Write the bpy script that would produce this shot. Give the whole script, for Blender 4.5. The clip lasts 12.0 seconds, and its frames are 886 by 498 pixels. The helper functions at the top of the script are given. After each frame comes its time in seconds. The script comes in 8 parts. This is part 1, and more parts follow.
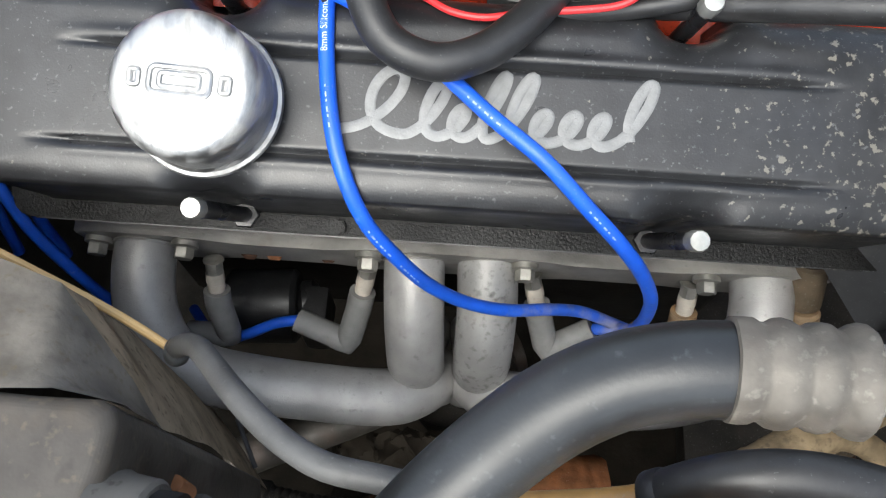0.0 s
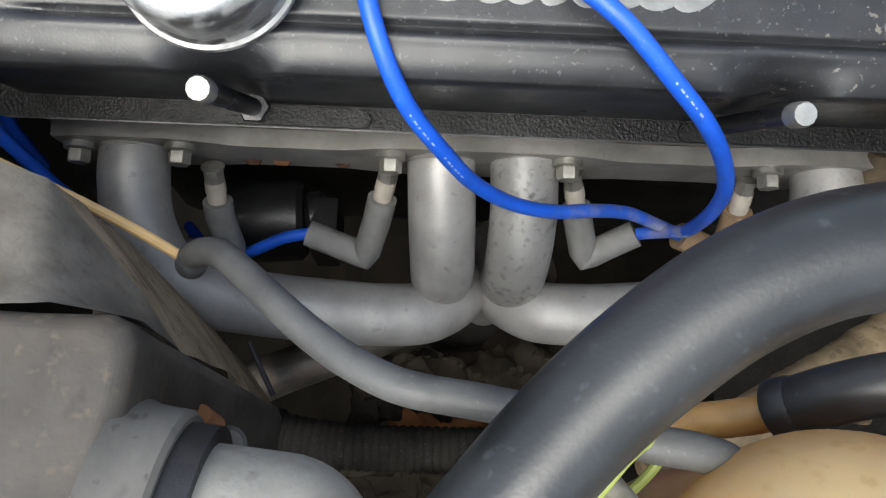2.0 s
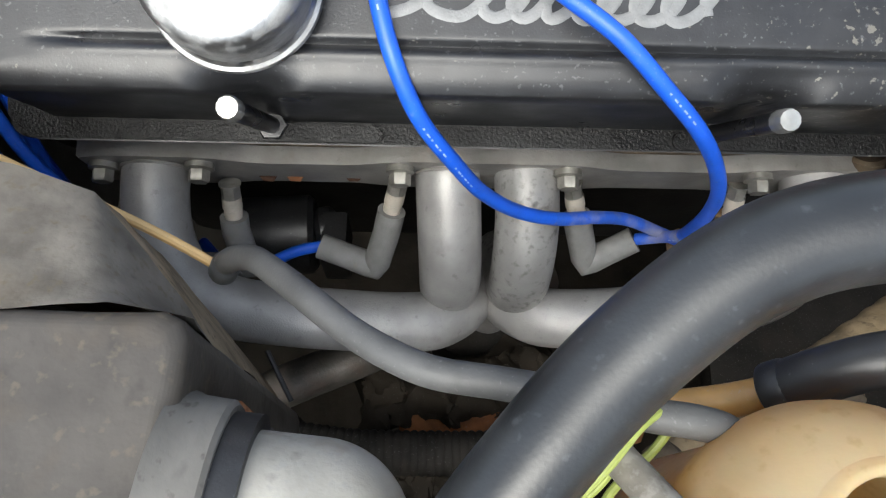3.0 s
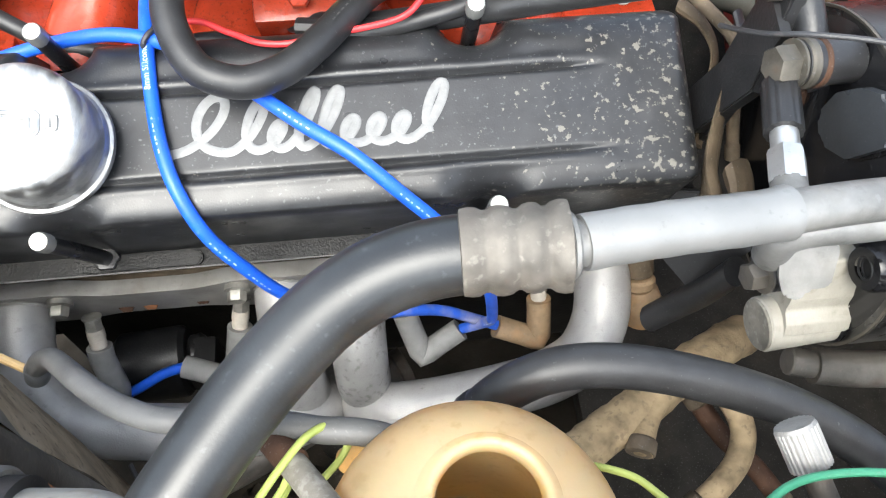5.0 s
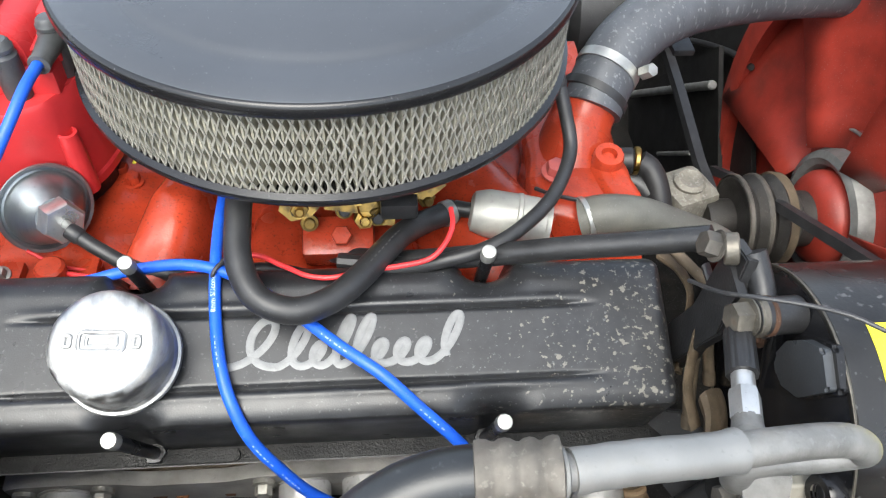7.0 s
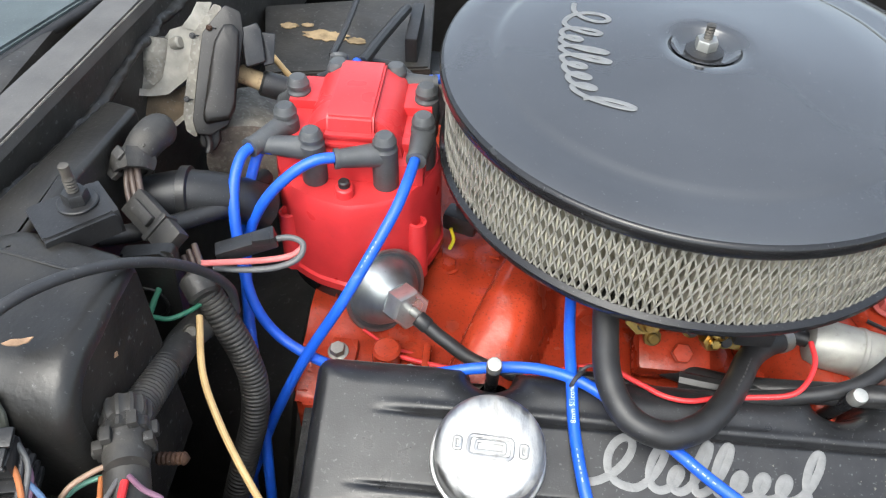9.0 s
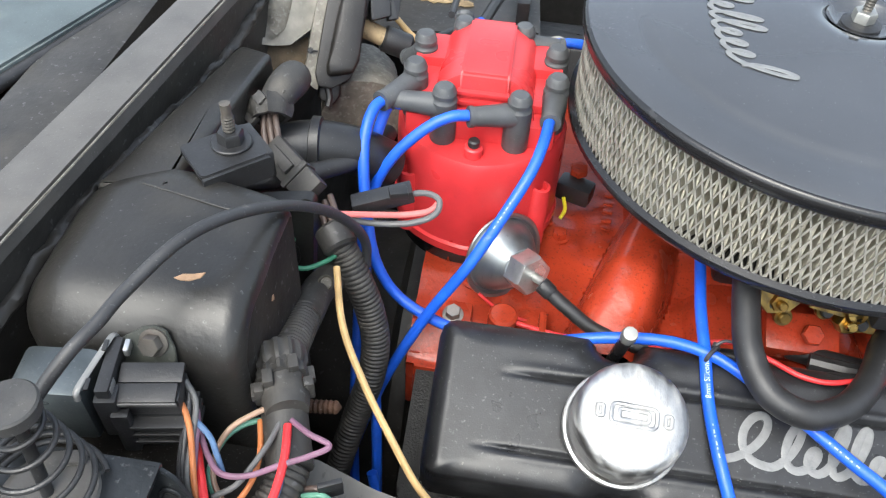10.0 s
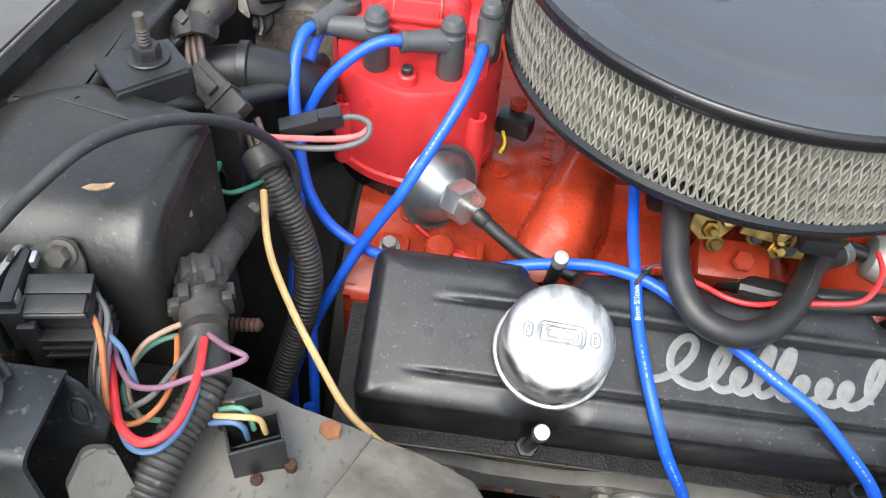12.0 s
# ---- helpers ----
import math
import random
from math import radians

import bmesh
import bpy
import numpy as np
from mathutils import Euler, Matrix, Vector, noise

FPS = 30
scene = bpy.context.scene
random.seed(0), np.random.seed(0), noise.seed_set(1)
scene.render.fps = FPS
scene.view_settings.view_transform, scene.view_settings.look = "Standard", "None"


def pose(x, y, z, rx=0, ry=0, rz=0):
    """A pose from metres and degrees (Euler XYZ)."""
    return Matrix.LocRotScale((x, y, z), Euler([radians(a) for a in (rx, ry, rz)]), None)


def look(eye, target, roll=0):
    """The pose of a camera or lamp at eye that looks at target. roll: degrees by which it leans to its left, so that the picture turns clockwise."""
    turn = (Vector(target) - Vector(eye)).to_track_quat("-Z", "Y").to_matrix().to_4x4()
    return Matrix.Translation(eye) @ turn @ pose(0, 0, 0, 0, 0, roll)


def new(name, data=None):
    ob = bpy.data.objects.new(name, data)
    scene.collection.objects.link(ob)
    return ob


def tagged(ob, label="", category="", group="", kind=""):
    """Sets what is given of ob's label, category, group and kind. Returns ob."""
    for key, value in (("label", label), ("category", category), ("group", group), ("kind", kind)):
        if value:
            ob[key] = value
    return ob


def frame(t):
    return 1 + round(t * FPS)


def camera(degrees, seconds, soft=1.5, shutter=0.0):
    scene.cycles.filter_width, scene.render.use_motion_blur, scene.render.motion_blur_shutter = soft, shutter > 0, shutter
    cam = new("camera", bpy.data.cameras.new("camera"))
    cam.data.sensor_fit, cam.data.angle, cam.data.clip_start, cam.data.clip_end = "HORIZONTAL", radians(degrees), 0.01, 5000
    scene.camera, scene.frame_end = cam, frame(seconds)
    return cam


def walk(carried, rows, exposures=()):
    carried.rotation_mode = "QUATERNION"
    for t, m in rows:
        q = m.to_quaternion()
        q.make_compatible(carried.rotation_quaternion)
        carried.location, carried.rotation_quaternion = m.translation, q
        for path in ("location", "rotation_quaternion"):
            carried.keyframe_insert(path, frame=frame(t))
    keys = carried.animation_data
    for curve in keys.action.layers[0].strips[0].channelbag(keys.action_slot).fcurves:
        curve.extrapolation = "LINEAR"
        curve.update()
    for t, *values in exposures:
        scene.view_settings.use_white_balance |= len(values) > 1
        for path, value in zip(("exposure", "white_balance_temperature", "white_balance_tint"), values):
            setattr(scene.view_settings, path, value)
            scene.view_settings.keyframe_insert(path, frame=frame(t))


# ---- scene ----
cam = camera(58.5, 12.0, 1.2)
PATH = [
    (0, (0.003, -0.148, 1.232), (-0.016, 0.591, -0.626), 2.4),
    (0.5, (-0.005, -0.124, 1.212), (0.005, 0.536, -0.676), 4.2),
    (1, (-0.008, -0.111, 1.198), (0.028, 0.483, -0.711), 6.5),
    (1.5, (-0.015, -0.129, 1.182), (0.029, 0.445, -0.733), 6.8),
    (2, (-0.031, -0.145, 1.173), (0.026, 0.425, -0.743), 7.6),
    (2.5, (-0.043, -0.15, 1.173), (0.031, 0.441, -0.737), 8.5),
    (2.7, (-0.043, -0.154, 1.179), (0.029, 0.449, -0.727), 7.9),
    (4.3, (0.005, -0.182, 1.231), (0.094, 0.636, -0.592), 3.1),
    (4.5, (0.013, -0.204, 1.234), (0.125, 0.682, -0.555), 3.1),
    (5, (0.058, -0.216, 1.251), (0.192, 0.727, -0.507), 2.3),
    (5.5, (0.062, -0.244, 1.254), (0.23, 0.767, -0.464), 3.1),
    (6, (0.045, -0.242, 1.277), (0.24, 0.86, -0.381), 3.8),
    (6.5, (0.047, -0.24, 1.298), (0.243, 0.969, -0.283), 3.6),
    (7, (0.047, -0.238, 1.328), (0.195, 1.076, -0.172), 3.1),
    (7.2, (0.039, -0.239, 1.341), (0.128, 1.112, -0.132), 2.2),
    (8.8, (-0.099, -0.217, 1.364), (-0.196, 1.185, -0.059), 1.2),
    (9, (-0.132, -0.21, 1.356), (-0.222, 1.19, -0.069), 1.9),
    (9.5, (-0.178, -0.209, 1.345), (-0.298, 1.165, -0.103), 2.6),
    (10, (-0.208, -0.222, 1.335), (-0.336, 1.145, -0.119), 3.8),
    (10.5, (-0.212, -0.226, 1.335), (-0.35, 1.114, -0.143), 4.4),
    (11, (-0.201, -0.237, 1.327), (-0.329, 1.083, -0.17), 5.1),
    (11.5, (-0.195, -0.247, 1.314), (-0.293, 1.074, -0.185), 5.9),
    (12, (-0.182, -0.236, 1.315), (-0.217, 1.082, -0.189), 6.3),
]
walk(cam, [(t, look(eye, target, roll)) for t, eye, target, roll in PATH], [(0.0, 1.58, 6350, 5), (1.0, 1.66, 6350, 5), (1.5, 1.59, 6350, 5), (2.0, 1.45, 6350, 5), (2.5, 1.38, 6350, 5), (4.5, 2.42, 6350, 5), (5.0, 2.23, 6350, 5), (5.5, 1.79, 6350, 5), (6.0, 1.59, 6350, 5), (7.0, 1.76, 6350, 5), (9.0, 1.58, 6350, 5), (10.0, 1.68, 6350, 5), (12.0, 1.73, 6350, 5)])

# ---------------------------------------------------------------- light
world = bpy.data.worlds.new("sky")
scene.world = world
world.use_nodes = True
_wn = world.node_tree
_sky = _wn.nodes.new("ShaderNodeTexSky")
_sky.sky_type = "NISHITA"
_sky.sun_disc = False
_sky.sun_elevation = radians(60)
_sky.sun_rotation = radians(205)
_sky.air_density, _sky.dust_density, _sky.ozone_density = 1.0, 4.0, 1.5
_bg = _wn.nodes["Background"]
_bg.inputs["Strength"].default_value = 0.15
_haze = _wn.nodes.new("ShaderNodeHueSaturation")
_haze.inputs["Saturation"].default_value = 0.56
_wn.links.new(_sky.outputs[0], _haze.inputs["Color"])
_wn.links.new(_haze.outputs[0], _bg.inputs["Color"])
_sun = bpy.data.lights.new("sun", "SUN")
_sun.energy, _sun.angle, _sun.color = 0.75, radians(50), (1.0, 0.955, 0.885)
_sun_ob = new("sun", _sun)
_sun_ob.matrix_world = look((-0.7, -1.4, 3.4), (0, 0.1, 0.9))


# ---------------------------------------------------------------- materials
def mat(name, color, rough=0.5, metal=0.0, vary=0.25, scale=60.0, bump=0.15, bscale=400.0,
        dust=0.0, dust_color=(0.30, 0.27, 0.22), dscale=25.0, spec=0.5, coat=0.0, stretch=None, dedge=0.08, speck=0.5, speck_scale=650.0, speck_color=None):
    m = bpy.data.materials.new(name)
    m.use_nodes = True
    nt = m.node_tree
    N, L = nt.nodes, nt.links
    b = N["Principled BSDF"]
    tc = N.new("ShaderNodeTexCoord")
    src = tc.outputs["Object"]
    if stretch:
        mp = N.new("ShaderNodeMapping")
        mp.inputs["Scale"].default_value = stretch
        L.new(src, mp.inputs["Vector"])
        src = mp.outputs[0]

    def noise_tex(s, d=4.0):
        n = N.new("ShaderNodeTexNoise")
        n.inputs["Scale"].default_value, n.inputs["Detail"].default_value = s, d
        L.new(src, n.inputs["Vector"])
        return n.outputs["Fac"]

    def ramp(fac, lo, hi):
        r = N.new("ShaderNodeMapRange")
        r.inputs["From Min"].default_value, r.inputs["From Max"].default_value = lo, hi
        L.new(fac, r.inputs["Value"])
        return r.outputs[0]

    def mix(fac, a, bb):
        x = N.new("ShaderNodeMix")
        x.data_type = "RGBA"
        L.new(fac, x.inputs[0])
        for sock, v in ((x.inputs[6], a), (x.inputs[7], bb)):
            if isinstance(v, tuple):
                sock.default_value = (*v[:3], 1)
            else:
                L.new(v, sock)
        return x.outputs[2]

    lo = tuple(c * (1 - vary) for c in color)
    hi = tuple(min(1.0, c * (1 + vary)) for c in color)
    fine = noise_tex(scale, 6)
    col = mix(ramp(fine, 0.3, 0.7), lo, hi)
    rsock = ramp(noise_tex(scale * 0.35, 3), 0.3, 0.7)
    rr = N.new("ShaderNodeMapRange")
    rr.inputs["To Min"].default_value, rr.inputs["To Max"].default_value = max(0.03, rough - 0.09), min(1, rough + 0.09)
    L.new(rsock, rr.inputs["Value"])
    rough_out = rr.outputs[0]
    if dust > 0:
        cut = 0.72 - 0.42 * dust
        fac = ramp(noise_tex(dscale, 8), cut, cut + dedge + 0.12)
        g = N.new("ShaderNodeMath")
        g.operation = "MULTIPLY"
        L.new(fac, g.inputs[0])
        g.inputs[1].default_value = min(1.0, 0.45 + dust * 0.5)
        col = mix(g.outputs[0], col, dust_color)
        mr = N.new("ShaderNodeMix")
        L.new(g.outputs[0], mr.inputs[0])
        L.new(rough_out, mr.inputs[2])
        mr.inputs[3].default_value = 0.85
        rough_out = mr.outputs[0]
        if metal > 0:
            mm = N.new("ShaderNodeMapRange")
            mm.inputs["To Min"].default_value, mm.inputs["To Max"].default_value = metal, 0.0
            L.new(g.outputs[0], mm.inputs["Value"])
            L.new(mm.outputs[0], b.inputs["Metallic"])
    if speck > 0:
        sf = ramp(noise_tex(speck_scale, 3), 0.70 - 0.14 * speck, 0.78 - 0.10 * speck)
        sg = N.new("ShaderNodeMath")
        sg.operation = "MULTIPLY"
        L.new(sf, sg.inputs[0])
        sg.inputs[1].default_value = 0.55
        col = mix(sg.outputs[0], col, speck_color or tuple(min(1.0, 0.5 * c + 0.12) for c in color))
        df = ramp(noise_tex(speck_scale * 0.37, 4), 0.36, 0.27)
        dg = N.new("ShaderNodeMath")
        dg.operation = "MULTIPLY"
        L.new(df, dg.inputs[0])
        dg.inputs[1].default_value = 0.5 * speck
        col = mix(dg.outputs[0], col, tuple(c * 0.35 for c in color))
    L.new(col, b.inputs["Base Color"])
    L.new(rough_out, b.inputs["Roughness"])
    if not (dust > 0 and metal > 0):
        b.inputs["Metallic"].default_value = metal
    b.inputs["Specular IOR Level"].default_value = spec
    b.inputs["Coat Weight"].default_value = coat
    if bump > 0:
        bp = N.new("ShaderNodeBump")
        bp.inputs["Strength"].default_value = bump
        bp.inputs["Distance"].default_value = 0.0006
        L.new(noise_tex(bscale, 5), bp.inputs["Height"])
        L.new(bp.outputs[0], b.inputs["Normal"])
    return m


def spot_cover(name):
    """Black crackle-free cover paint with pale dried splashes towards one end."""
    m = mat(name, (0.016, 0.0165, 0.018), 0.36, 0.0, 0.3, 90, 0.15, 900, dust=0.16, dust_color=(0.085, 0.085, 0.085), dscale=22, speck=0.5, speck_scale=420)
    nt = m.node_tree
    N, L = nt.nodes, nt.links
    b = N["Principled BSDF"]
    old = b.inputs["Base Color"].links[0].from_socket
    tc = N.new("ShaderNodeTexCoord")
    sep = N.new("ShaderNodeSeparateXYZ")
    L.new(tc.outputs["Object"], sep.inputs[0])
    side = N.new("ShaderNodeMapRange")
    side.inputs["From Min"].default_value, side.inputs["From Max"].default_value = 0.03, 0.21
    side.inputs["To Min"].default_value, side.inputs["To Max"].default_value = 0.0, 0.165
    L.new(sep.outputs["X"], side.inputs["Value"])
    n1 = N.new("ShaderNodeTexNoise")
    n1.inputs["Scale"].default_value, n1.inputs["Detail"].default_value = 235, 3.0
    L.new(tc.outputs["Object"], n1.inputs["Vector"])
    add = N.new("ShaderNodeMath")
    L.new(n1.outputs["Fac"], add.inputs[0])
    L.new(side.outputs[0], add.inputs[1])
    cut = N.new("ShaderNodeMapRange")
    cut.inputs["From Min"].default_value, cut.inputs["From Max"].default_value = 0.745, 0.80
    L.new(add.outputs[0], cut.inputs["Value"])
    mx = N.new("ShaderNodeMix")
    mx.data_type = "RGBA"
    soft = N.new("ShaderNodeMath")
    soft.operation = "MULTIPLY"
    L.new(cut.outputs[0], soft.inputs[0])
    soft.inputs[1].default_value = 0.58
    L.new(soft.outputs[0], mx.inputs[0])
    L.new(old, mx.inputs[6])
    mx.inputs[7].default_value = (0.22, 0.205, 0.17, 1)
    L.new(mx.outputs[2], b.inputs["Base Color"])
    return m


M = {}
M["cover"] = spot_cover("cover_black")
M["cast_black"] = mat("greasy_cast_black", (0.010, 0.010, 0.010), 0.30, 0.0, 0.4, 120, 1.0, 620, dust=0.08, dust_color=(0.02, 0.018, 0.016), dscale=80, spec=0.16, speck=0.2)
M["script"] = mat("pale_script", (0.19, 0.192, 0.19), 0.5, 0.3, 0.12, 200, 0.3, 900, dust=0.15, dust_color=(0.23, 0.22, 0.2), dscale=120)
M["chrome"] = mat("worn_chrome", (0.46, 0.46, 0.455), 0.47, 1.0, 0.3, 110, 0.35, 600, dust=0.58, dust_color=(0.23, 0.223, 0.208), dscale=110, stretch=(1.0, 0.35, 1.0), dedge=0.08, speck=0.9, speck_scale=300)
M["tin"] = mat("zinc_plate", (0.36, 0.36, 0.34), 0.40, 0.75, 0.25, 70, 0.15, 500, dust=0.2, dust_color=(0.2, 0.19, 0.165), dscale=70)
M["stud"] = mat("black_stud", (0.025, 0.025, 0.027), 0.3, 0.4, 0.2, 150, 0.2, 900)
M["zinc_bright"] = mat("bright_zinc_plate", (0.30, 0.325, 0.335), 0.34, 0.9, 0.2, 60, 0.15, 500, dust=0.18, dust_color=(0.26, 0.26, 0.25), dscale=60, stretch=(1.0, 1.0, 0.3))
M["header"] = mat("header_coating", (0.33, 0.322, 0.312), 0.45, 0.3, 0.16, 45, 0.3, 900, dust=0.2, dust_color=(0.16, 0.148, 0.135), dscale=60, speck=0.8, speck_scale=420)
M["flange"] = mat("flange_steel", (0.30, 0.288, 0.27), 0.42, 0.5, 0.25, 40, 0.3, 600, dust=0.32, dust_color=(0.17, 0.125, 0.085), dscale=28)
M["bolt"] = mat("plated_bolt", (0.27, 0.26, 0.235), 0.44, 0.6, 0.3, 100, 0.2, 900, dust=0.28, dust_color=(0.17, 0.125, 0.08), dscale=120)
M["bolt_dull"] = mat("dull_plated_bolt", (0.105, 0.095, 0.078), 0.45, 0.5, 0.35, 90, 0.3, 600, dust=0.35, dust_color=(0.085, 0.055, 0.034), dscale=90)
M["brass"] = mat("brass", (0.42, 0.275, 0.080), 0.32, 1.0, 0.3, 100, 0.1, 700, dust=0.42, dust_color=(0.045, 0.032, 0.020), dscale=120)
M["yellow_zinc"] = mat("yellow_zinc", (0.19, 0.125, 0.035), 0.34, 0.85, 0.5, 90, 0.1, 700, dust=0.48, dust_color=(0.025, 0.02, 0.015), dscale=140)
M["porcelain"] = mat("porcelain", (0.44, 0.40, 0.34), 0.35, 0.0, 0.2, 90, 0.05, 500, dust=0.3, dust_color=(0.28, 0.17, 0.08), dscale=90)
M["boot_grey"] = mat("grey_boot", (0.20, 0.197, 0.19), 0.6, 0.0, 0.14, 120, 0.25, 900, dust=0.2, dust_color=(0.27, 0.22, 0.16), dscale=70)
M["boot_tan"] = mat("dusty_boot", (0.24, 0.165, 0.095), 0.7, 0.0, 0.2, 120, 0.25, 900, dust=0.5, dust_color=(0.33, 0.175, 0.065), dscale=45)
M["blue"] = mat("blue_silicone", (0.014, 0.10, 0.62), 0.42, 0.0, 0.12, 80, 0.12, 900, dust=0.08, dust_color=(0.35, 0.38, 0.45), dscale=160)
M["blue_dusty"] = mat("dusty_blue_silicone", (0.02, 0.10, 0.55), 0.5, 0.0, 0.15, 80, 0.2, 900, dust=0.55, dust_color=(0.30, 0.29, 0.32), dscale=60)
M["rubber"] = mat("black_rubber", (0.020, 0.020, 0.021), 0.45, 0.0, 0.3, 90, 0.15, 800, dust=0.14, dust_color=(0.07, 0.068, 0.065), dscale=50, speck=0.15)
M["ac_rubber"] = mat("ac_hose_rubber", (0.016, 0.0172, 0.0185), 0.36, 0.0, 0.4, 40, 0.14, 700, dust=0.38, dust_color=(0.044, 0.045, 0.046), dscale=38, dedge=0.15, speck=0.4, speck_scale=220, speck_color=(0.065, 0.069, 0.073), spec=0.55)
M["grey_rubber"] = mat("grey_sleeve", (0.062, 0.065, 0.068), 0.5, 0.0, 0.2, 60, 0.2, 800, dust=0.2, dust_color=(0.14, 0.135, 0.125), dscale=50, speck=0.3)
M["plastic"] = mat("black_plastic", (0.018, 0.018, 0.019), 0.38, 0.0, 0.25, 60, 0.2, 700, dust=0.14, dust_color=(0.09, 0.082, 0.072), dscale=30, speck=0.25)
M["loom_plastic"] = mat("dusty_loom_plastic", (0.032, 0.030, 0.0275), 0.55, 0.0, 0.3, 70, 0.3, 600, dust=0.46, dust_color=(0.100, 0.090, 0.076), dscale=45, dedge=0.15, speck=0.5, speck_scale=260)
M["box_plastic"] = mat("heater_box_plastic", (0.019, 0.018, 0.0165), 0.38, 0.0, 0.35, 30, 0.4, 300, dust=0.45, dust_color=(0.046, 0.040, 0.031), dscale=18, dedge=0.3, speck=0.3, speck_scale=420, spec=0.5)
M["red_cap"] = mat("red_cap_plastic", (0.56, 0.034, 0.038), 0.34, 0.0, 0.08, 60, 0.12, 500, dust=0.06, dust_color=(0.4, 0.12, 0.12), dscale=60, speck=0.2)
M["engine_red"] = mat("engine_red_paint", (0.34, 0.038, 0.015), 0.24, 0.0, 0.25, 30, 0.5, 260, spec=0.35, dust=0.30, dust_color=(0.12, 0.026, 0.017), dscale=44, dedge=0.2, speck=0.9, speck_scale=520, speck_color=(0.06, 0.022, 0.015))
M["cap_pink"] = mat("faded_red_paint", (0.36, 0.075, 0.065), 0.45, 0.0, 0.25, 60, 0.3, 300, dust=0.3, dust_color=(0.22, 0.06, 0.05), dscale=60)
M["fan_red"] = mat("fan_red_paint", (0.24, 0.026, 0.016), 0.42, 0.0, 0.25, 40, 0.2, 500, dust=0.30, dust_color=(0.085, 0.030, 0.020), dscale=16)
M["body_red"] = mat("body_red_paint", (0.135, 0.014, 0.018), 0.40, 0.0, 0.15, 25, 0.2, 400, dust=0.34, dust_color=(0.16, 0.055, 0.055), dscale=45, dedge=0.2, speck=0.6, speck_scale=260, speck_color=(0.25, 0.17, 0.16))
M["worn_pink"] = mat("rubbed_paint", (0.20, 0.085, 0.08), 0.55, 0.0, 0.3, 120, 0.3, 400, dust=0.45, dust_color=(0.26, 0.23, 0.21), dscale=60)
M["paper"] = mat("filter_paper", (0.40, 0.375, 0.305), 0.85, 0.0, 0.25, 70, 0.3, 700, speck=0.3)
M["screen"] = mat("filter_screen_wire", (0.235, 0.225, 0.195), 0.5, 0.0, 0.3, 160, 0.1, 700, speck=0.2)
M["lid"] = mat("lid_black_enamel", (0.046, 0.049, 0.054), 0.15, 0.0, 0.2, 6, 0.04, 900, dust=0.32, dust_color=(0.082, 0.085, 0.088), dscale=7, dedge=0.4, speck=0.12, spec=0.75, coat=0.3)
M["alu"] = mat("aluminium_pipe", (0.20, 0.197, 0.188), 0.48, 0.45, 0.3, 60, 0.3, 600, dust=0.35, dust_color=(0.14, 0.13, 0.115), dscale=45, speck=0.8, speck_scale=350)
M["alu_clean"] = mat("satin_aluminium", (0.215, 0.214, 0.208), 0.46, 0.4, 0.12, 40, 0.1, 800, dust=0.25, dust_color=(0.19, 0.178, 0.158), dscale=50)
M["ferrule"] = mat("weathered_ferrule", (0.085, 0.077, 0.066), 0.52, 0.4, 0.45, 50, 0.4, 400, dust=0.42, dust_color=(0.085, 0.052, 0.038), dscale=42, speck=0.6, speck_scale=300, speck_color=(0.135, 0.122, 0.105))
M["ferrule_crimp"] = mat("stained_crimp", (0.105, 0.094, 0.080), 0.60, 0.25, 0.45, 60, 0.4, 400, dust=0.42, dust_color=(0.060, 0.040, 0.034), dscale=55, dedge=0.2, speck=0.8, speck_scale=300, speck_color=(0.19, 0.175, 0.15))
M["comp_black"] = mat("compressor_black", (0.009, 0.009, 0.010), 0.20, 0.0, 0.3, 50, 0.10, 500, dust=0.08, dust_color=(0.04, 0.038, 0.036), dscale=50, speck=0.15, spec=0.38)
M["white_worn"] = mat("worn_white_paint", (0.27, 0.255, 0.22), 0.5, 0.0, 0.16, 60, 0.3, 600, dust=0.26, dust_color=(0.07, 0.053, 0.036), dscale=110)
M["tank"] = mat("yellowed_plastic", (0.38, 0.315, 0.195), 0.40, 0.0, 0.2, 26, 0.25, 300, dust=0.36, dust_color=(0.33, 0.235, 0.115), dscale=34, dedge=0.25, speck=0.9, speck_scale=160, speck_color=(0.20, 0.14, 0.07))
def translucent(m, color, share):
    """Let part of the light through a thin plastic wall."""
    nt = m.node_tree
    out = [n for n in nt.nodes if n.type == "OUTPUT_MATERIAL"][0]
    shader = out.inputs["Surface"].links[0].from_socket
    tr = nt.nodes.new("ShaderNodeBsdfTranslucent")
    tr.inputs["Color"].default_value = (*color, 1)
    mx = nt.nodes.new("ShaderNodeMixShader")
    mx.inputs[0].default_value = share
    nt.links.new(shader, mx.inputs[1])
    nt.links.new(tr.outputs[0], mx.inputs[2])
    nt.links.new(mx.outputs[0], out.inputs["Surface"])


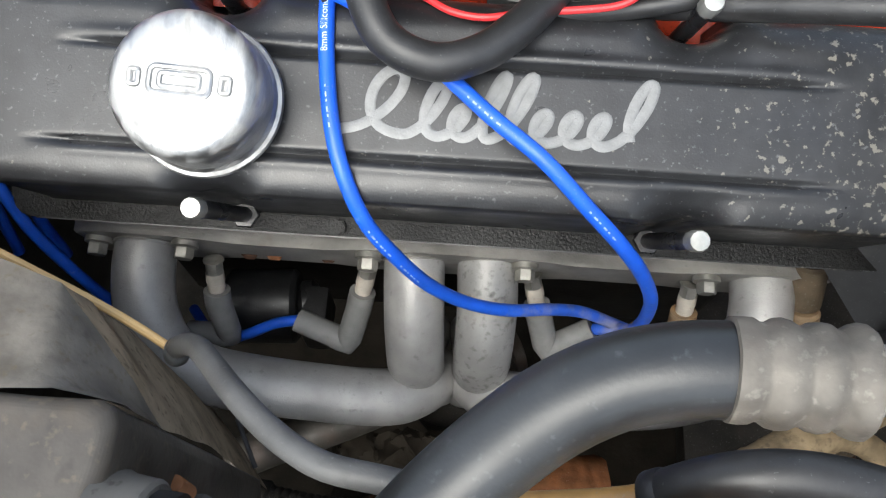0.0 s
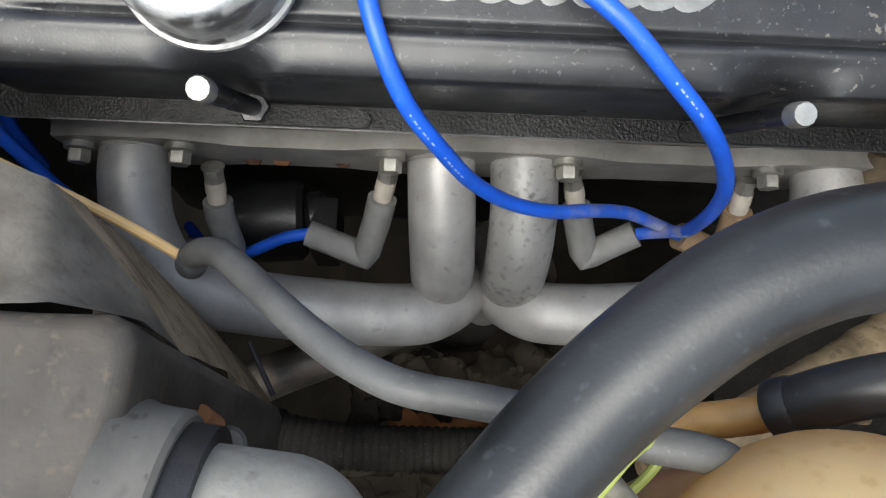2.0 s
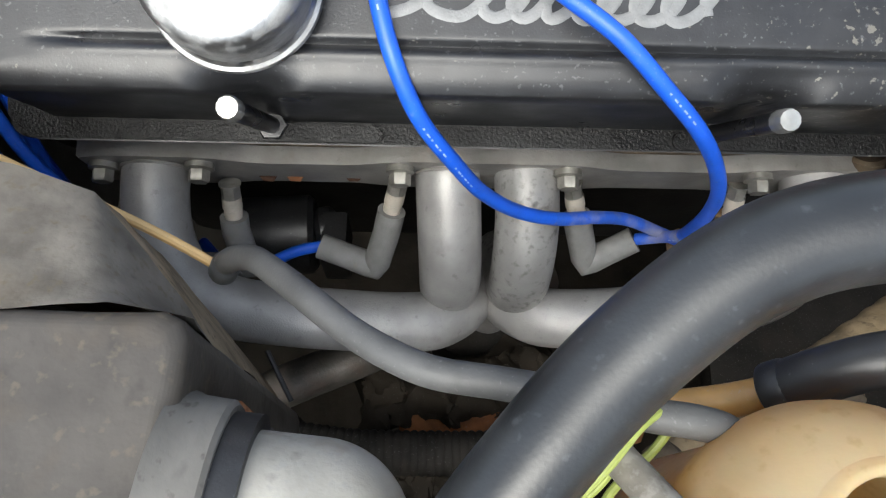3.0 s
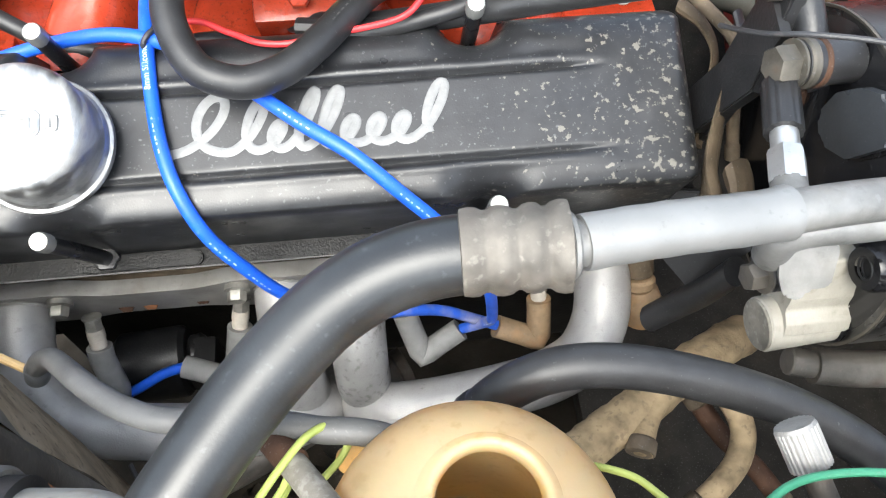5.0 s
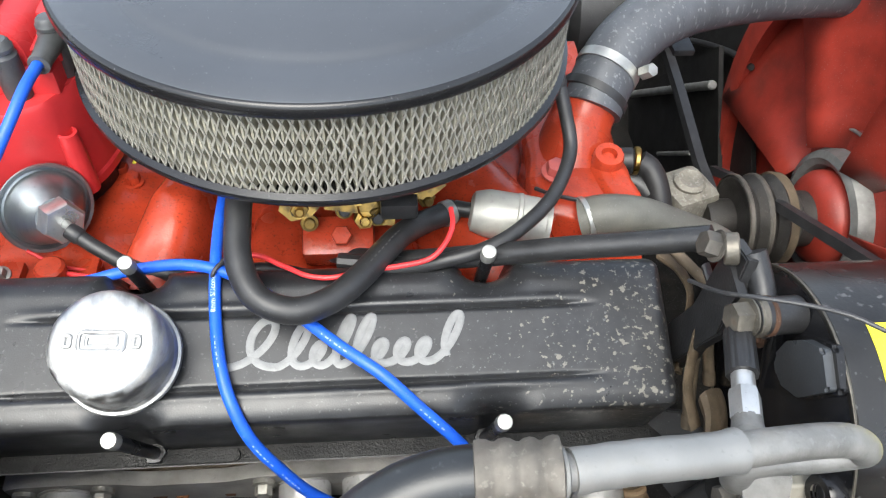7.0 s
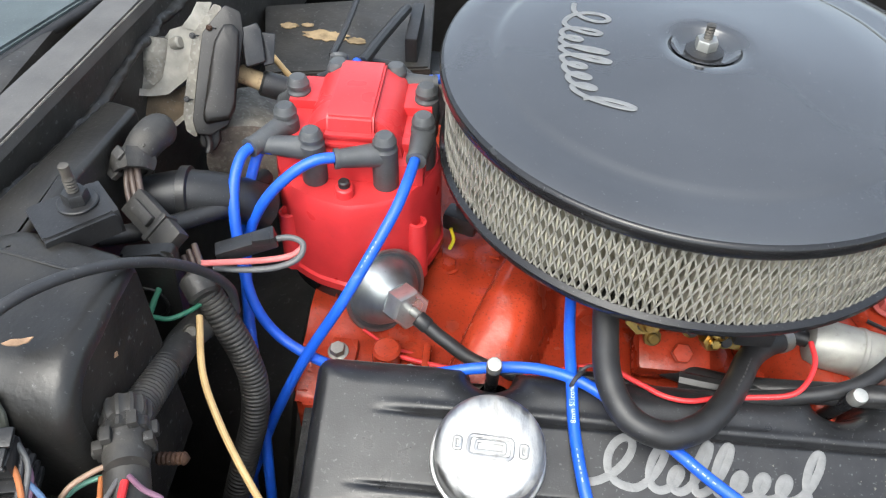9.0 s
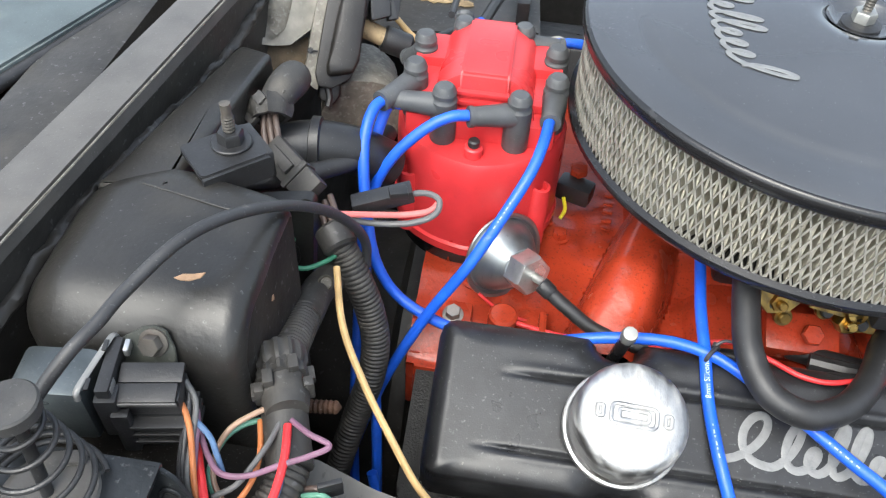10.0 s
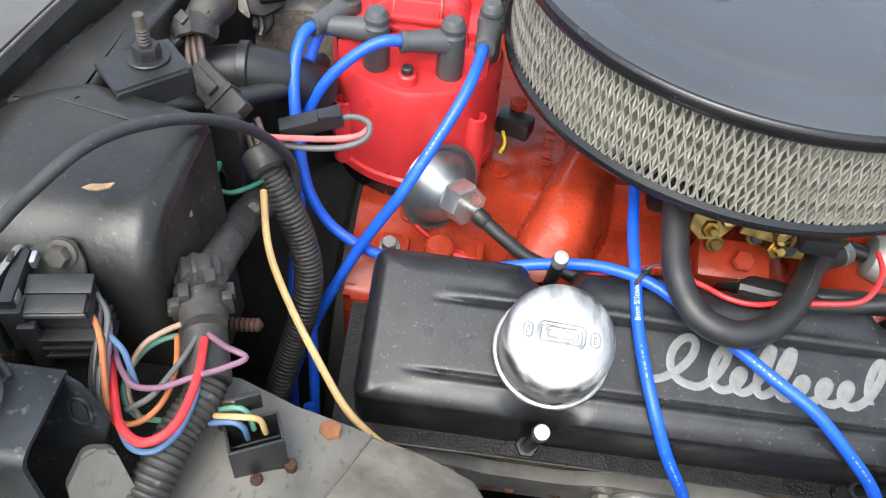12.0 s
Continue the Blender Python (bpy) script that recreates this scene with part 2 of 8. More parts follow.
M["amber"] = mat("amber_tube", (0.42, 0.235, 0.075), 0.42, 0.0, 0.25, 60, 0.2, 400, dust=0.3, dust_color=(0.24, 0.15, 0.07), dscale=50)
translucent(M["tank"], (0.95, 0.66, 0.27), 0.38)
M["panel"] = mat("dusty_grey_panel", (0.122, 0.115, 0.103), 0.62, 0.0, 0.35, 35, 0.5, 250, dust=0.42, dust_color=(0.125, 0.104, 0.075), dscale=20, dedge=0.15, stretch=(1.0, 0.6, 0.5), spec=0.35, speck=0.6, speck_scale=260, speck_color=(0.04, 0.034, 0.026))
M["bracket"] = mat("black_steel", (0.024, 0.024, 0.025), 0.4, 0.2, 0.3, 60, 0.3, 500, dust=0.2, dust_color=(0.085, 0.078, 0.066), dscale=50, speck=0.3)
M["cowl"] = mat("dark_cowl_paint", (0.088, 0.083, 0.077), 0.40, 0.0, 0.2, 40, 0.15, 500, dust=0.3, dust_color=(0.15, 0.13, 0.11), dscale=16, dedge=0.2)
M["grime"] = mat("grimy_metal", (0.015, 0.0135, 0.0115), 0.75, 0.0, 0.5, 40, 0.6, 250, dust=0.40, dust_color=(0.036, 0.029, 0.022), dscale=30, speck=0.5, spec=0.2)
M["rust"] = mat("rusty_steel", (0.055, 0.029, 0.018), 0.75, 0.0, 0.45, 60, 0.5, 400, dust=0.3, dust_color=(0.03, 0.022, 0.017), dscale=40, spec=0.2)
M["dirt"] = mat("oily_dirt", (0.034, 0.028, 0.021), 0.9, 0.0, 0.5, 18, 0.8, 120, speck=0.3, spec=0.15)
M["firewall"] = mat("dirty_black_paint", (0.030, 0.028, 0.025), 0.45, 0.0, 0.4, 40, 0.5, 200, dust=0.4, dust_color=(0.062, 0.054, 0.042), dscale=26, dedge=0.2, speck=0.5, speck_scale=240)
M["trough"] = mat("caked_trough_dirt", (0.040, 0.031, 0.022), 0.8, 0.0, 0.5, 40, 0.9, 120, dust=0.4, dust_color=(0.10, 0.075, 0.048), dscale=30, dedge=0.15, speck=0.8, speck_scale=200, spec=0.2)
M["tan_hose"] = mat("muddy_hose", (0.29, 0.215, 0.125), 0.8, 0.0, 0.4, 70, 0.8, 240, dust=0.24, dust_color=(0.075, 0.058, 0.042), dscale=60, dedge=0.06, speck=0.9, speck_scale=180, speck_color=(0.12, 0.09, 0.06), spec=0.2)
M["tan_wire"] = mat("tan_wire", (0.50, 0.335, 0.145), 0.5, 0.0, 0.12, 80, 0.15, 700)
M["neck_white"] = mat("stained_white_plastic", (0.32, 0.306, 0.27), 0.55, 0.0, 0.18, 60, 0.3, 500, dust=0.36, dust_color=(0.20, 0.17, 0.13), dscale=70, speck=0.9, speck_scale=240)
M["tan_dark"] = mat("mud_caked_rubber", (0.10, 0.078, 0.055), 0.8, 0.0, 0.4, 50, 0.6, 260, dust=0.45, dust_color=(0.20, 0.15, 0.095), dscale=50, spec=0.2)
M["dull_white"] = mat("dusty_white_plastic", (0.35, 0.338, 0.30), 0.6, 0.0, 0.18, 60, 0.3, 500, dust=0.36, dust_color=(0.20, 0.18, 0.14), dscale=60)
M["heater_hose"] = mat("dusty_heater_hose", (0.095, 0.093, 0.08), 0.55, 0.0, 0.2, 50, 0.3, 500, dust=0.3, dust_color=(0.13, 0.118, 0.095), dscale=40)
M["cast_dusty"] = mat("dusty_cast_alloy", (0.17, 0.157, 0.132), 0.65, 0.2, 0.35, 80, 0.6, 300, dust=0.32, dust_color=(0.09, 0.075, 0.058), dscale=60, speck=1.2, speck_scale=300, speck_color=(0.30, 0.29, 0.26))
M["cast_worn"] = mat("worn_pale_alloy", (0.20, 0.190, 0.165), 0.6, 0.15, 0.3, 70, 0.5, 300, dust=0.3, dust_color=(0.085, 0.072, 0.055), dscale=45, speck=0.7, speck_scale=260)
M["motor_black"] = mat("dusty_matt_black", (0.014, 0.0125, 0.0115), 0.46, 0.0, 0.3, 50, 0.3, 400, dust=0.3, dust_color=(0.034, 0.029, 0.024), dscale=30, dedge=0.2, speck=0.3)
# Compressor black lightened to blue-grey, so the base holds the sky's reflection.
M["boss_sky_sheen"] = mat("cast_boss_with_sky_sheen", (0.034, 0.037, 0.041), 0.30, 0.0, 0.2, 60, 0.15, 500, dust=0.15, dust_color=(0.05, 0.05, 0.05), dscale=60, speck=0.3)
M["comp_shell"] = mat("dusty_compressor_shell", (0.013, 0.0125, 0.012), 0.28, 0.0, 0.35, 40, 0.2, 400, dust=0.3, dust_color=(0.036, 0.031, 0.026), dscale=26, dedge=0.2, speck=0.5, speck_scale=220)
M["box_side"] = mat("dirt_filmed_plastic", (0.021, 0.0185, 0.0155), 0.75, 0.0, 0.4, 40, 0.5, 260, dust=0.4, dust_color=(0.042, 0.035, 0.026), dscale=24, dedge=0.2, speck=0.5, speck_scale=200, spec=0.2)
M["cast_pale"] = mat("pale_knurled_alloy", (0.25, 0.245, 0.235), 0.5, 0.35, 0.2, 90, 0.5, 500, dust=0.3, dust_color=(0.22, 0.20, 0.17), dscale=90)
M["lime"] = mat("lime_wire", (0.24, 0.28, 0.065), 0.5, 0.0, 0.15, 80, 0.1, 700, dust=0.15, dust_color=(0.45, 0.4, 0.3), dscale=80)
M["label_yellow"] = mat("yellow_label", (0.75, 0.68, 0.03), 0.4, 0.0, 0.05, 40, 0.05, 500)
# Print black, also used as painted-in dark of holes and a crease.
M["ink"] = mat("black_ink_and_hole_dark", (0.02, 0.02, 0.02), 0.5, 0.0, 0.05, 40, 0.0)
M["leaf"] = mat("dry_leaf", (0.35, 0.22, 0.13), 0.8, 0.0, 0.25, 200, 0.3, 900)
M["glass_grey"] = mat("grey_hood_paint", (0.075, 0.092, 0.098), 0.5, 0.0, 0.2, 25, 0.15, 400, dust=0.4, dust_color=(0.20, 0.22, 0.20), dscale=22, spec=0.3)

M["sleeve_grey"] = mat("pale_grey_sleeve", (0.074, 0.073, 0.071), 0.5, 0.0, 0.25, 60, 0.2, 800, dust=0.3, dust_color=(0.135, 0.13, 0.12), dscale=50, speck=0.4)
M["lid_rim"] = mat("glossy_black_rim", (0.012, 0.012, 0.013), 0.22, 0.0, 0.15, 30, 0.08, 900, dust=0.1, dust_color=(0.06, 0.06, 0.058), dscale=50, speck=0.2)
M["wing_dark"] = mat("dusty_dark_housing", (0.058, 0.052, 0.045), 0.46, 0.0, 0.4, 30, 0.5, 220, dust=0.42, dust_color=(0.088, 0.068, 0.046), dscale=36, dedge=0.2, spec=0.3, speck=0.7, speck_scale=190, speck_color=(0.105, 0.088, 0.062))
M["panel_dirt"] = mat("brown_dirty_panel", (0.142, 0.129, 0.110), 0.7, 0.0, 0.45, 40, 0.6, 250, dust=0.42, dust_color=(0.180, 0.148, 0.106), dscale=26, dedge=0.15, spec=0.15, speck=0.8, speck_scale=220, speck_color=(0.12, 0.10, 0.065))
# Brown dirt, its base made paler to hold the missing side light.
M["lit_side_dirt"] = mat("brown_dirt_with_side_light", (0.285, 0.230, 0.162), 0.85, 0.0, 0.4, 40, 0.7, 220, dust=0.45, dust_color=(0.37, 0.30, 0.21), dscale=34, dedge=0.2, spec=0.12, speck=0.9, speck_scale=200, speck_color=(0.09, 0.07, 0.045))
M["pad_rubber"] = mat("weathered_pad_rubber", (0.038, 0.037, 0.036), 0.6, 0.0, 0.3, 60, 0.4, 400, dust=0.35, dust_color=(0.062, 0.058, 0.052), dscale=60, speck=0.4)
# Black steel with the bay's deep shade put into its base colour.
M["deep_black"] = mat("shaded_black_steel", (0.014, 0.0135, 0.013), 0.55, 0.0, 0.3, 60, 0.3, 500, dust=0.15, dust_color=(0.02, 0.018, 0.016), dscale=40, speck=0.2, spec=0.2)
M["rad_hose"] = mat("scuffed_blue_grey_hose", (0.060, 0.064, 0.072), 0.5, 0.0, 0.2, 50, 0.3, 500, dust=0.25, dust_color=(0.12, 0.12, 0.122), dscale=60, speck=0.75, speck_scale=300, speck_color=(0.22, 0.22, 0.23), stretch=(1.0, 1.0, 0.35))
M["pump_grey"] = mat("brown_grey_pulley", (0.034, 0.031, 0.028), 0.5, 0.3, 0.3, 80, 0.3, 300, dust=0.3, dust_color=(0.04, 0.032, 0.025), dscale=60)
M["zinc_dull"] = mat("dull_blue_zinc", (0.028, 0.031, 0.034), 0.36, 0.3, 0.45, 40, 0.35, 400, dust=0.48, dust_color=(0.02, 0.018, 0.016), dscale=30, dedge=0.12, speck=0.6, speck_scale=250, spec=0.3)
M["zinc_green"] = mat("green_grey_zinc", (0.060, 0.064, 0.056), 0.45, 0.3, 0.3, 50, 0.2, 400, dust=0.3, dust_color=(0.09, 0.085, 0.07), dscale=40)
M["zinc_box"] = mat("dull_zinc_box", (0.085, 0.098, 0.104), 0.30, 0.5, 0.35, 40, 0.2, 400, dust=0.35, dust_color=(0.035, 0.034, 0.030), dscale=30, dedge=0.2)
M["print_pale"] = mat("pale_print", (0.52, 0.60, 0.78), 0.5, 0.0, 0.1, 200, 0.0)
M["print_white"] = mat("white_print", (0.30, 0.38, 0.60), 0.6, 0.0, 0.1, 200, 0.0)
M["rust_orange"] = mat("orange_rust", (0.24, 0.10, 0.04), 0.75, 0.0, 0.4, 60, 0.5, 400, dust=0.3, dust_color=(0.12, 0.07, 0.045), dscale=60)
M["rail_rust"] = mat("caked_rust", (0.22, 0.090, 0.038), 0.8, 0.0, 0.45, 60, 0.6, 300, dust=0.45, dust_color=(0.060, 0.042, 0.028), dscale=24, spec=0.15)
M["strap_brown"] = mat("dusty_brown_strap", (0.085, 0.064, 0.042), 0.7, 0.0, 0.4, 60, 0.5, 300, dust=0.4, dust_color=(0.04, 0.03, 0.02), dscale=40, spec=0.2)
M["header_spotted"] = mat("mottled_header_coating", (0.29, 0.284, 0.275), 0.45, 0.3, 0.2, 45, 0.3, 700, dust=0.42, dust_color=(0.06, 0.057, 0.053), dscale=190, dedge=0.05, speck=1.2, speck_scale=260)
M["bright_alu"] = mat("bright_machined_aluminium", (0.55, 0.55, 0.54), 0.36, 0.85, 0.12, 80, 0.1, 700, dust=0.15, dust_color=(0.3, 0.28, 0.25), dscale=90)
M["pale_zinc"] = mat("pale_zinc_can", (0.36, 0.355, 0.325), 0.5, 0.4, 0.2, 60, 0.2, 500, dust=0.25, dust_color=(0.22, 0.2, 0.16), dscale=60)

_tb = M["tank"].node_tree.nodes["Principled BSDF"]
_tb.inputs["Subsurface Weight"].default_value = 0.35
_tb.inputs["Subsurface Radius"].default_value = (0.02, 0.010, 0.004)
_tb.inputs["Subsurface Scale"].default_value = 1.0


def wire_mat(name, c):
    return mat(name, c, 0.48, 0.0, 0.14, 80, 0.12, 800, dust=0.1, dust_color=(0.3, 0.28, 0.25), dscale=90)


M["w_red"] = wire_mat("red_wire", (0.62, 0.03, 0.035))
M["w_orange"] = wire_mat("orange_wire", (0.42, 0.14, 0.045))
M["w_purple"] = wire_mat("purple_wire", (0.17, 0.085, 0.13))
M["w_green"] = wire_mat("green_wire", (0.10, 0.25, 0.18))
M["w_wing_green"] = wire_mat("emerald_wire", (0.030, 0.17, 0.095))
M["w_blue"] = wire_mat("blue_wire", (0.075, 0.14, 0.26))
M["w_tan"] = wire_mat("tan_thin_wire", (0.30, 0.20, 0.14))
M["w_black"] = wire_mat("black_wire", (0.03, 0.03, 0.032))
M["w_grey"] = wire_mat("grey_wire", (0.10, 0.10, 0.10))
M["w_brown"] = wire_mat("brown_wire", (0.075, 0.052, 0.043))
M["w_dkgreen"] = wire_mat("dark_green_wire", (0.03, 0.16, 0.09))


# ---------------------------------------------------------------- builders
def V(*a):
    return Vector(a[0] if len(a) == 1 else a)


def obj(name, bm, material, smooth=35.0):
    me = bpy.data.meshes.new(name)
    bmesh.ops.recalc_face_normals(bm, faces=bm.faces[:])
    bm.to_mesh(me)
    bm.free()
    me.polygons.foreach_set("use_smooth", [True] * len(me.polygons))
    me.set_sharp_from_angle(angle=radians(smooth))
    me.materials.append(M[material] if isinstance(material, str) else material)
    return new(name, me)


def adopt(ob, parent):
    ob.parent = parent
    if parent.parent is None:
        ob.matrix_parent_inverse = parent.matrix_basis.inverted()
    return ob


def part(name, bm, material, parent, label="", smooth=35.0):
    ob = adopt(obj(name, bm, material, smooth), parent)
    if label:
        tagged(ob, label)
    return ob


def thing(name, at, label, category, group="", kind=""):
    e = new(name)
    e.empty_display_size = 0.02
    e.matrix_basis = Matrix.Translation(at)
    return tagged(e, label, category, group, kind)


def single(name, bm, material, label, category, group="", kind="", smooth=35.0):
    return tagged(obj(name, bm, material, smooth), label, category, group, kind)


def crom(points, n=8):
    P = [V(p) for p in points]
    P = [2 * P[0] - P[1]] + P + [2 * P[-1] - P[-2]]
    out = []
    for i in range(len(P) - 3):
        a, b, c, d = P[i:i + 4]
        for k in range(n):
            s = k / n
            out.append(0.5 * (2 * b + (c - a) * s + (2 * a - 5 * b + 4 * c - d) * s * s + (3 * b - 3 * c + d - a) * s ** 3))
    out.append(P[-2])
    return out


def resample(path, step):
    out, carry = [path[0]], 0.0
    for a, b in zip(path[:-1], path[1:]):
        L = (b - a).length
        while carry + L >= step:
            f = (step - carry) / L
            a = a + (b - a) * f
            out.append(a)
            L = (b - a).length
            carry = 0.0
        carry += L
    return out


def sweep(bm, path, radius, seg=14, caps=True, flat=None):
    """A round skin along a path; radius may be a number or f(i, n); flat=(axis, factor) squeezes it along an axis."""
    n = len(path)
    t0 = (path[1] - path[0]).normalized()
    up = V(0, 0, 1) if abs(t0.z) < 0.9 else V(0, 1, 0)
    side = t0.cross(up).normalized()
    rings = []
    for i, p in enumerate(path):
        t = (path[min(i + 1, n - 1)] - path[max(i - 1, 0)]).normalized()
        side = (side - t * side.dot(t)).normalized()
        other = t.cross(side)
        r = radius(i, n) if callable(radius) else radius
        ring = []
        for k in range(seg):
            a = 2 * math.pi * k / seg
            o = (side * math.cos(a) + other * math.sin(a)) * r
            if flat:
                o -= flat[0] * o.dot(flat[0]) * (1 - flat[1])
            ring.append(bm.verts.new(p + o))
        rings.append(ring)
    for a, b in zip(rings[:-1], rings[1:]):
        for k in range(seg):
            bm.faces.new((a[k], a[(k + 1) % seg], b[(k + 1) % seg], b[k]))
    if caps:
        bm.faces.new(rings[0][::-1])
        bm.faces.new(rings[-1])
    return bm


def tube(points, radius, n=8, seg=14, flat=None):
    return sweep(bmesh.new(), crom(points, n), radius, seg, True, flat)


def loom(points, radius, pitch=0.0034, depth=0.0009, seg=14):
    path = resample(crom(points, 24), pitch / 3)
    return sweep(bmesh.new(), path, lambda i, n: radius - (depth if i % 3 == 0 else 0.0), seg)


def basis(axis, up=(0, 0, 1)):
    z = V(axis).normalized()
    u = V(up)
    if abs(z.dot(u.normalized())) > 0.97:
        u = V(1, 0, 0)
    x = u.cross(z).normalized()
    y = z.cross(x)
    return Matrix((x, y, z)).transposed()


def revolve(profile, at=(0, 0, 0), axis=(0, 0, 1), seg=32, bm=None, arc=None, wobble=None):
    """profile: (radius, height) pairs along axis from at."""
    bm = bm or bmesh.new()
    R = basis(axis)
    o = V(at)
    rings = []
    for r, h in profile:
        if r < 1e-6:
            rings.append([bm.verts.new(o + R @ V(0, 0, h))])
            continue
        ring = []
        for k in range(seg):
            a = 2 * math.pi * k / seg
            rr = r * (wobble(k, h) if wobble else 1)
            ring.append(bm.verts.new(o + R @ V(rr * math.cos(a), rr * math.sin(a), h)))
        rings.append(ring)
    for a, b in zip(rings[:-1], rings[1:]):
        if len(a) == 1 and len(b) == 1:
            continue
        for k in range(seg):
            k2 = (k + 1) % seg
            if len(a) == 1:
                bm.faces.new((a[0], b[k2], b[k]))
            elif len(b) == 1:
                bm.faces.new((a[k], a[k2], b[0]))
            else:
                bm.faces.new((a[k], a[k2], b[k2], b[k]))
    return bm


def cyl(a, b, r, seg=20, bevel=0.0, bm=None, r2=None):
    a, b = V(a), V(b)
    L = (b - a).length
    e = min(bevel, r * 0.5, L * 0.4)
    r2 = r if r2 is None else r2
    prof = [(0, 0), (r - e, 0), (r, e), (r2, L - e), (r2 - e, L), (0, L)] if e else [(0, 0), (r, 0), (r2, L), (0, L)]
    return revolve(prof, a, b - a, seg, bm)


def box(center, size, bevel=0.002, rot=None, bm=None, segs=2):
    bm = bm or bmesh.new()
    m = Matrix.Translation(center) @ (rot.to_4x4() if rot is not None else Matrix()) @ Matrix.Diagonal((*size, 1))
    vs = bmesh.ops.create_cube(bm, size=1, matrix=m)["verts"]
    if bevel > 0:
        es = list({e for v in vs for e in v.link_edges})
        bmesh.ops.bevel(bm, geom=es, offset=bevel, segments=segs, affect="EDGES", profile=0.6)
    return bm


def hexbolt(at, axis, r=0.006, h=0.005, washer=0.0, bm=None, dome=True):
    """A hex head on its washer, standing on at along axis."""
    bm = bm or bmesh.new()
    a = V(axis).normalized()
    o = V(at)
    if washer:
        revolve([(0, 0), (washer, 0), (washer, 0.0012), (washer * 0.9, 0.0016), (0, 0.0016)], o, a, 20, bm)
        o = o + a * 0.0016
    revolve([(r, 0), (r, h * 0.85), (r * 0.9, h), (0, h * (1.04 if dome else 1))], o, a, 6, bm)
    return bm


def prism(poly, thick, frame_m, bevel=0.0, bm=None):
    """A flat outline in the frame's x,y pushed along its z by thick."""
    bm = bm or bmesh.new()
    lo = [bm.verts.new(frame_m @ V(x, y, 0)) for x, y in poly]
    hi = [bm.verts.new(frame_m @ V(x, y, thick)) for x, y in poly]
    n = len(poly)
    top = bm.faces.new(hi)
    bm.faces.new(lo[::-1])
    for i in range(n):
        bm.faces.new((lo[i], lo[(i + 1) % n], hi[(i + 1) % n], hi[i]))
    if bevel:
        bmesh.ops.bevel(bm, geom=list(top.edges), offset=bevel, segments=2, affect="EDGES")
    return bm


def rounded(w, h, r, n=5, cx=0.0, cy=0.0):
    pts = []
    for sx, sy, a0 in ((1, 1, 0), (-1, 1, 90), (-1, -1, 180), (1, -1, 270)):
        for k in range(n + 1):
            a = radians(a0 + 90 * k / n)
            pts.append((cx + sx * (w / 2 - r) + r * math.cos(a), cy + sy * (h / 2 - r) + r * math.sin(a)))
    return pts


def fillet(corners, n=8):
    """Round each (x, y, radius) corner of a closed outline."""
    out = []
    m = len(corners)
    for i, (x, y, r) in enumerate(corners):
        p, a, b = V(x, y), V(corners[i - 1][:2]), V(corners[(i + 1) % m][:2])
        u, w = (a - p).normalized(), (b - p).normalized()
        half = math.acos(max(-1, min(1, u.dot(w)))) / 2
        reach = r / math.tan(half)
        p0, p1 = p + u * reach, p + w * reach
        for k in range(n + 1):
            t = k / n
            out.append(p0 * (1 - t) ** 2 + p * 2 * t * (1 - t) + p1 * t * t)
    return out


def frame_at(origin, x_axis, z_axis):
    z = V(z_axis).normalized()
    x = V(x_axis)
    x = (x - z * x.dot(z)).normalized()
    y = z.cross(x)
    m = Matrix((x, y, z)).transposed().to_4x4()
    m.translation = V(origin)
    return m


def wire(name, points, r, material, label, category="wire", group="", n=8, seg=10):
    return single(name, tube(points, r, n, seg), material, label, category, group)



def cuffed(name, points, r, material, label, category, ends, end_material, n=8, seg=16):
    """A hose with a cuff on one or both of its ends."""
    at = thing(name, points[0], label, category)
    part("hose", tube(points, r, n, seg), material, at)
    path = crom(points, n)
    for k in ends:
        a, b = (path[0], path[3]) if k == 0 else (path[-1], path[-4])
        d = (b - a).normalized()
        part("cuff", revolve([(r * 0.5, -0.0004), (r * 1.12, 0.0), (r * 1.18, 0.001), (r * 1.18, 0.009), (r * 1.02, 0.0105)], a, d, 20), end_material, at)
    return at


def lumpy(points, r, amount, grain, seg=26):
    bm = tube(points, r, 24, seg)
    for v in bm.verts:
        v.co += noise.noise_vector(v.co * grain) * amount + noise.noise_vector(v.co * grain * 3.1) * amount * 0.4
    return bm


CA, SA = math.cos(radians(20)), math.sin(radians(20))
CN = V(0, -SA, CA)          # the way the valve cover faces


def on_cover(u, v, n):
    return V(u, v * CA - n * SA, v * SA + n * CA)


# ---------------------------------------------------------------- ground and the bay round the engine
bm = bmesh.new()
bmesh.ops.create_grid(bm, x_segments=60, y_segments=60, size=30)
for v in bm.verts:
    v.co.z = 0.012 * noise.noise(v.co * 0.7)
single("ground", bm, "dirt", "oily brown dirt ground under the car", "ground", kind="structure")


def wall(name, center, size, material, label, bevel=0.006):
    return single(name, box(center, size, bevel), material, label, "panel", kind="structure")


wall("wall_firewall", (-0.50, 0.42, 0.56), (0.05, 1.55, 0.94), "firewall", "dark grimy firewall at the back of the bay")
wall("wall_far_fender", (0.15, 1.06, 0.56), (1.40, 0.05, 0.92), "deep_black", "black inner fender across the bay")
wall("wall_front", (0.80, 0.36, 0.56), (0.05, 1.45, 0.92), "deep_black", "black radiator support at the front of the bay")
wall("wall_splash_shield", (0.44, 0.30, 0.44), (0.40, 1.3, 0.03), "grime", "black splash shield under the fan")
wall("wall_near_fender", (0.15, -0.335, 0.48), (1.35, 0.03, 0.76), "grime", "grimy inner fender below the near wing")


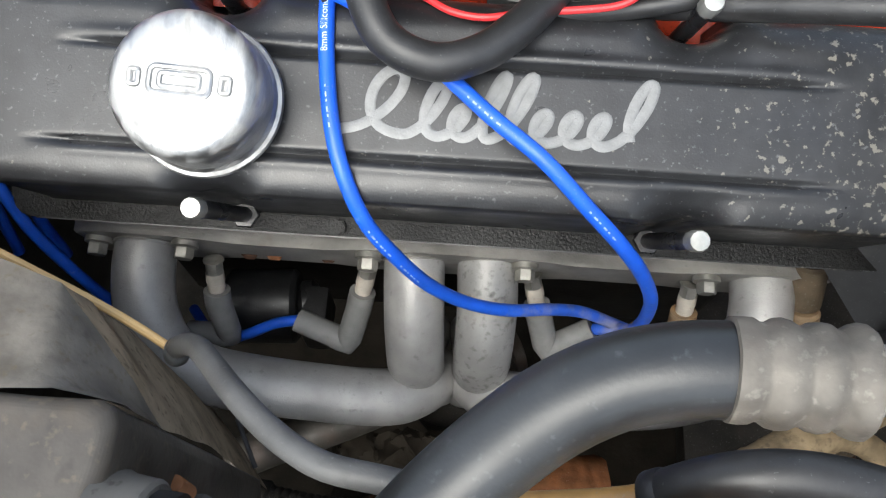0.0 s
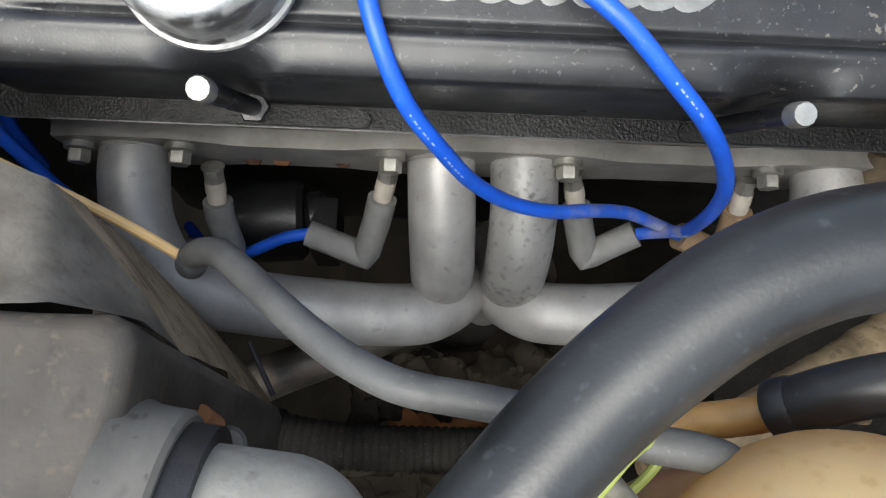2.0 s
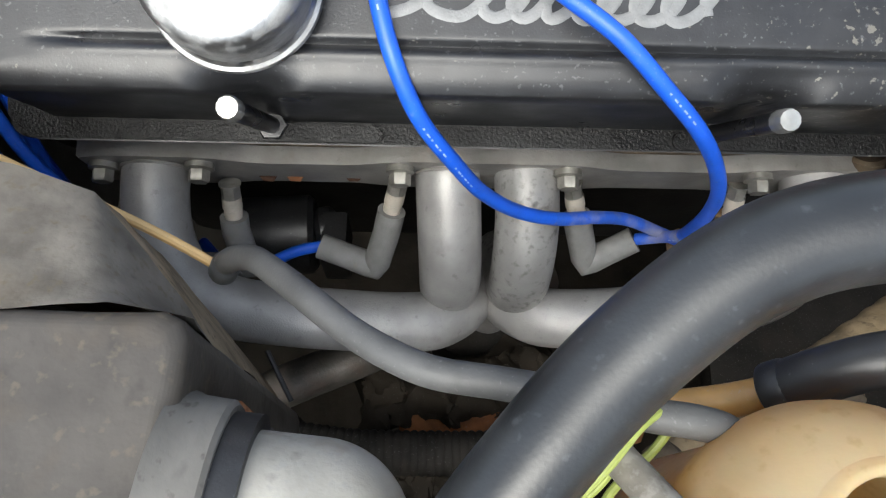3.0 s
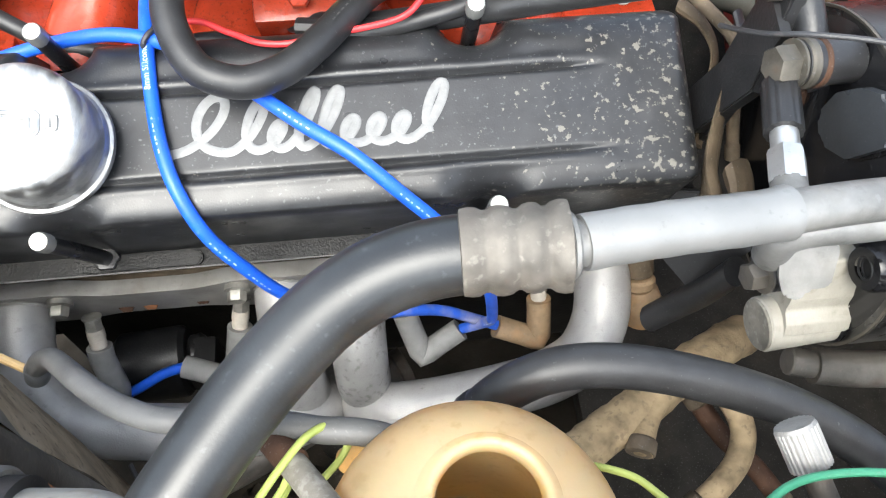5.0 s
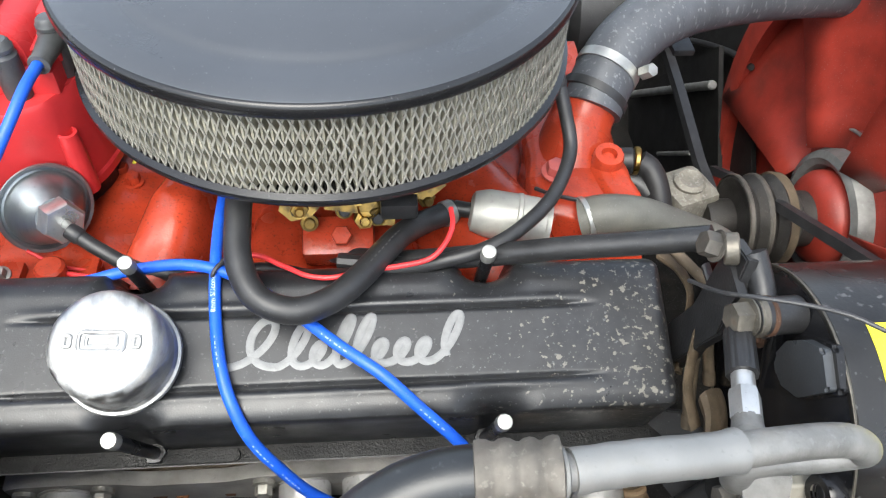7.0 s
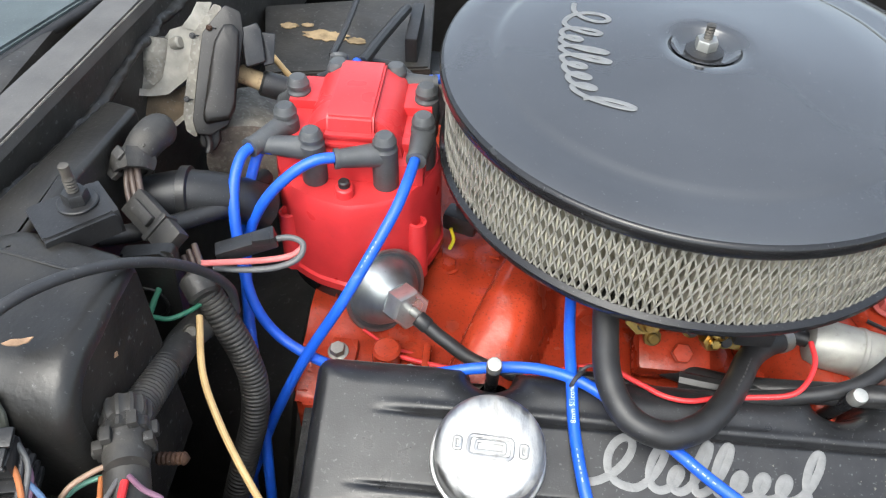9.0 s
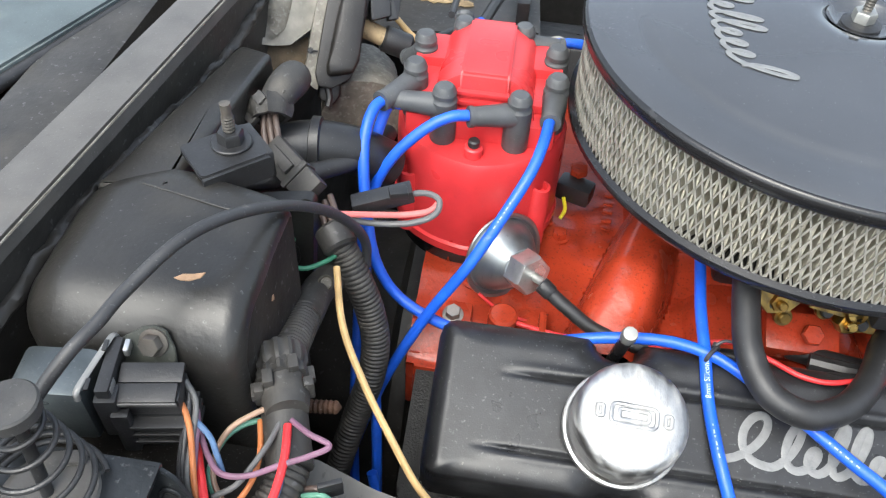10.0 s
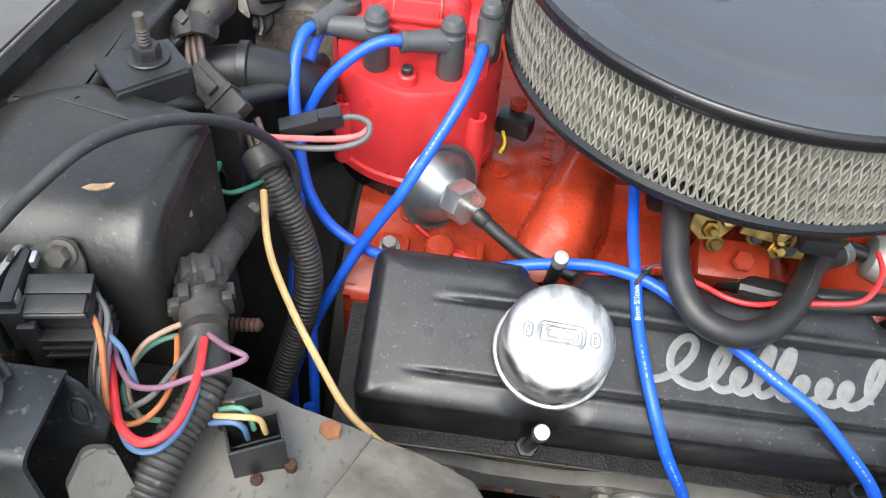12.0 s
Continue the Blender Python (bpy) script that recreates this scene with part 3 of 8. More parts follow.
# ---------------------------------------------------------------- engine block and heads
eng = thing("engine_block", (0, 0.20, 0.45), "grimy iron engine block under the cylinder head", "engine")
part("block", box((0.0, 0.27, 0.60), (0.52, 0.34, 0.34), 0.02), "grime", eng)
part("bellhousing", revolve([(0.0, -0.262), (0.175, -0.262), (0.186, -0.268), (0.186, -0.282), (0.172, -0.290), (0.135, -0.400), (0.105, -0.470), (0, -0.470)], (0, 0.285, 0.600), (1, 0, 0), 48), "firewall", eng, "grimy cast bellhousing")
part("oil_pan", box((0.0, 0.24, 0.42), (0.46, 0.22, 0.14), 0.03), "grime", eng)
head = thing("cylinder_head", (0, 0.08, 0.70), "dark greasy iron cylinder head below the valve cover", "cylinder head")
bm = bmesh.new()
prism([(-0.247, 0.320), (0.249, 0.320), (0.249, 0.44), (-0.247, 0.44)], 0.075,
      Matrix(((1, 0, 0, 0), (0, CA, -SA, 0), (0, SA, CA, 0), (0, 0, 0, 1))) @ Matrix.Translation((0, 0, 0.664)), 0.004, bm)
part("casting", bm, "cast_black", head)
# the exhaust side of the head, set back below the rail
part("exhaust_face", box((0.0, 0.085, 0.715), (0.47, 0.065, 0.10), 0.006, Matrix.Rotation(radians(20), 3, "X")), "strap_brown", head)

# ---------------------------------------------------------------- valve cover
cover = thing("valve_cover", (0, 0.06, 0.80), "black painted finned valve cover with pale splashes on one end", "valve cover")
STUD_U, STUD_F, STUD_B = (-0.116, 0.115), 0.308, 0.413


def cover_depth(u, v, y0=0.3025):
    """How far a spot lies inside the cover's outline, with scallops at the studs."""
    x0, x1, y1, r = -0.239, 0.241, 0.4215, 0.014
    cx, cy, hx, hy = (x0 + x1) / 2, (y0 + y1) / 2, (x1 - x0) / 2, (y1 - y0) / 2
    qx, qy = abs(u - cx) - hx + r, abs(v - cy) - hy + r
    d = -(math.hypot(max(qx, 0), max(qy, 0)) + min(max(qx, qy), 0) - r)
    for su in STUD_U:
        for sv, s in ((STUD_F - 0.005, 1), (STUD_B + 0.005, -1)):
            e = math.hypot((u - su) * 0.8, v - sv) - 0.0105
            d = min(d, e) if e < 0.05 else d
    return d


def cover_height(u, v):
    d = cover_depth(u, v)
    foot = cover_depth(u, v, 0.3105)
    if foot <= 0:
        return 0.0
    wall_h = 0.063
    ends, sides = min(u + 0.239, 0.241 - u), min(v - 0.3025, 0.4215 - v)
    w = max(0.0, min(1.0, (sides - ends) / 0.012 + 0.5))
    t = min(1.0, max(0.0, d - 0.0035) / (0.020 - 0.0085 * w))
    h = min((wall_h + 0.019) * foot / 0.003, wall_h + 0.019 * math.sqrt(max(0.0, 1 - (1 - t) ** 2)))
    for gv, u0, u1 in ((0.3345, -0.206, 0.190), (0.3825, -0.193, 0.188)):
        taper = max(0.0, min(1.0, (u - u0) / 0.03, (u1 - u) / 0.03))
        k = (v - gv) / 0.0016
        side = 1 if gv < 0.35 else -1
        h -= 0.0030 * taper * math.exp(-k * k)
        h += 0.0012 * taper * math.exp(-((v - gv + side * 0.005) / 0.003) ** 2)
    return h


us = sorted(set([-0.239 + k * 0.001 for k in range(0, 24, 2)] + [-0.215 + k * 0.0035 for k in range(123)] + [0.2165 + k * 0.001 for k in range(0, 25, 2)]))
vs = sorted(set([0.2985 + k * 0.0008 for k in range(36)] + [0.3273 + k * 0.0010 for k in range(14)] + [0.3413 + k * 0.0025 for k in range(15)]
                + [0.3775 + k * 0.0010 for k in range(12)] + [0.3895 + k * 0.0008 for k in range(41)]))
bm = bmesh.new()
grid = [[bm.verts.new(on_cover(u, v, 0.750 + cover_height(u, v))) for v in vs] for u in us]
for a, b in zip(grid[:-1], grid[1:]):
    for k in range(len(vs) - 1):
        bm.faces.new((a[k], b[k], b[k + 1], a[k + 1]))
part("shell", bm, "cover", cover, smooth=60)
CF = Matrix(((1, 0, 0, 0), (0, CA, -SA, 0), (0, SA, CA, 0), (0, 0, 0, 1)))
bm = prism(rounded(0.514, 0.1345, 0.012, 6, 0.003, 0.3665), 0.0075, CF @ Matrix.Translation((0, 0, 0.7435)), 0.002)
part("rail", bm, "cast_black", cover, "glossy oil-wet cast rail")
part("gasket", prism(rounded(0.498, 0.131, 0.020, 6, 0.001, 0.3665), 0.0035, CF @ Matrix.Translation((0, 0, 0.7395))), "rubber", cover)
for su in STUD_U:
    for sv, s in ((STUD_F, -1),):
        part("clamp_bar", prism(rounded(0.076, 0.0095, 0.0045, 5, su + 0.020, sv + s * 0.0035), 0.0035, CF @ Matrix.Translation((0, 0, 0.751)), 0.001), "cast_black", cover)
# pale cursive ornament: a looping ribbon
slots = [(0.040, 0.033, 0.0), (0.020, 0.029, 0.0), (0.016, 0.015, 0.0), (0.014, 0.033, 0.0), (0.017, 0.033, 0.0), (0.017, 0.015, 0.0), (0.017, 0.015, 0.0), (0.016, 0.015, 0.0), (0.020, 0.033, 0.0)]


def ribbon(u0, v0, wide, tall, place, r, lift):
    """A cursive band of leaning loops, tall and low, with no letters in it."""
    pts, x = [], u0
    for w, h, _ in slots:
        w, h = w * wide, h * tall
        lean = 0.42
        for k in range(10):
            a = 2 * math.pi * k / 10 - math.pi / 2
            yy = h * 0.5 * (1 + math.sin(a))
            xx = x + w * (k / 10) + w * 0.42 * math.cos(a) + lean * yy
            pts.append(place(xx, v0 + yy, lift))
        x += w
    return sweep(bmesh.new(), crom(pts, 3), r, 12, True, (CN, 0.14) if place is on_cover else (V(0, 0, 1), 0.14))


part("ornament", ribbon(-0.0575, 0.3470, 0.83, 0.95, on_cover, 0.0027, 0.8320), "script", cover, "pale grey cursive raised ornament")

for su in STUD_U:
    for sv in (STUD_F, STUD_B):
        st = thing("cover_stud", on_cover(su, sv, 0.75), "long black valve cover stud with a bright knurled tip", "stud", "valve cover studs")
        a = on_cover(su, sv, 0.751)
        b = on_cover(su * 1.017, 0.3048, 0.8345) if sv == STUD_F else on_cover(su, sv, 0.8425)
        along = (b - a).normalized()
        shank = part("shank", cyl(a, b, 0.0046, 18), "stud", st)
        part("nut", hexbolt(a, CN, 0.0085, 0.006), "stud", st)
        part("tip", revolve([(0.0046, 0), (0.0053, 0.0008), (0.0053, 0.0085), (0.0046, 0.0102), (0.0, 0.0106)], b, along, 36, None, None, lambda k, h: 1.0 - (0.04 if k % 3 == 0 else 0)), "tin", shank, "bright knurled tip")

# breather
br = thing("breather_cap", on_cover(-0.116, 0.352, 0.832), "round chrome breather cap standing on the valve cover", "breather")
BC = on_cover(-0.116, 0.3555, 0.832)
part("neck", revolve([(0.019, -0.004), (0.019, 0.012)], BC, CN, 32), "tin", br)
part("skirt", revolve([(0.0, 0.006), (0.034, 0.006), (0.0362, 0.0066), (0.0368, 0.0085), (0.0362, 0.0105), (0.0345, 0.0112), (0.0338, 0.0135), (0.0330, 0.0150)], BC, CN, 64), "chrome", br)
dome = part("dome", revolve([(0.0325, 0.0140), (0.0334, 0.0155), (0.0333, 0.037), (0.0325, 0.0405), (0.0305, 0.0432), (0.0275, 0.0445), (0.020, 0.0452), (0.0, 0.0458)], BC, CN, 72), "chrome", br)
top = frame_at(BC + CN * 0.0453, (1, -0.05, 0), CN)


def emboss(poly):
    return sweep(bmesh.new(), [top @ V(x, y, 0) for x, y in poly + poly[:1]], 0.0014, 8, False)


part("emblem", emboss(rounded(0.026, 0.0115, 0.003, 4)), "chrome", dome)
part("emblem", emboss(rounded(0.017, 0.006, 0.0015, 3)), "chrome", dome)
part("emblem", emboss(rounded(0.0035, 0.0065, 0.0008, 2, 0.0195, 0.0)), "chrome", dome)
part("emblem", emboss(rounded(0.0035, 0.0065, 0.0008, 2, -0.0195, 0.0)), "chrome", dome)

# ---------------------------------------------------------------- exhaust header
hdr = thing("exhaust_header", (0, 0.0, 0.62), "grey coated tubular exhaust header bolted to the head", "exhaust header")
FO = frame_at((0, 0.0385, 0.735), (1, 0.03, 0.0), (0, -1.0, -0.14))   # flange plane, facing out
PORTS = (-0.196, -0.021, 0.027, 0.207)
outline = []
for k in range(121):
    x = -0.240 + 0.488 * k / 120
    near = min(abs(x - p) for p in PORTS)
    e = min(1.0, max(0.0, (near - 0.022) / 0.042))
    outline.append((x, 0.029 - 0.0095 * e * e * (3 - 2 * e)))
low = [(x, -0.029 + (0.029 - y) * 0.9) for x, y in outline[::-1]]
part("flange", prism([(x, y) for x, y in outline] + low, 0.0110, FO @ Matrix.Translation((0, 0, -0.0110)), 0.001), "flange", hdr, "bare steel flange with rust stains")
HR = 0.0203
h1 = [(-0.199, 0.046, 0.740), (-0.199, 0.020, 0.736), (-0.195, -0.006, 0.726), (-0.183, -0.027, 0.708), (-0.158, -0.037, 0.692), (-0.122, -0.040, 0.682), (-0.085, -0.041, 0.675), (-0.052, -0.041, 0.670), (-0.026, -0.037, 0.663), (-0.008, -0.024, 0.650), (-0.002, -0.008, 0.62), (0.0, 0.0, 0.54)]
h4 = [(0.209, 0.050, 0.742), (0.209, 0.022, 0.738), (0.204, -0.004, 0.727), (0.191, -0.022, 0.708), (0.166, -0.030, 0.690), (0.134, -0.034, 0.681), (0.098, -0.036, 0.673), (0.070, -0.036, 0.667), (0.046, -0.033, 0.660), (0.030, -0.022, 0.648), (0.024, -0.006, 0.62), (0.022, 0.0, 0.54)]
h2 = [(-0.021, 0.048, 0.740), (-0.020, 0.030, 0.735), (-0.019, 0.013, 0.726), (-0.018, -0.001, 0.714), (-0.017, -0.011, 0.697), (-0.0165, -0.0150, 0.679), (-0.016, -0.0120, 0.657), (-0.016, -0.001, 0.637), (-0.015, 0.014, 0.622), (-0.012, 0.03, 0.60)]
h3 = [(0.028, 0.050, 0.741), (0.029, 0.032, 0.736), (0.030, 0.015, 0.727), (0.030, 0.001, 0.715), (0.030, -0.009, 0.698), (0.0300, -0.0140, 0.679), (0.030, -0.0110, 0.657), (0.030, 0.0, 0.637), (0.029, 0.015, 0.622), (0.026, 0.031, 0.60)]
for h in (h1, h2, h3, h4):
    ptube = part("primary_tube", tube(h, HR, 8, 28), "header_spotted" if h is h3 else "header", hdr, "coated tube with worn dark mottling" if h is h3 else "")
    a, b = V(h[0]), V(h[1])
    d = (b - a).normalized()
    part("weld_bead", sweep(bmesh.new(), [a + d * 0.009 + basis(d) @ V(0.0208 * math.cos(k * math.pi / 12), 0.0208 * math.sin(k * math.pi / 12), 0) for k in range(25)], 0.0013, 6, False), "flange", ptube)
part("collector", cyl((0.008, 0.004, 0.500), (0.010, 0.02, 0.34), 0.036, 28), "grime", hdr)
FN = (FO.to_3x3() @ V(0, 0, 1)).normalized()
for x, y in ((-0.228, 0.012), (-0.170, 0.016), (-0.050, 0.017), (0.052, 0.017), (0.170, 0.016), (0.238, 0.010)):
    hb = thing("header_bolt", FO @ V(x, y, 0), "plated hex bolt with washer through the header flange", "bolt", "header bolts")
    part("head", hexbolt(FO @ V(x, y, 0.004), FN, 0.0066, 0.0075), "bolt", hb)
    part("washer", revolve([(0, 0), (0.0088, 0), (0.0088, 0.0035), (0.006, 0.0045), (0, 0.0045)], FO @ V(x, y, 0), FN, 20), "bolt", hb)

for x in (-0.134, -0.117, -0.080, 0.093, 0.128):
    rb = thing("head_bolt", (x, 0.045, 0.70), "rusty square-headed bolt below the header flange", "bolt", "head bolts")
    part("head", hexbolt((x, 0.050 + 0.02 * x, 0.724), (0, -0.8, 0.35), 0.0068, 0.008), "rust_orange" if x == -0.117 else "rust", rb)
# spark plugs and their boots
for k, (base, boot, corner, end, m) in enumerate((
        ((-0.157, 0.030, 0.724), (-0.157, 0.012, 0.700), (-0.154, -0.002, 0.668), (-0.184, -0.002, 0.668), "boot_grey"),
        ((-0.052, 0.034, 0.727), (-0.059, 0.014, 0.698), (-0.067, -0.002, 0.670), (-0.105, 0.011, 0.674), "boot_grey"),
        ((0.060, 0.034, 0.727), (0.067, 0.018, 0.705), (0.076, 0.000, 0.680), (0.106, 0.012, 0.696), "boot_grey"),
        ((0.165, 0.034, 0.730), (0.166, 0.018, 0.706), (0.166, 0.003, 0.684), (0.133, 0.011, 0.698), "boot_tan"))):
    base = V(base)
    px = base.x
    pl = thing("spark_plug", (px, 0.06, 0.70), "spark plug with pale porcelain in the cylinder head", "spark plug", "spark plugs")
    d = (V(boot) - base).normalized()
    part("hex", hexbolt(base - d * 0.006, d, 0.0062, 0.012, 0.0070), "bolt", pl)
    part("insulator", revolve([(0.0062, 0.004), (0.0064, 0.012), (0.0058, 0.0125), (0.0061, 0.017), (0.0056, 0.0175), (0.0060, 0.022), (0.0052, 0.034), (0, 0.034)], base, d, 18), "porcelain", pl)
    bt = thing("plug_boot", boot, "bent %s rubber spark plug boot" % ("mud-stained tan" if m == "boot_tan" else "grey"), "plug boot", "spark plug boots")
    s = base + d * 0.019
    c = V(corner)
    part("sleeve", sweep(bmesh.new(), [s, s + (V(boot) - s) * 0.5, V(boot), c + (V(boot) - c) * 0.35, c + (V(boot) - c) * 0.12, c, c + (V(end) - c) * 0.12, c + (V(end) - c) * 0.4, V(end)],
                         lambda i, n: 0.0092 if i < n - 2 else 0.0088, 18), m if k != 2 else "boot_grey", bt)


# ---------------------------------------------------------------- ignition leads
lead_a = [(-0.062, 0.24, 0.935), (-0.063, 0.190, 0.934), (-0.065, 0.140, 0.928), (-0.064, 0.104, 0.924), (-0.062, 0.073, 0.915), (-0.057, 0.042, 0.908), (-0.050, 0.020, 0.898), (-0.039, 0.0035, 0.879), (-0.023, -0.0045, 0.852), (-0.006, -0.0065, 0.819), (0.016, -0.005, 0.789), (0.041, -0.001, 0.768), (0.068, 0.007, 0.750), (0.092, 0.013, 0.731), (0.115, 0.013, 0.712), (0.135, 0.011, 0.698)]
lead_b = [(-0.2990, 0.2245, 1.002), (-0.3035, 0.2150, 1.0015), (-0.3060, 0.200, 0.993), (-0.3045, 0.183, 0.976), (-0.299, 0.165, 0.948), (-0.290, 0.150, 0.917), (-0.272, 0.141, 0.893), (-0.240, 0.128, 0.886), (-0.204, 0.114, 0.894), (-0.164, 0.110, 0.905), (-0.126, 0.113, 0.914), (-0.088, 0.110, 0.923), (-0.058, 0.101, 0.925), (-0.034, 0.086, 0.923), (-0.008, 0.067, 0.919), (0.018, 0.044, 0.917), (0.043, 0.026, 0.912), (0.066, 0.010, 0.897), (0.086, 0.000, 0.878), (0.102, -0.004, 0.852), (0.114, -0.006, 0.822), (0.120, -0.005, 0.790), (0.124, -0.001, 0.757), (0.126, 0.004, 0.728), (0.119, 0.010, 0.707), (0.104, 0.012, 0.695)]
lead_c = [(-0.1810, 0.236, 1.0005), (-0.1822, 0.222, 1.0005), (-0.185, 0.201, 0.999), (-0.191, 0.181, 0.990), (-0.207, 0.156, 0.966), (-0.225, 0.137, 0.937), (-0.248, 0.126, 0.897), (-0.268, 0.113, 0.856), (-0.282, 0.099, 0.822), (-0.296, 0.074, 0.782), (-0.302, 0.059, 0.757), (-0.305, 0.04, 0.70)]
lead_d = [(-0.2370, 0.2165, 1.0045), (-0.250, 0.2120, 1.0045), (-0.267, 0.205, 0.996), (-0.286, 0.196, 0.977), (-0.299, 0.187, 0.950), (-0.302, 0.170, 0.915), (-0.294, 0.138, 0.874), (-0.283, 0.104, 0.836), (-0.276, 0.074, 0.797), (-0.272, 0.05, 0.75), (-0.27, 0.04, 0.70)]


def offset_dash(path, i0, i1, lift, r):
    """A thin raised dash lying along a hose or lead on its upper near side."""
    pts = []
    for i in range(i0, i1 + 1):
        t = (path[min(i + 1, len(path) - 1)] - path[max(i - 1, 0)]).normalized()
        o = V(-0.15, -0.55, 0.82)
        o = (o - t * o.dot(t)).normalized()
        pts.append(path[i] + o * lift)
    return sweep(bmesh.new(), pts, r, 6)


def lead(pts, lab, prints=(), dusty=0.0):
    """A blue lead with pale unreadable print and, at its end, a dusty stretch."""
    at = thing("ignition_lead", V(pts[0]), lab, "ignition lead", "ignition leads")
    path = resample(crom(pts, 16), 0.0012)
    cut = int(len(path) * (1 - dusty))
    jacket = part("jacket", sweep(bmesh.new(), path[:cut + 1:3] + [path[cut if dusty else -1]], 0.0040, 14), "blue", at)
    if dusty:
        part("dusty_end", sweep(bmesh.new(), path[cut::3], 0.00405, 14), "blue_dusty", at, "dust-greyed end of the lead")
    for f in prints:
        i = int(f * len(path))
        for k in range(6):
            a = i + k * 3
            if a + 3 < len(path):
                part("print_bar", offset_dash(path, a, a + 1 + (k % 2), 0.0036, 0.0006), "print_white", jacket)
    return at


LEADS = []
for pts, lab in ((lead_a, "blue silicone ignition lead hanging down in front of the cover"), (lead_b, "blue silicone ignition lead lying along the valve cover"),
                 (lead_c, "blue silicone ignition lead crossing below the distributor"), (lead_d, "blue silicone ignition lead looping from the red cap")):
    LEADS.append(lead(pts, lab, {id(lead_a): (0.36, 0.50, 0.56), id(lead_b): (0.60, 0.70, 0.93), id(lead_c): (0.2,), id(lead_d): (0.3,)}[id(pts)], {id(lead_a): 0.24, id(lead_b): 0.06}.get(id(pts), 0.0)))
lead([(-0.286, 0.230, 0.9965), (-0.297, 0.2300, 0.9920), (-0.306, 0.207, 0.955), (-0.309, 0.19, 0.90), (-0.306, 0.15, 0.84), (-0.30, 0.10, 0.78), (-0.295, 0.07, 0.70)], "blue silicone ignition lead dropping behind the harness")
lead([(-0.182, 0.329, 0.999), (-0.160, 0.333, 0.998), (-0.110, 0.345, 0.985), (-0.05, 0.40, 0.96), (0.0, 0.50, 0.92)], "blue silicone ignition lead passing behind the air cleaner")
lead([(-0.238, 0.318, 1.000), (-0.241, 0.332, 1.006), (-0.243, 0.350, 0.996), (-0.24, 0.40, 0.95), (-0.2, 0.5, 0.86)], "blue silicone ignition lead arching behind the distributor")
lead([(-0.103, 0.011, 0.674), (-0.122, 0.008, 0.670), (-0.145, 0.000, 0.662), (-0.17, 0.0, 0.648), (-0.20, 0.03, 0.62)], "blue silicone ignition lead at the second spark plug")
lead([(-0.182, -0.002, 0.668), (-0.205, 0.0, 0.664), (-0.235, 0.01, 0.70), (-0.262, 0.03, 0.76), (-0.275, 0.05, 0.80)], "blue silicone ignition lead behind the first spark plug")
# print on the lead that hangs in front of the cover
path = resample(crom(lead_a, 16), 0.0012)
i = min(range(1, len(path) - 12), key=lambda k: (path[k] - V(-0.0621, 0.0735, 0.9152)).length)
j = min(range(1, len(path) - 12), key=lambda k: (path[k] - V(-0.0638, 0.0985, 0.9228)).length)
t = (path[j] - path[i]).normalized()
o = V(-0.12, -0.55, 0.82)
o = (o - t * o.dot(t)).normalized()
words = bpy.data.curves.new("lead_print", "FONT")
words.body = "8mm Silicone"
words.size, words.align_y, words.extrude, words.resolution_u = 0.0052, "CENTER", 0.0, 2
carrier = bpy.data.objects.new("lead_print", words)
bm = bmesh.new()
bm.from_mesh(carrier.to_mesh())
carrier.to_mesh_clear()
bpy.data.objects.remove(carrier)
wide = max(v.co.x for v in bm.verts)
up = o.cross(t)
for v in bm.verts:
    s, h = v.co.x / wide, v.co.y
    k = i + (j - i) * s
    on = path[int(k)].lerp(path[min(int(k) + (1 if j > i else 1), len(path) - 1)], k - int(k))
    a = h / 0.0040
    v.co = on + (o * math.cos(a) + up * math.sin(a)) * 0.00408
part("print_text", bm, "print_pale", LEADS[0])
# cable tie
bm = bmesh.new()
lp = crom(lead_b, 12)
tk = min(range(1, len(lp) - 1), key=lambda k: (lp[k] - V(-0.060, 0.100, 0.927)).length)
TC, TB = lp[tk], basis(lp[tk + 1] - lp[tk - 1])
tie = thing("cable_tie", TC, "black nylon cable tie round a blue lead", "cable tie")
part("band", sweep(bmesh.new(), crom([TC + TB @ V(0.0066 * math.cos(a), 0.0056 * math.sin(a), 0.002 * math.cos(a)) for a in [k * math.pi / 8 for k in range(17)]], 3), 0.0015, 8), "w_black", tie)
part("lock", box(TC + TB @ V(0.0062, 0.002, 0), (0.0045, 0.0045, 0.0045), 0.0006, TB), "w_black", tie)
part("tail", tube([TC + TB @ V(0.006, 0.004, 0), TC + TB @ V(0.009, 0.008, 0.004), TC + TB @ V(0.008, 0.012, 0.012)], 0.0011, 4, 8), "w_black", tie)

# ---------------------------------------------------------------- hoses and thin wires over the cover
vh_pts = [(-0.045, 0.185, 0.985), (-0.045, 0.150, 0.968), (-0.046, 0.118, 0.955), (-0.044, 0.090, 0.946), (-0.032, 0.068, 0.938), (-0.010, 0.060, 0.934), (0.012, 0.068, 0.933), (0.030, 0.086, 0.932), (0.046, 0.112, 0.926), (0.060, 0.138, 0.916), (0.078, 0.160, 0.905), (0.10, 0.175, 0.90)]
vh = thing("vacuum_hose", vh_pts[0], "thick black vacuum hose with white print looping below the air cleaner", "hose")
vhose = part("hose", tube(vh_pts, 0.0088, 8, 18), "rubber", vh)
vh_path = resample(crom(vh_pts, 16), 0.0012)
for f in (0.66, 0.72):
    for k in range(5):
        a = int(f * len(vh_path)) + k * 4
        part("print_bar", offset_dash(vh_path, a, a + 2, 0.0084, 0.0007), "sleeve_grey", vhose, "faded pale print")
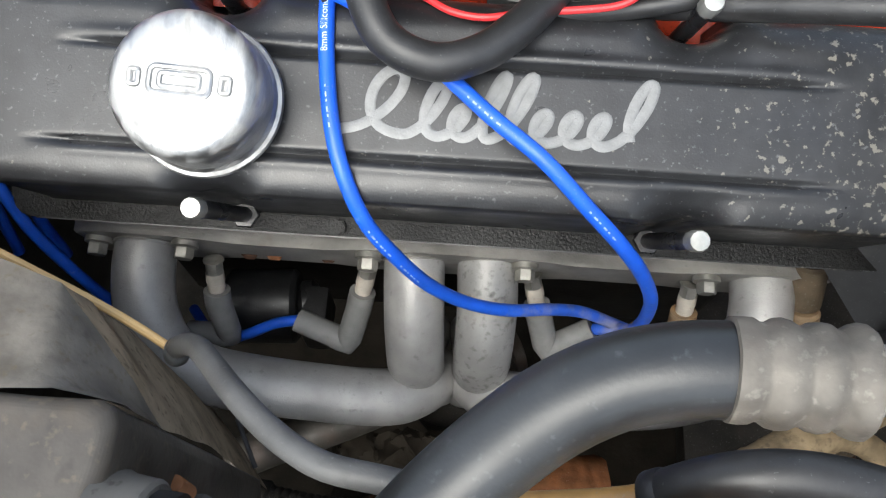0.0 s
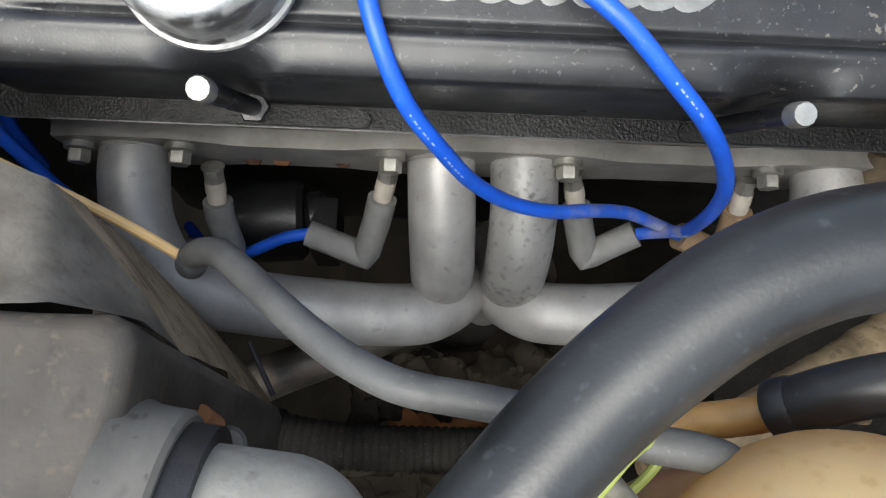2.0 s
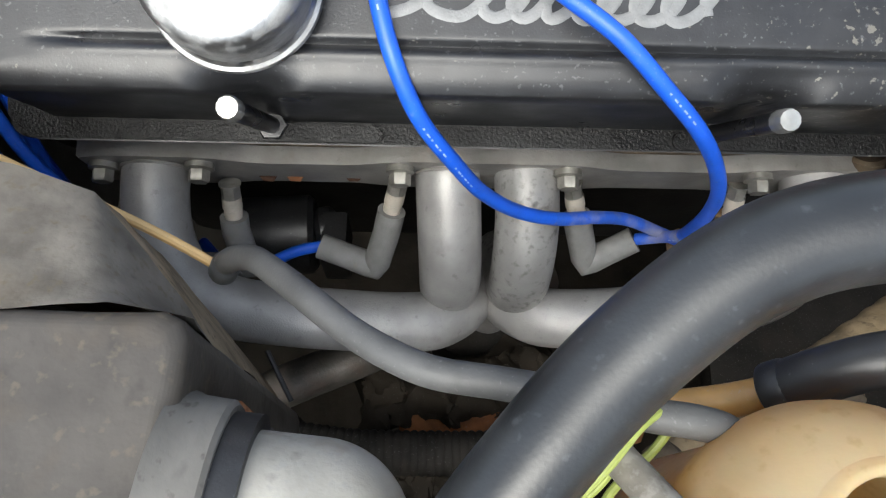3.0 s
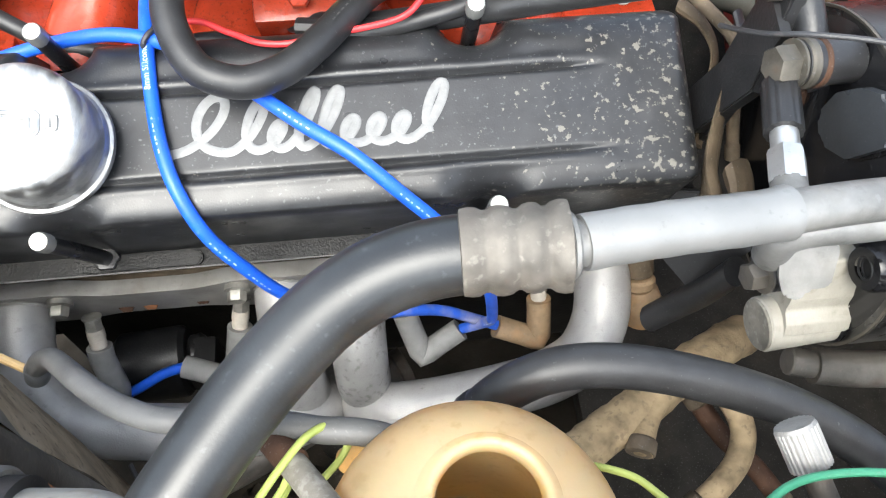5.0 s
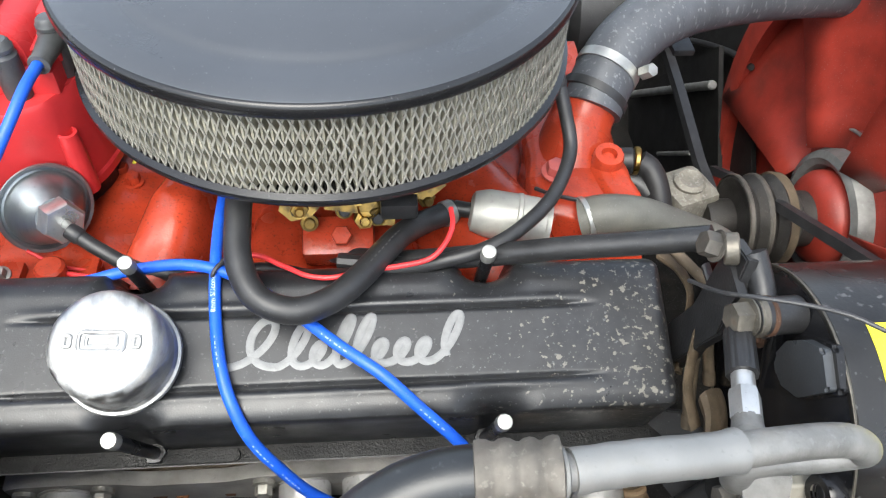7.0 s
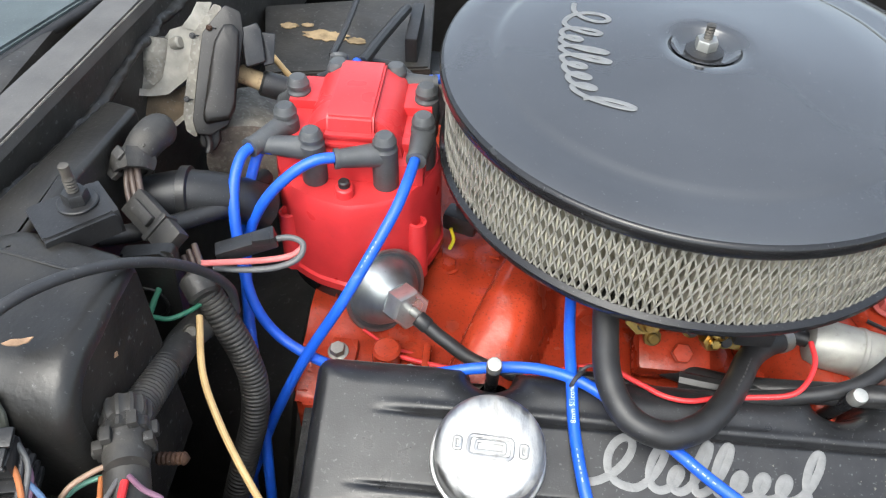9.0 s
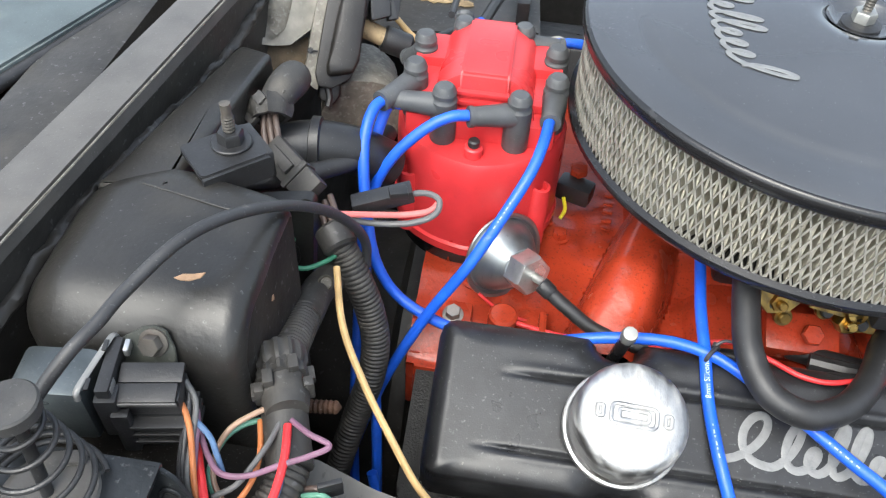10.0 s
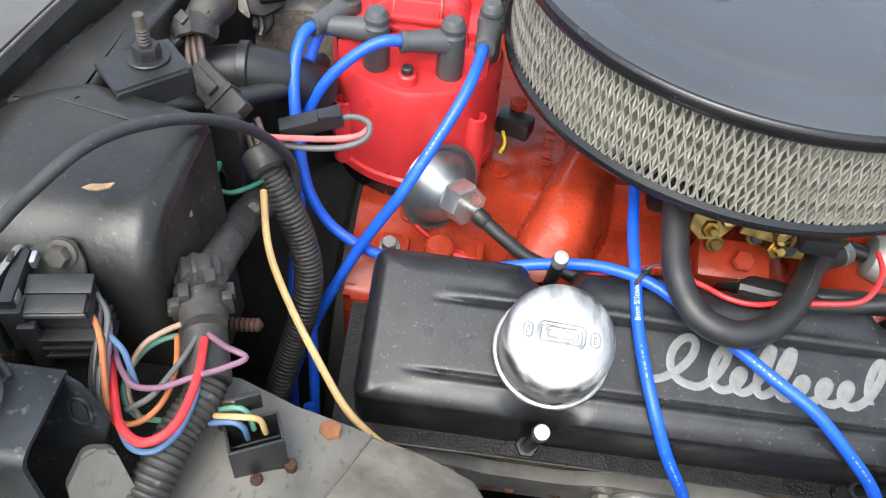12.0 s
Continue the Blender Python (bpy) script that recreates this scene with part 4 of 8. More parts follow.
part("end_clamp", revolve([(0.0088, -0.004), (0.0098, -0.0036), (0.0098, 0.0036), (0.0088, 0.004)], vh_path[-6], vh_path[-1] - vh_path[-8], 24), "tin", vh)
cuffed("vacuum_line", [(-0.172, 0.153, 0.914), (-0.150, 0.142, 0.903), (-0.125, 0.133, 0.893), (-0.082, 0.124, 0.892)] + [(-0.036, 0.123, 0.900), (0.000, 0.108, 0.908), (0.039, 0.106, 0.914), (0.077, 0.105, 0.922), (0.112, 0.110, 0.928), (0.140, 0.125, 0.932), (0.168, 0.155, 0.934), (0.186, 0.193, 0.940), (0.184, 0.217, 0.958), (0.177, 0.235, 0.980)], 0.0052, "rubber", "long dull black vacuum line along the intake", "hose", (0, 1), "rubber", 8, 14)
wire("red_wire", [(-0.192, 0.150, 0.872), (-0.157, 0.140, 0.876), (-0.123, 0.132, 0.884), (-0.090, 0.124, 0.896)] + [(-0.045, 0.120, 0.919), (-0.021, 0.108, 0.921), (-0.004, 0.097, 0.923), (0.013, 0.094, 0.924), (0.032, 0.098, 0.925), (0.054, 0.099, 0.927), (0.075, 0.099, 0.933), (0.086, 0.107, 0.937), (0.093, 0.121, 0.941), (0.093, 0.136, 0.943)], 0.0018, "w_red", "thin red wire trailing over the valve cover edge")
wire("red_wire", [(-0.215, 0.165, 0.880), (-0.195, 0.160, 0.868), (-0.170, 0.158, 0.862), (-0.150, 0.148, 0.862), (-0.14, 0.135, 0.858)], 0.0013, "w_red", "thin red wire curling on the painted intake")
# tan wire and its grey sleeve
wire("tan_wire", [(-0.302, 0.092, 0.972), (-0.290, 0.055, 0.964), (-0.272, 0.026, 0.953), (-0.251, 0.001, 0.938), (-0.231, -0.018, 0.920), (-0.210, -0.027, 0.904), (-0.186, -0.036, 0.892), (-0.160, -0.046, 0.884), (-0.138, -0.056, 0.880), (-0.117, -0.067, 0.877)], 0.0022, "tan_wire", "tan insulated wire hanging past the valve cover")
cuffed("drain_hose", [(-0.119, -0.067, 0.876), (-0.113, -0.066, 0.890), (-0.102, -0.069, 0.903), (-0.088, -0.081, 0.922), (-0.075, -0.093, 0.936), (-0.062, -0.104, 0.943), (-0.049, -0.113, 0.950), (-0.034, -0.120, 0.955), (-0.013, -0.1235, 0.957), (0.010, -0.128, 0.962), (0.0275, -0.1330, 0.965), (0.040, -0.1348, 0.9650), (0.051, -0.1370, 0.9610), (0.057, -0.1400, 0.953)], 0.0051, "sleeve_grey", "grey rubber sleeve drooping in front of the header", "hose", (0,), "grey_rubber", 8, 18)

# ---------------------------------------------------------------- air conditioning hose and pipe
ach = thing("ac_hose", (0.0, -0.13, 0.98), "thick black air conditioning hose crossing over the header", "hose")
part("hose", tube([(0.086, -0.0925, 1.0165), (0.070, -0.0935, 1.0155), (0.053, -0.097, 1.0125), (0.036, -0.105, 1.008), (0.020, -0.117, 1.002), (0.005, -0.131, 0.996), (-0.009, -0.147, 0.991), (-0.022, -0.163, 0.985), (-0.033, -0.180, 0.975), (-0.043, -0.20, 0.955), (-0.05, -0.22, 0.92), (-0.05, -0.23, 0.86)], 0.0138, 8, 28), "ac_rubber", ach)
fa, fb = V(0.0815, -0.0925, 1.0168), V(0.1185, -0.0945, 1.0195)
part("ferrule", revolve([(0.0135, 0), (0.0148, 0.0004), (0.0151, 0.0030), (0.0149, 0.0056), (0.0138, 0.0078), (0.0138, 0.0092), (0.0150, 0.0112), (0.0154, 0.0138), (0.0150, 0.0164), (0.0139, 0.0184), (0.0139, 0.0198), (0.0150, 0.0216), (0.0154, 0.0240), (0.0150, 0.0262), (0.0138, 0.0280), (0.0138, 0.0294), (0.0152, 0.0314), (0.0159, 0.0340), (0.0158, 0.0362), (0.0120, 0.0370), (0.0095, 0.0374)], fa, fb - fa, 64, None, None, lambda k, h: 1 + 0.014 * math.cos(8 * 2 * math.pi * k / 64 + 300 * h)), "ferrule_crimp", ach, "ribbed crimped metal ferrule")
pipe = [(0.1165, -0.0945, 1.0195), (0.140, -0.0915, 1.018), (0.163, -0.0885, 1.015), (0.187, -0.0855, 1.011), (0.210, -0.0820, 1.008), (0.232, -0.0785, 1.004), (0.252, -0.0755, 0.999), (0.266, -0.0740, 0.993), (0.2755, -0.0736, 0.9840), (0.2745, -0.0715, 0.9770), (0.264, -0.0700, 0.9715), (0.250, -0.0695, 0.9695), (0.237, -0.0690, 0.9685), (0.228, -0.0680, 0.9640), (0.226, -0.0665, 0.9540), (0.229, -0.0650, 0.9380)]
part("pipe", tube(pipe, 0.0083, 8, 28), "alu", ach, "oxidised aluminium pipe with a return bend")
part("collar", cyl((0.1165, -0.0945, 1.0195), (0.1195, -0.0944, 1.0194), 0.0118, 28, 0.0008), "alu", ach)
part("heat_sleeve", sweep(bmesh.new(), crom(pipe[0:5], 8)[2:30], lambda i, n: 0.0098 + 0.0001 * math.sin(i * 1.3) + (0.0006 if i >= n - 2 else 0), 24), "alu_clean", ach, "smooth silver foil sleeve")
part("foil_edge", lumpy([V(p) + V(0, -0.0015, -0.0100) for p in ((0.1420, -0.0912, 1.0178), (0.163, -0.0885, 1.015), (0.187, -0.0855, 1.011), (0.2080, -0.0823, 1.008))], 0.0024, 0.0011, 160, 12), "alu", ach, "ragged torn edge of the foil")
# service port
svc = thing("service_port", (0.2365, -0.078, 0.99), "service port fitting with a ribbed black cap", "service port")
P0, P1 = V(0.2265, -0.075, 0.9630), V(0.2480, 0.012, 0.9620)
pd = (P1 - P0).normalized()
part("nut", hexbolt(P0 + pd * 0.032, pd, 0.0088, 0.018), "bright_alu", svc)
part("stem", cyl(P0 + pd * 0.026, P0 + pd * 0.066, 0.0064, 24), "bright_alu", svc)
part("saddle", revolve([(0.0150, 0.012), (0.0125, 0.020), (0.0085, 0.027), (0.0078, 0.033)], P0, pd, 28), "alu", svc, "flared brazed saddle")
part("cap", revolve([(0.0066, 0.060), (0.0090, 0.0605), (0.0088, 0.0885), (0.0080, 0.0905), (0, 0.0908)], P0, pd, 48, None, None, lambda k, h: 0.95 if (k // 2) % 2 else 1.0), "plastic", svc, "ribbed black plastic cap")

# lower hose
lh = thing("heater_hose", (0.2, -0.11, 0.88), "black rubber hose arching over the reservoir", "hose")
low_pts = [(0.087, -0.1190, 0.914), (0.099, -0.1150, 0.930), (0.112, -0.1122, 0.9397), (0.127, -0.1112, 0.9444), (0.145, -0.1122, 0.9444), (0.165, -0.1153, 0.9414), (0.185, -0.120, 0.937), (0.205, -0.126, 0.932), (0.226, -0.1345, 0.926), (0.248, -0.148, 0.920), (0.270, -0.168, 0.912), (0.288, -0.19, 0.905), (0.30, -0.22, 0.89)]
part("hose", tube(low_pts, 0.0094, 8, 22), "rubber", lh)
part("end_cuff", revolve([(0.0085, -0.0010), (0.0101, 0.0), (0.0104, 0.0012), (0.0102, 0.0070), (0.0094, 0.0085)], low_pts[0], V(low_pts[1]) - V(low_pts[0]), 28), "rubber", lh)
part("amber_tube", tube([(0.093, -0.1165, 0.922), (0.085, -0.1195, 0.9115), (0.072, -0.1215, 0.904), (0.057, -0.1230, 0.900), (0.042, -0.124, 0.893), (0.030, -0.124, 0.880)], 0.0064, 6, 20), "amber", lh, "translucent amber tube")

# ---------------------------------------------------------------- air cleaner
AX, AY = 0.010, 0.277
ac = thing("air_cleaner", (AX, AY, 0.985), "round black air cleaner with a pale pleated filter", "air cleaner")
C0 = (AX, AY, 0)
part("base_pan", revolve([(0.0, 0.978), (0.085, 0.978), (0.10, 0.984), (0.166, 0.985), (0.1765, 0.9835), (0.1785, 0.9865), (0.1785, 0.9905), (0.1745, 0.9925), (0.172, 0.990), (0.0, 0.990)], C0, (0, 0, 1), 128), "lid_rim", ac)
part("lid", revolve([(0.160, 1.0590), (0.172, 1.0595), (0.1768, 1.0610), (0.1772, 1.0620), (0.1760, 1.0628), (0.160, 1.0640), (0.1470, 1.0640), (0.1440, 1.0643), (0.1415, 1.0652), (0.1390, 1.0664), (0.1360, 1.0671), (0.110, 1.0694), (0.080, 1.0720), (0.055, 1.0744), (0.036, 1.0762), (0.0275, 1.0764), (0.0245, 1.0748), (0.0225, 1.0712), (0.019, 1.0700), (0.0, 1.0698)], C0, (0, 0, 1), 160), "lid", ac, "broad black lid", smooth=50)
bm = bmesh.new()
rings = []
for z in (0.9905, 1.053):
    rings.append([bm.verts.new((AX + (0.1722 if k % 4 in (1, 2) else 0.1610) * math.cos(math.pi * k / 380), AY + (0.1722 if k % 4 in (1, 2) else 0.1610) * math.sin(math.pi * k / 380), z)) for k in range(760)])
for k in range(760):
    bm.faces.new((rings[0][k], rings[0][(k + 1) % 760], rings[1][(k + 1) % 760], rings[1][k]))
part("pleated_paper", bm, "paper", ac, "cream pleated filter paper", smooth=20)
bm = bmesh.new()
part("lid_rim", revolve([(0.0, 1.052), (0.168, 1.052), (0.1765, 1.0518), (0.1788, 1.0526), (0.1796, 1.0545), (0.1796, 1.0590), (0.1788, 1.0612), (0.1770, 1.0624), (0.1762, 1.0622), (0.165, 1.0600)], C0, (0, 0, 1), 160), "lid_rim", ac, "rolled glossy black edge", smooth=50)
NS, RS = 190, 0.1735
for fam in (1, -1):
    for s in range(NS):
        prev = None
        for k in range(17):
            z = 0.9905 + 0.0625 * k / 16
            saw = (k % 4) / 2.0 if k % 4 <= 2 else (4 - k % 4) / 2.0
            a = 2 * math.pi * (s + fam * 0.5 * saw) / NS
            da = 0.00062 / RS
            rr = RS + (0.0006 if fam > 0 else -0.0002)
            cur = [bm.verts.new((AX + q * math.cos(a + e), AY + q * math.sin(a + e), z)) for q, e in ((rr + 0.0006, -da), (rr + 0.0006, da), (rr - 0.0005, da), (rr - 0.0005, -da))]
            if prev:
                for j in range(4):
                    bm.faces.new((prev[j], prev[(j + 1) % 4], cur[(j + 1) % 4], cur[j]))
            prev = cur
tagged(part("screen", bm, "screen", ac, "diamond wire screen round the filter"), kind="stuff")


def on_lid(x, y, n):
    """Along the radius of the lid, for the ornament that faces the side."""
    across = AY + 0.066 - (x + 0.07) * 0.95
    along = -0.0915 + y + 3.0 * (across - 0.272) ** 2
    return V(along, across, 1.0798 - 0.0891 * math.hypot(along - AX, across - AY))


part("ornament", ribbon(-0.060, 0.004, 0.74, 0.93, on_lid, 0.0020, 0.0), "script", ac, "pale cursive ornament on the lid")
part("centre_dish", revolve([(0.0, 1.0704), (0.015, 1.0706), (0.0188, 1.0716), (0.0212, 1.0736), (0.0232, 1.0752)], C0, (0, 0, 1), 48), "lid", ac)
wn = thing("wing_nut", (AX, AY, 1.062), "threaded stud and nut in the middle of the lid", "nut")
part("washer", revolve([(0, 0), (0.013, 0), (0.013, 0.002), (0.007, 0.004), (0, 0.004)], (AX, AY, 1.0702), (0, 0, 1), 24), "bracket", wn)
part("nut", hexbolt((AX, AY, 1.0742), (0, 0, 1), 0.0078, 0.007), "tin", wn)
part("thread", revolve([(0.0032 if k % 2 else 0.0027, 0.001 * k) for k in range(18)] + [(0, 0.0175)], (AX, AY, 1.0742), (0, 0, 1), 14), "ferrule", wn)

# ---------------------------------------------------------------- distributor
DX, DY = -0.230, 0.264
dist = thing("distributor", (DX, DY, 0.85), "large red-capped distributor at the back of the engine", "distributor")
part("housing", revolve([(0.024, 0.80), (0.024, 0.845), (0.050, 0.855), (0.062, 0.868), (0.063, 0.884), (0.060, 0.887), (0, 0.887)], (DX, DY, 0), (0, 0, 1), 48), "comp_black", dist, "black housing under the cap")


def cap_shape(k, h):
    a = 2 * math.pi * k / 96
    return 1.0 + 0.022 * max(0, math.cos(4 * a)) ** 6 + 0.016 * max(0, math.cos(4 * (a + math.pi / 4))) ** 8


dcap = part("cap", revolve([(0.0645, 0.884), (0.0660, 0.885), (0.0660, 0.892), (0.0640, 0.894), (0.0634, 0.950), (0.0626, 0.9690), (0.0605, 0.9725), (0.0, 0.9735)], (DX, DY, 0), (0, 0, 1), 96, None, None, cap_shape), "red_cap", dist, "glossy red cap")
for sx in (-0.049, 0.050):
    bm = bmesh.new()
    revolve([(0.0085, 0.888), (0.0080, 0.93), (0.0072, 0.944), (0.0052, 0.9445), (0.0050, 0.938), (0, 0.938)], (DX + sx, DY - 0.042, 0), (0, 0, 1), 24, bm)
    part("screw_tower", bm, "red_cap", dcap)
part("coil_cover", box((DX, DY + 0.010, 0.981), (0.108, 0.090, 0.020), 0.0035), "red_cap", dist, "square red coil tray")
for sx in (-1, 1):
    part("coil_step", box((DX + 0.042 * sx, DY + 0.034, 0.996), (0.026, 0.034, 0.018), 0.002), "red_cap", dist)
    part("coil_step", box((DX + 0.044 * sx, DY + 0.002, 0.9925), (0.024, 0.040, 0.010), 0.002), "red_cap", dist)
bm = bmesh.new()
arch = [(-0.0395, 0.985)] + [(0.0365 * math.cos(radians(a)), 0.9890 + 0.0310 * math.sin(radians(a)) ** 0.75) for a in range(176, 0, -8)] + [(0.0395, 0.985)]
prism(arch, 0.066, Matrix(((1, 0, 0, DX), (0, 0, 1, DY - 0.018), (0, 1, 0, 0), (0, 0, 0, 1))), 0.0, bm)
for v in bm.verts:
    if v.co.y < DY:
        v.co.y -= (1.0210 - v.co.z) * 0.30
    else:
        v.co.y += (1.0210 - v.co.z) * 0.15
part("coil_shoulder", bm, "red_cap", dist, smooth=50)
bm = bmesh.new()
prism([(-0.030, 0.988), (0.054, 0.988), (0.0505, 1.0215), (0.044, 1.0240), (-0.018, 1.0240), (-0.0235, 1.0215), (-0.0275, 1.006)], 0.034, Matrix(((0, 0, 1, DX - 0.017), (1, 0, 0, DY), (0, 1, 0, 0), (0, 0, 0, 1))), 0.0, bm)
bmesh.ops.bevel(bm, geom=bm.edges[:], offset=0.0016, segments=2, affect="EDGES")
ridge = part("coil_ridge", bm, "red_cap", dist)
for k in range(3):
    part("vent_rib", box((DX, DY - 0.0300 + 0.0014 * k, 0.9955 + 0.0068 * k), (0.0365, 0.0060, 0.0034), 0.0009), "red_cap", ridge)
part("cap_screw", cyl((DX - 0.002, DY - 0.050, 0.980), (DX - 0.002, DY - 0.050, 0.986), 0.0042, 16, 0.001), "bracket", dist)
part("screw_seat", cyl((DX - 0.002, DY - 0.050, 0.960), (DX - 0.002, DY - 0.050, 0.9805), 0.0068, 18, 0.001), "red_cap", dist)
POSTS = [radians(a) for a in (24, 65, 115, 156, 200, 241, 299, 340)]
aims = {5: V(-1.0, 0.13, -0.08), 6: V(-0.92, -0.36, 0.08), 4: V(-0.52, -0.85, 0.02), 7: V(-0.06, -1.0, -0.02), 0: V(0.1, 0.35, -0.6), 1: V(1.0, 0.15, -0.05), 2: V(-0.1, 0.7, 0.4), 3: V(-0.5, 0.4, -0.5)}
reach = {5: 0.038, 6: 0.036, 4: 0.037, 7: 0.031, 0: 0.02, 1: 0.032, 2: 0.02, 3: 0.025}
for k, a in enumerate(POSTS):
    p = V(DX + 0.0540 * math.cos(a), DY + 0.0085 + 0.0500 * math.sin(a), 0.0)
    bt = thing("lead_boot", p + V(0, 0, 0.955), "dark grey rubber boot on a distributor terminal", "lead boot", "distributor boots")
    zt = 1.014
    part("tower", revolve([(0, 0.9715), (0.0086, 0.9715), (0.0095, 0.974), (0.0095, 0.990), (0.0092, zt - 0.0075), (0.0078, zt - 0.0060), (0.0074, zt - 0.0045), (0.0086, zt - 0.0036), (0.0086, zt - 0.0010), (0.0078, zt), (0.0074, zt + 0.0022), (0.0056, zt + 0.0042), (0, zt + 0.0046)], p, (0, 0, 1), 24), "grey_rubber", bt)
    d = aims[k].normalized()
    s = p + V(0, 0, 1.001)
    part("elbow", sweep(bmesh.new(), [s - d * 0.003, s + d * 0.006, s + d * (reach[k] * 0.6), s + d * reach[k]], lambda i, n: (0.0090, 0.0088, 0.0076, 0.0066)[i], 20), "grey_rubber", bt)
    part("cuff", revolve([(0.0055, -0.0030), (0.0074, -0.0030), (0.0076, -0.0022), (0.0074, 0.0004), (0.0044, 0.0006)], s + d * reach[k], d, 20), "grey_rubber", bt)
# vacuum advance can
va = V(0.62, -0.72, 0.30).normalized()
vo = V(-0.1985, 0.1865, 0.9005)
vac = thing("vacuum_advance", vo, "zinc plated vacuum advance can with a hex nut", "vacuum can")
part("dish", revolve([(0.0, -0.012), (0.018, -0.012), (0.028, -0.009), (0.0318, -0.0050), (0.0340, -0.0046), (0.0346, -0.0032), (0.0340, -0.0020), (0.0318, -0.0024), (0.0302, -0.0048), (0.0286, -0.0040), (0.0270, 0.0000), (0.0240, 0.0055), (0.0195, 0.0125), (0.0162, 0.0165), (0.0150, 0.0190), (0, 0.0192)], vo, va, 64), "zinc_bright", vac)
part("hex", hexbolt(vo + va * 0.0185, va, 0.0158, 0.0165), "bright_alu", vac)
part("nipple", cyl(vo + va * 0.034, vo + va * 0.046, 0.0034, 14), "tin", vac)
part("arm", box(vo - va * 0.03, (0.016, 0.05, 0.006), 0.001, basis(va)), "tin", vac)

# ---------------------------------------------------------------- intake manifold and carburettor
man = thing("intake_manifold", (0, 0.25, 0.80), "orange-red painted cast intake manifold", "intake manifold")
bm = bmesh.new()
nx, ny = 200, 110
RUNNERS = (((-0.126, 0.118), (-0.106, 0.177), (-0.082, 0.246), 0.0215, 0.062), ((-0.030, 0.120), (-0.030, 0.18), (-0.02, 0.25), 0.020, 0.024),
           ((0.045, 0.120), (0.040, 0.18), (0.03, 0.25), 0.024, 0.026), ((0.150, 0.120), (0.135, 0.185), (0.10, 0.25), 0.032, 0.042))


def man_h(x, y):
    z = 0.846 + 0.018 * min(1, max(0, (y - 0.122) / 0.022))
    z += 0.006 * min(1, max(0, (y - 0.17) / 0.02)) * min(1, max(0, (-0.135 - x) / 0.03))
    for p0, p1, p2, r, h in RUNNERS:
        best, where = 9.0, 0.0
        for (x0, y0), (x1, y1), s0 in ((p0, p1, 0.0), (p1, p2, 0.5)):
            dx, dy = x1 - x0, y1 - y0
            t = max(0, min(1, ((x - x0) * dx + (y - y0) * dy) / (dx * dx + dy * dy)))
            e = math.hypot(x - x0 - t * dx, y - y0 - t * dy) / r
            if e < best:
                best, where = e, s0 + 0.5 * t
        if best < 1.5:
            k = max(0.0, 1 - (best / 1.45) ** 3.2)
            z = max(z, 0.846 + 0.012 + (h * (0.50 + 0.50 * min(1, where * 1.9))) * k ** 0.8)
    e = max(abs(x - 0.015) / 0.10, abs(y - 0.30) / 0.085)
    if e < 1.15:
        z = max(z, 0.868 + 0.034 * min(1, (1.15 - e) / 0.12))
    return z + 0.0012 * noise.noise(V(x * 60, y * 60, 0.3))


grid = [[bm.verts.new((-0.262 + 0.51 * i / nx, 0.118 + 0.33 * j / ny, man_h(-0.262 + 0.51 * i / nx, 0.118 + 0.33 * j / ny))) for j in range(ny + 1)] for i in range(nx + 1)]
for i in range(nx):
    for j in range(ny):
        bm.faces.new((grid[i][j], grid[i + 1][j], grid[i + 1][j + 1], grid[i][j + 1]))
part("casting", bm, "engine_red", man, smooth=50)
part("end_wall", box((-0.258, 0.28, 0.815), (0.012, 0.31, 0.07), 0.003), "engine_red", man)
part("side_wall", box((-0.007, 0.122, 0.815), (0.50, 0.012, 0.06), 0.003), "engine_red", man)
part("boss", box((0.014, 0.158, 0.888), (0.052, 0.030, 0.034), 0.004, Matrix.Rotation(radians(25), 3, "X")), "engine_red", man)
part("boss_bolt", hexbolt((0.017, 0.145, 0.908), (0, -0.5, 0.85), 0.0075, 0.005), "engine_red", man)
part("boss", cyl((-0.195, 0.148, 0.86), (-0.195, 0.148, 0.882), 0.011, 20, 0.002), "engine_red", man)
part("rib", box((-0.165, 0.145, 0.868), (0.006, 0.030, 0.018), 0.002), "engine_red", man)
part("rib", box((-0.228, 0.150, 0.866), (0.020, 0.024, 0.012), 0.002), "engine_red", man)
for x, y, z in ((-0.232, 0.148, 0.872), (-0.128, 0.135, 0.868), (-0.176, 0.137, 0.866), (0.020, 0.172, 0.881), (0.06, 0.14, 0.873)):
    ib = thing("intake_bolt", (x, y, z), "small hex bolt in the painted intake", "bolt", "intake bolts")
    part("head", hexbolt((x, y, z), (0, -0.2, 1), 0.006, 0.006, 0.008), "engine_red" if x > 0 else "bolt", ib)
for k in range(5):
    part("cast_print", box((-0.118 + 0.0008 * k, 0.262 + 0.0105 * k, 0.8712), (0.0085, 0.0042 + 0.0015 * (k % 2), 0.0022), 0.0006, Matrix.Rotation(radians(-12), 3, "Z")), "engine_red", man)
part("runner_boss", cyl((-0.091, 0.236, 0.905), (-0.091, 0.236, 0.9240), 0.0085, 18, 0.002), "engine_red", man)
part("stud_rust", hexbolt((-0.0905, 0.236, 0.9240), (0, 0, 1), 0.0052, 0.004), "rust", man)
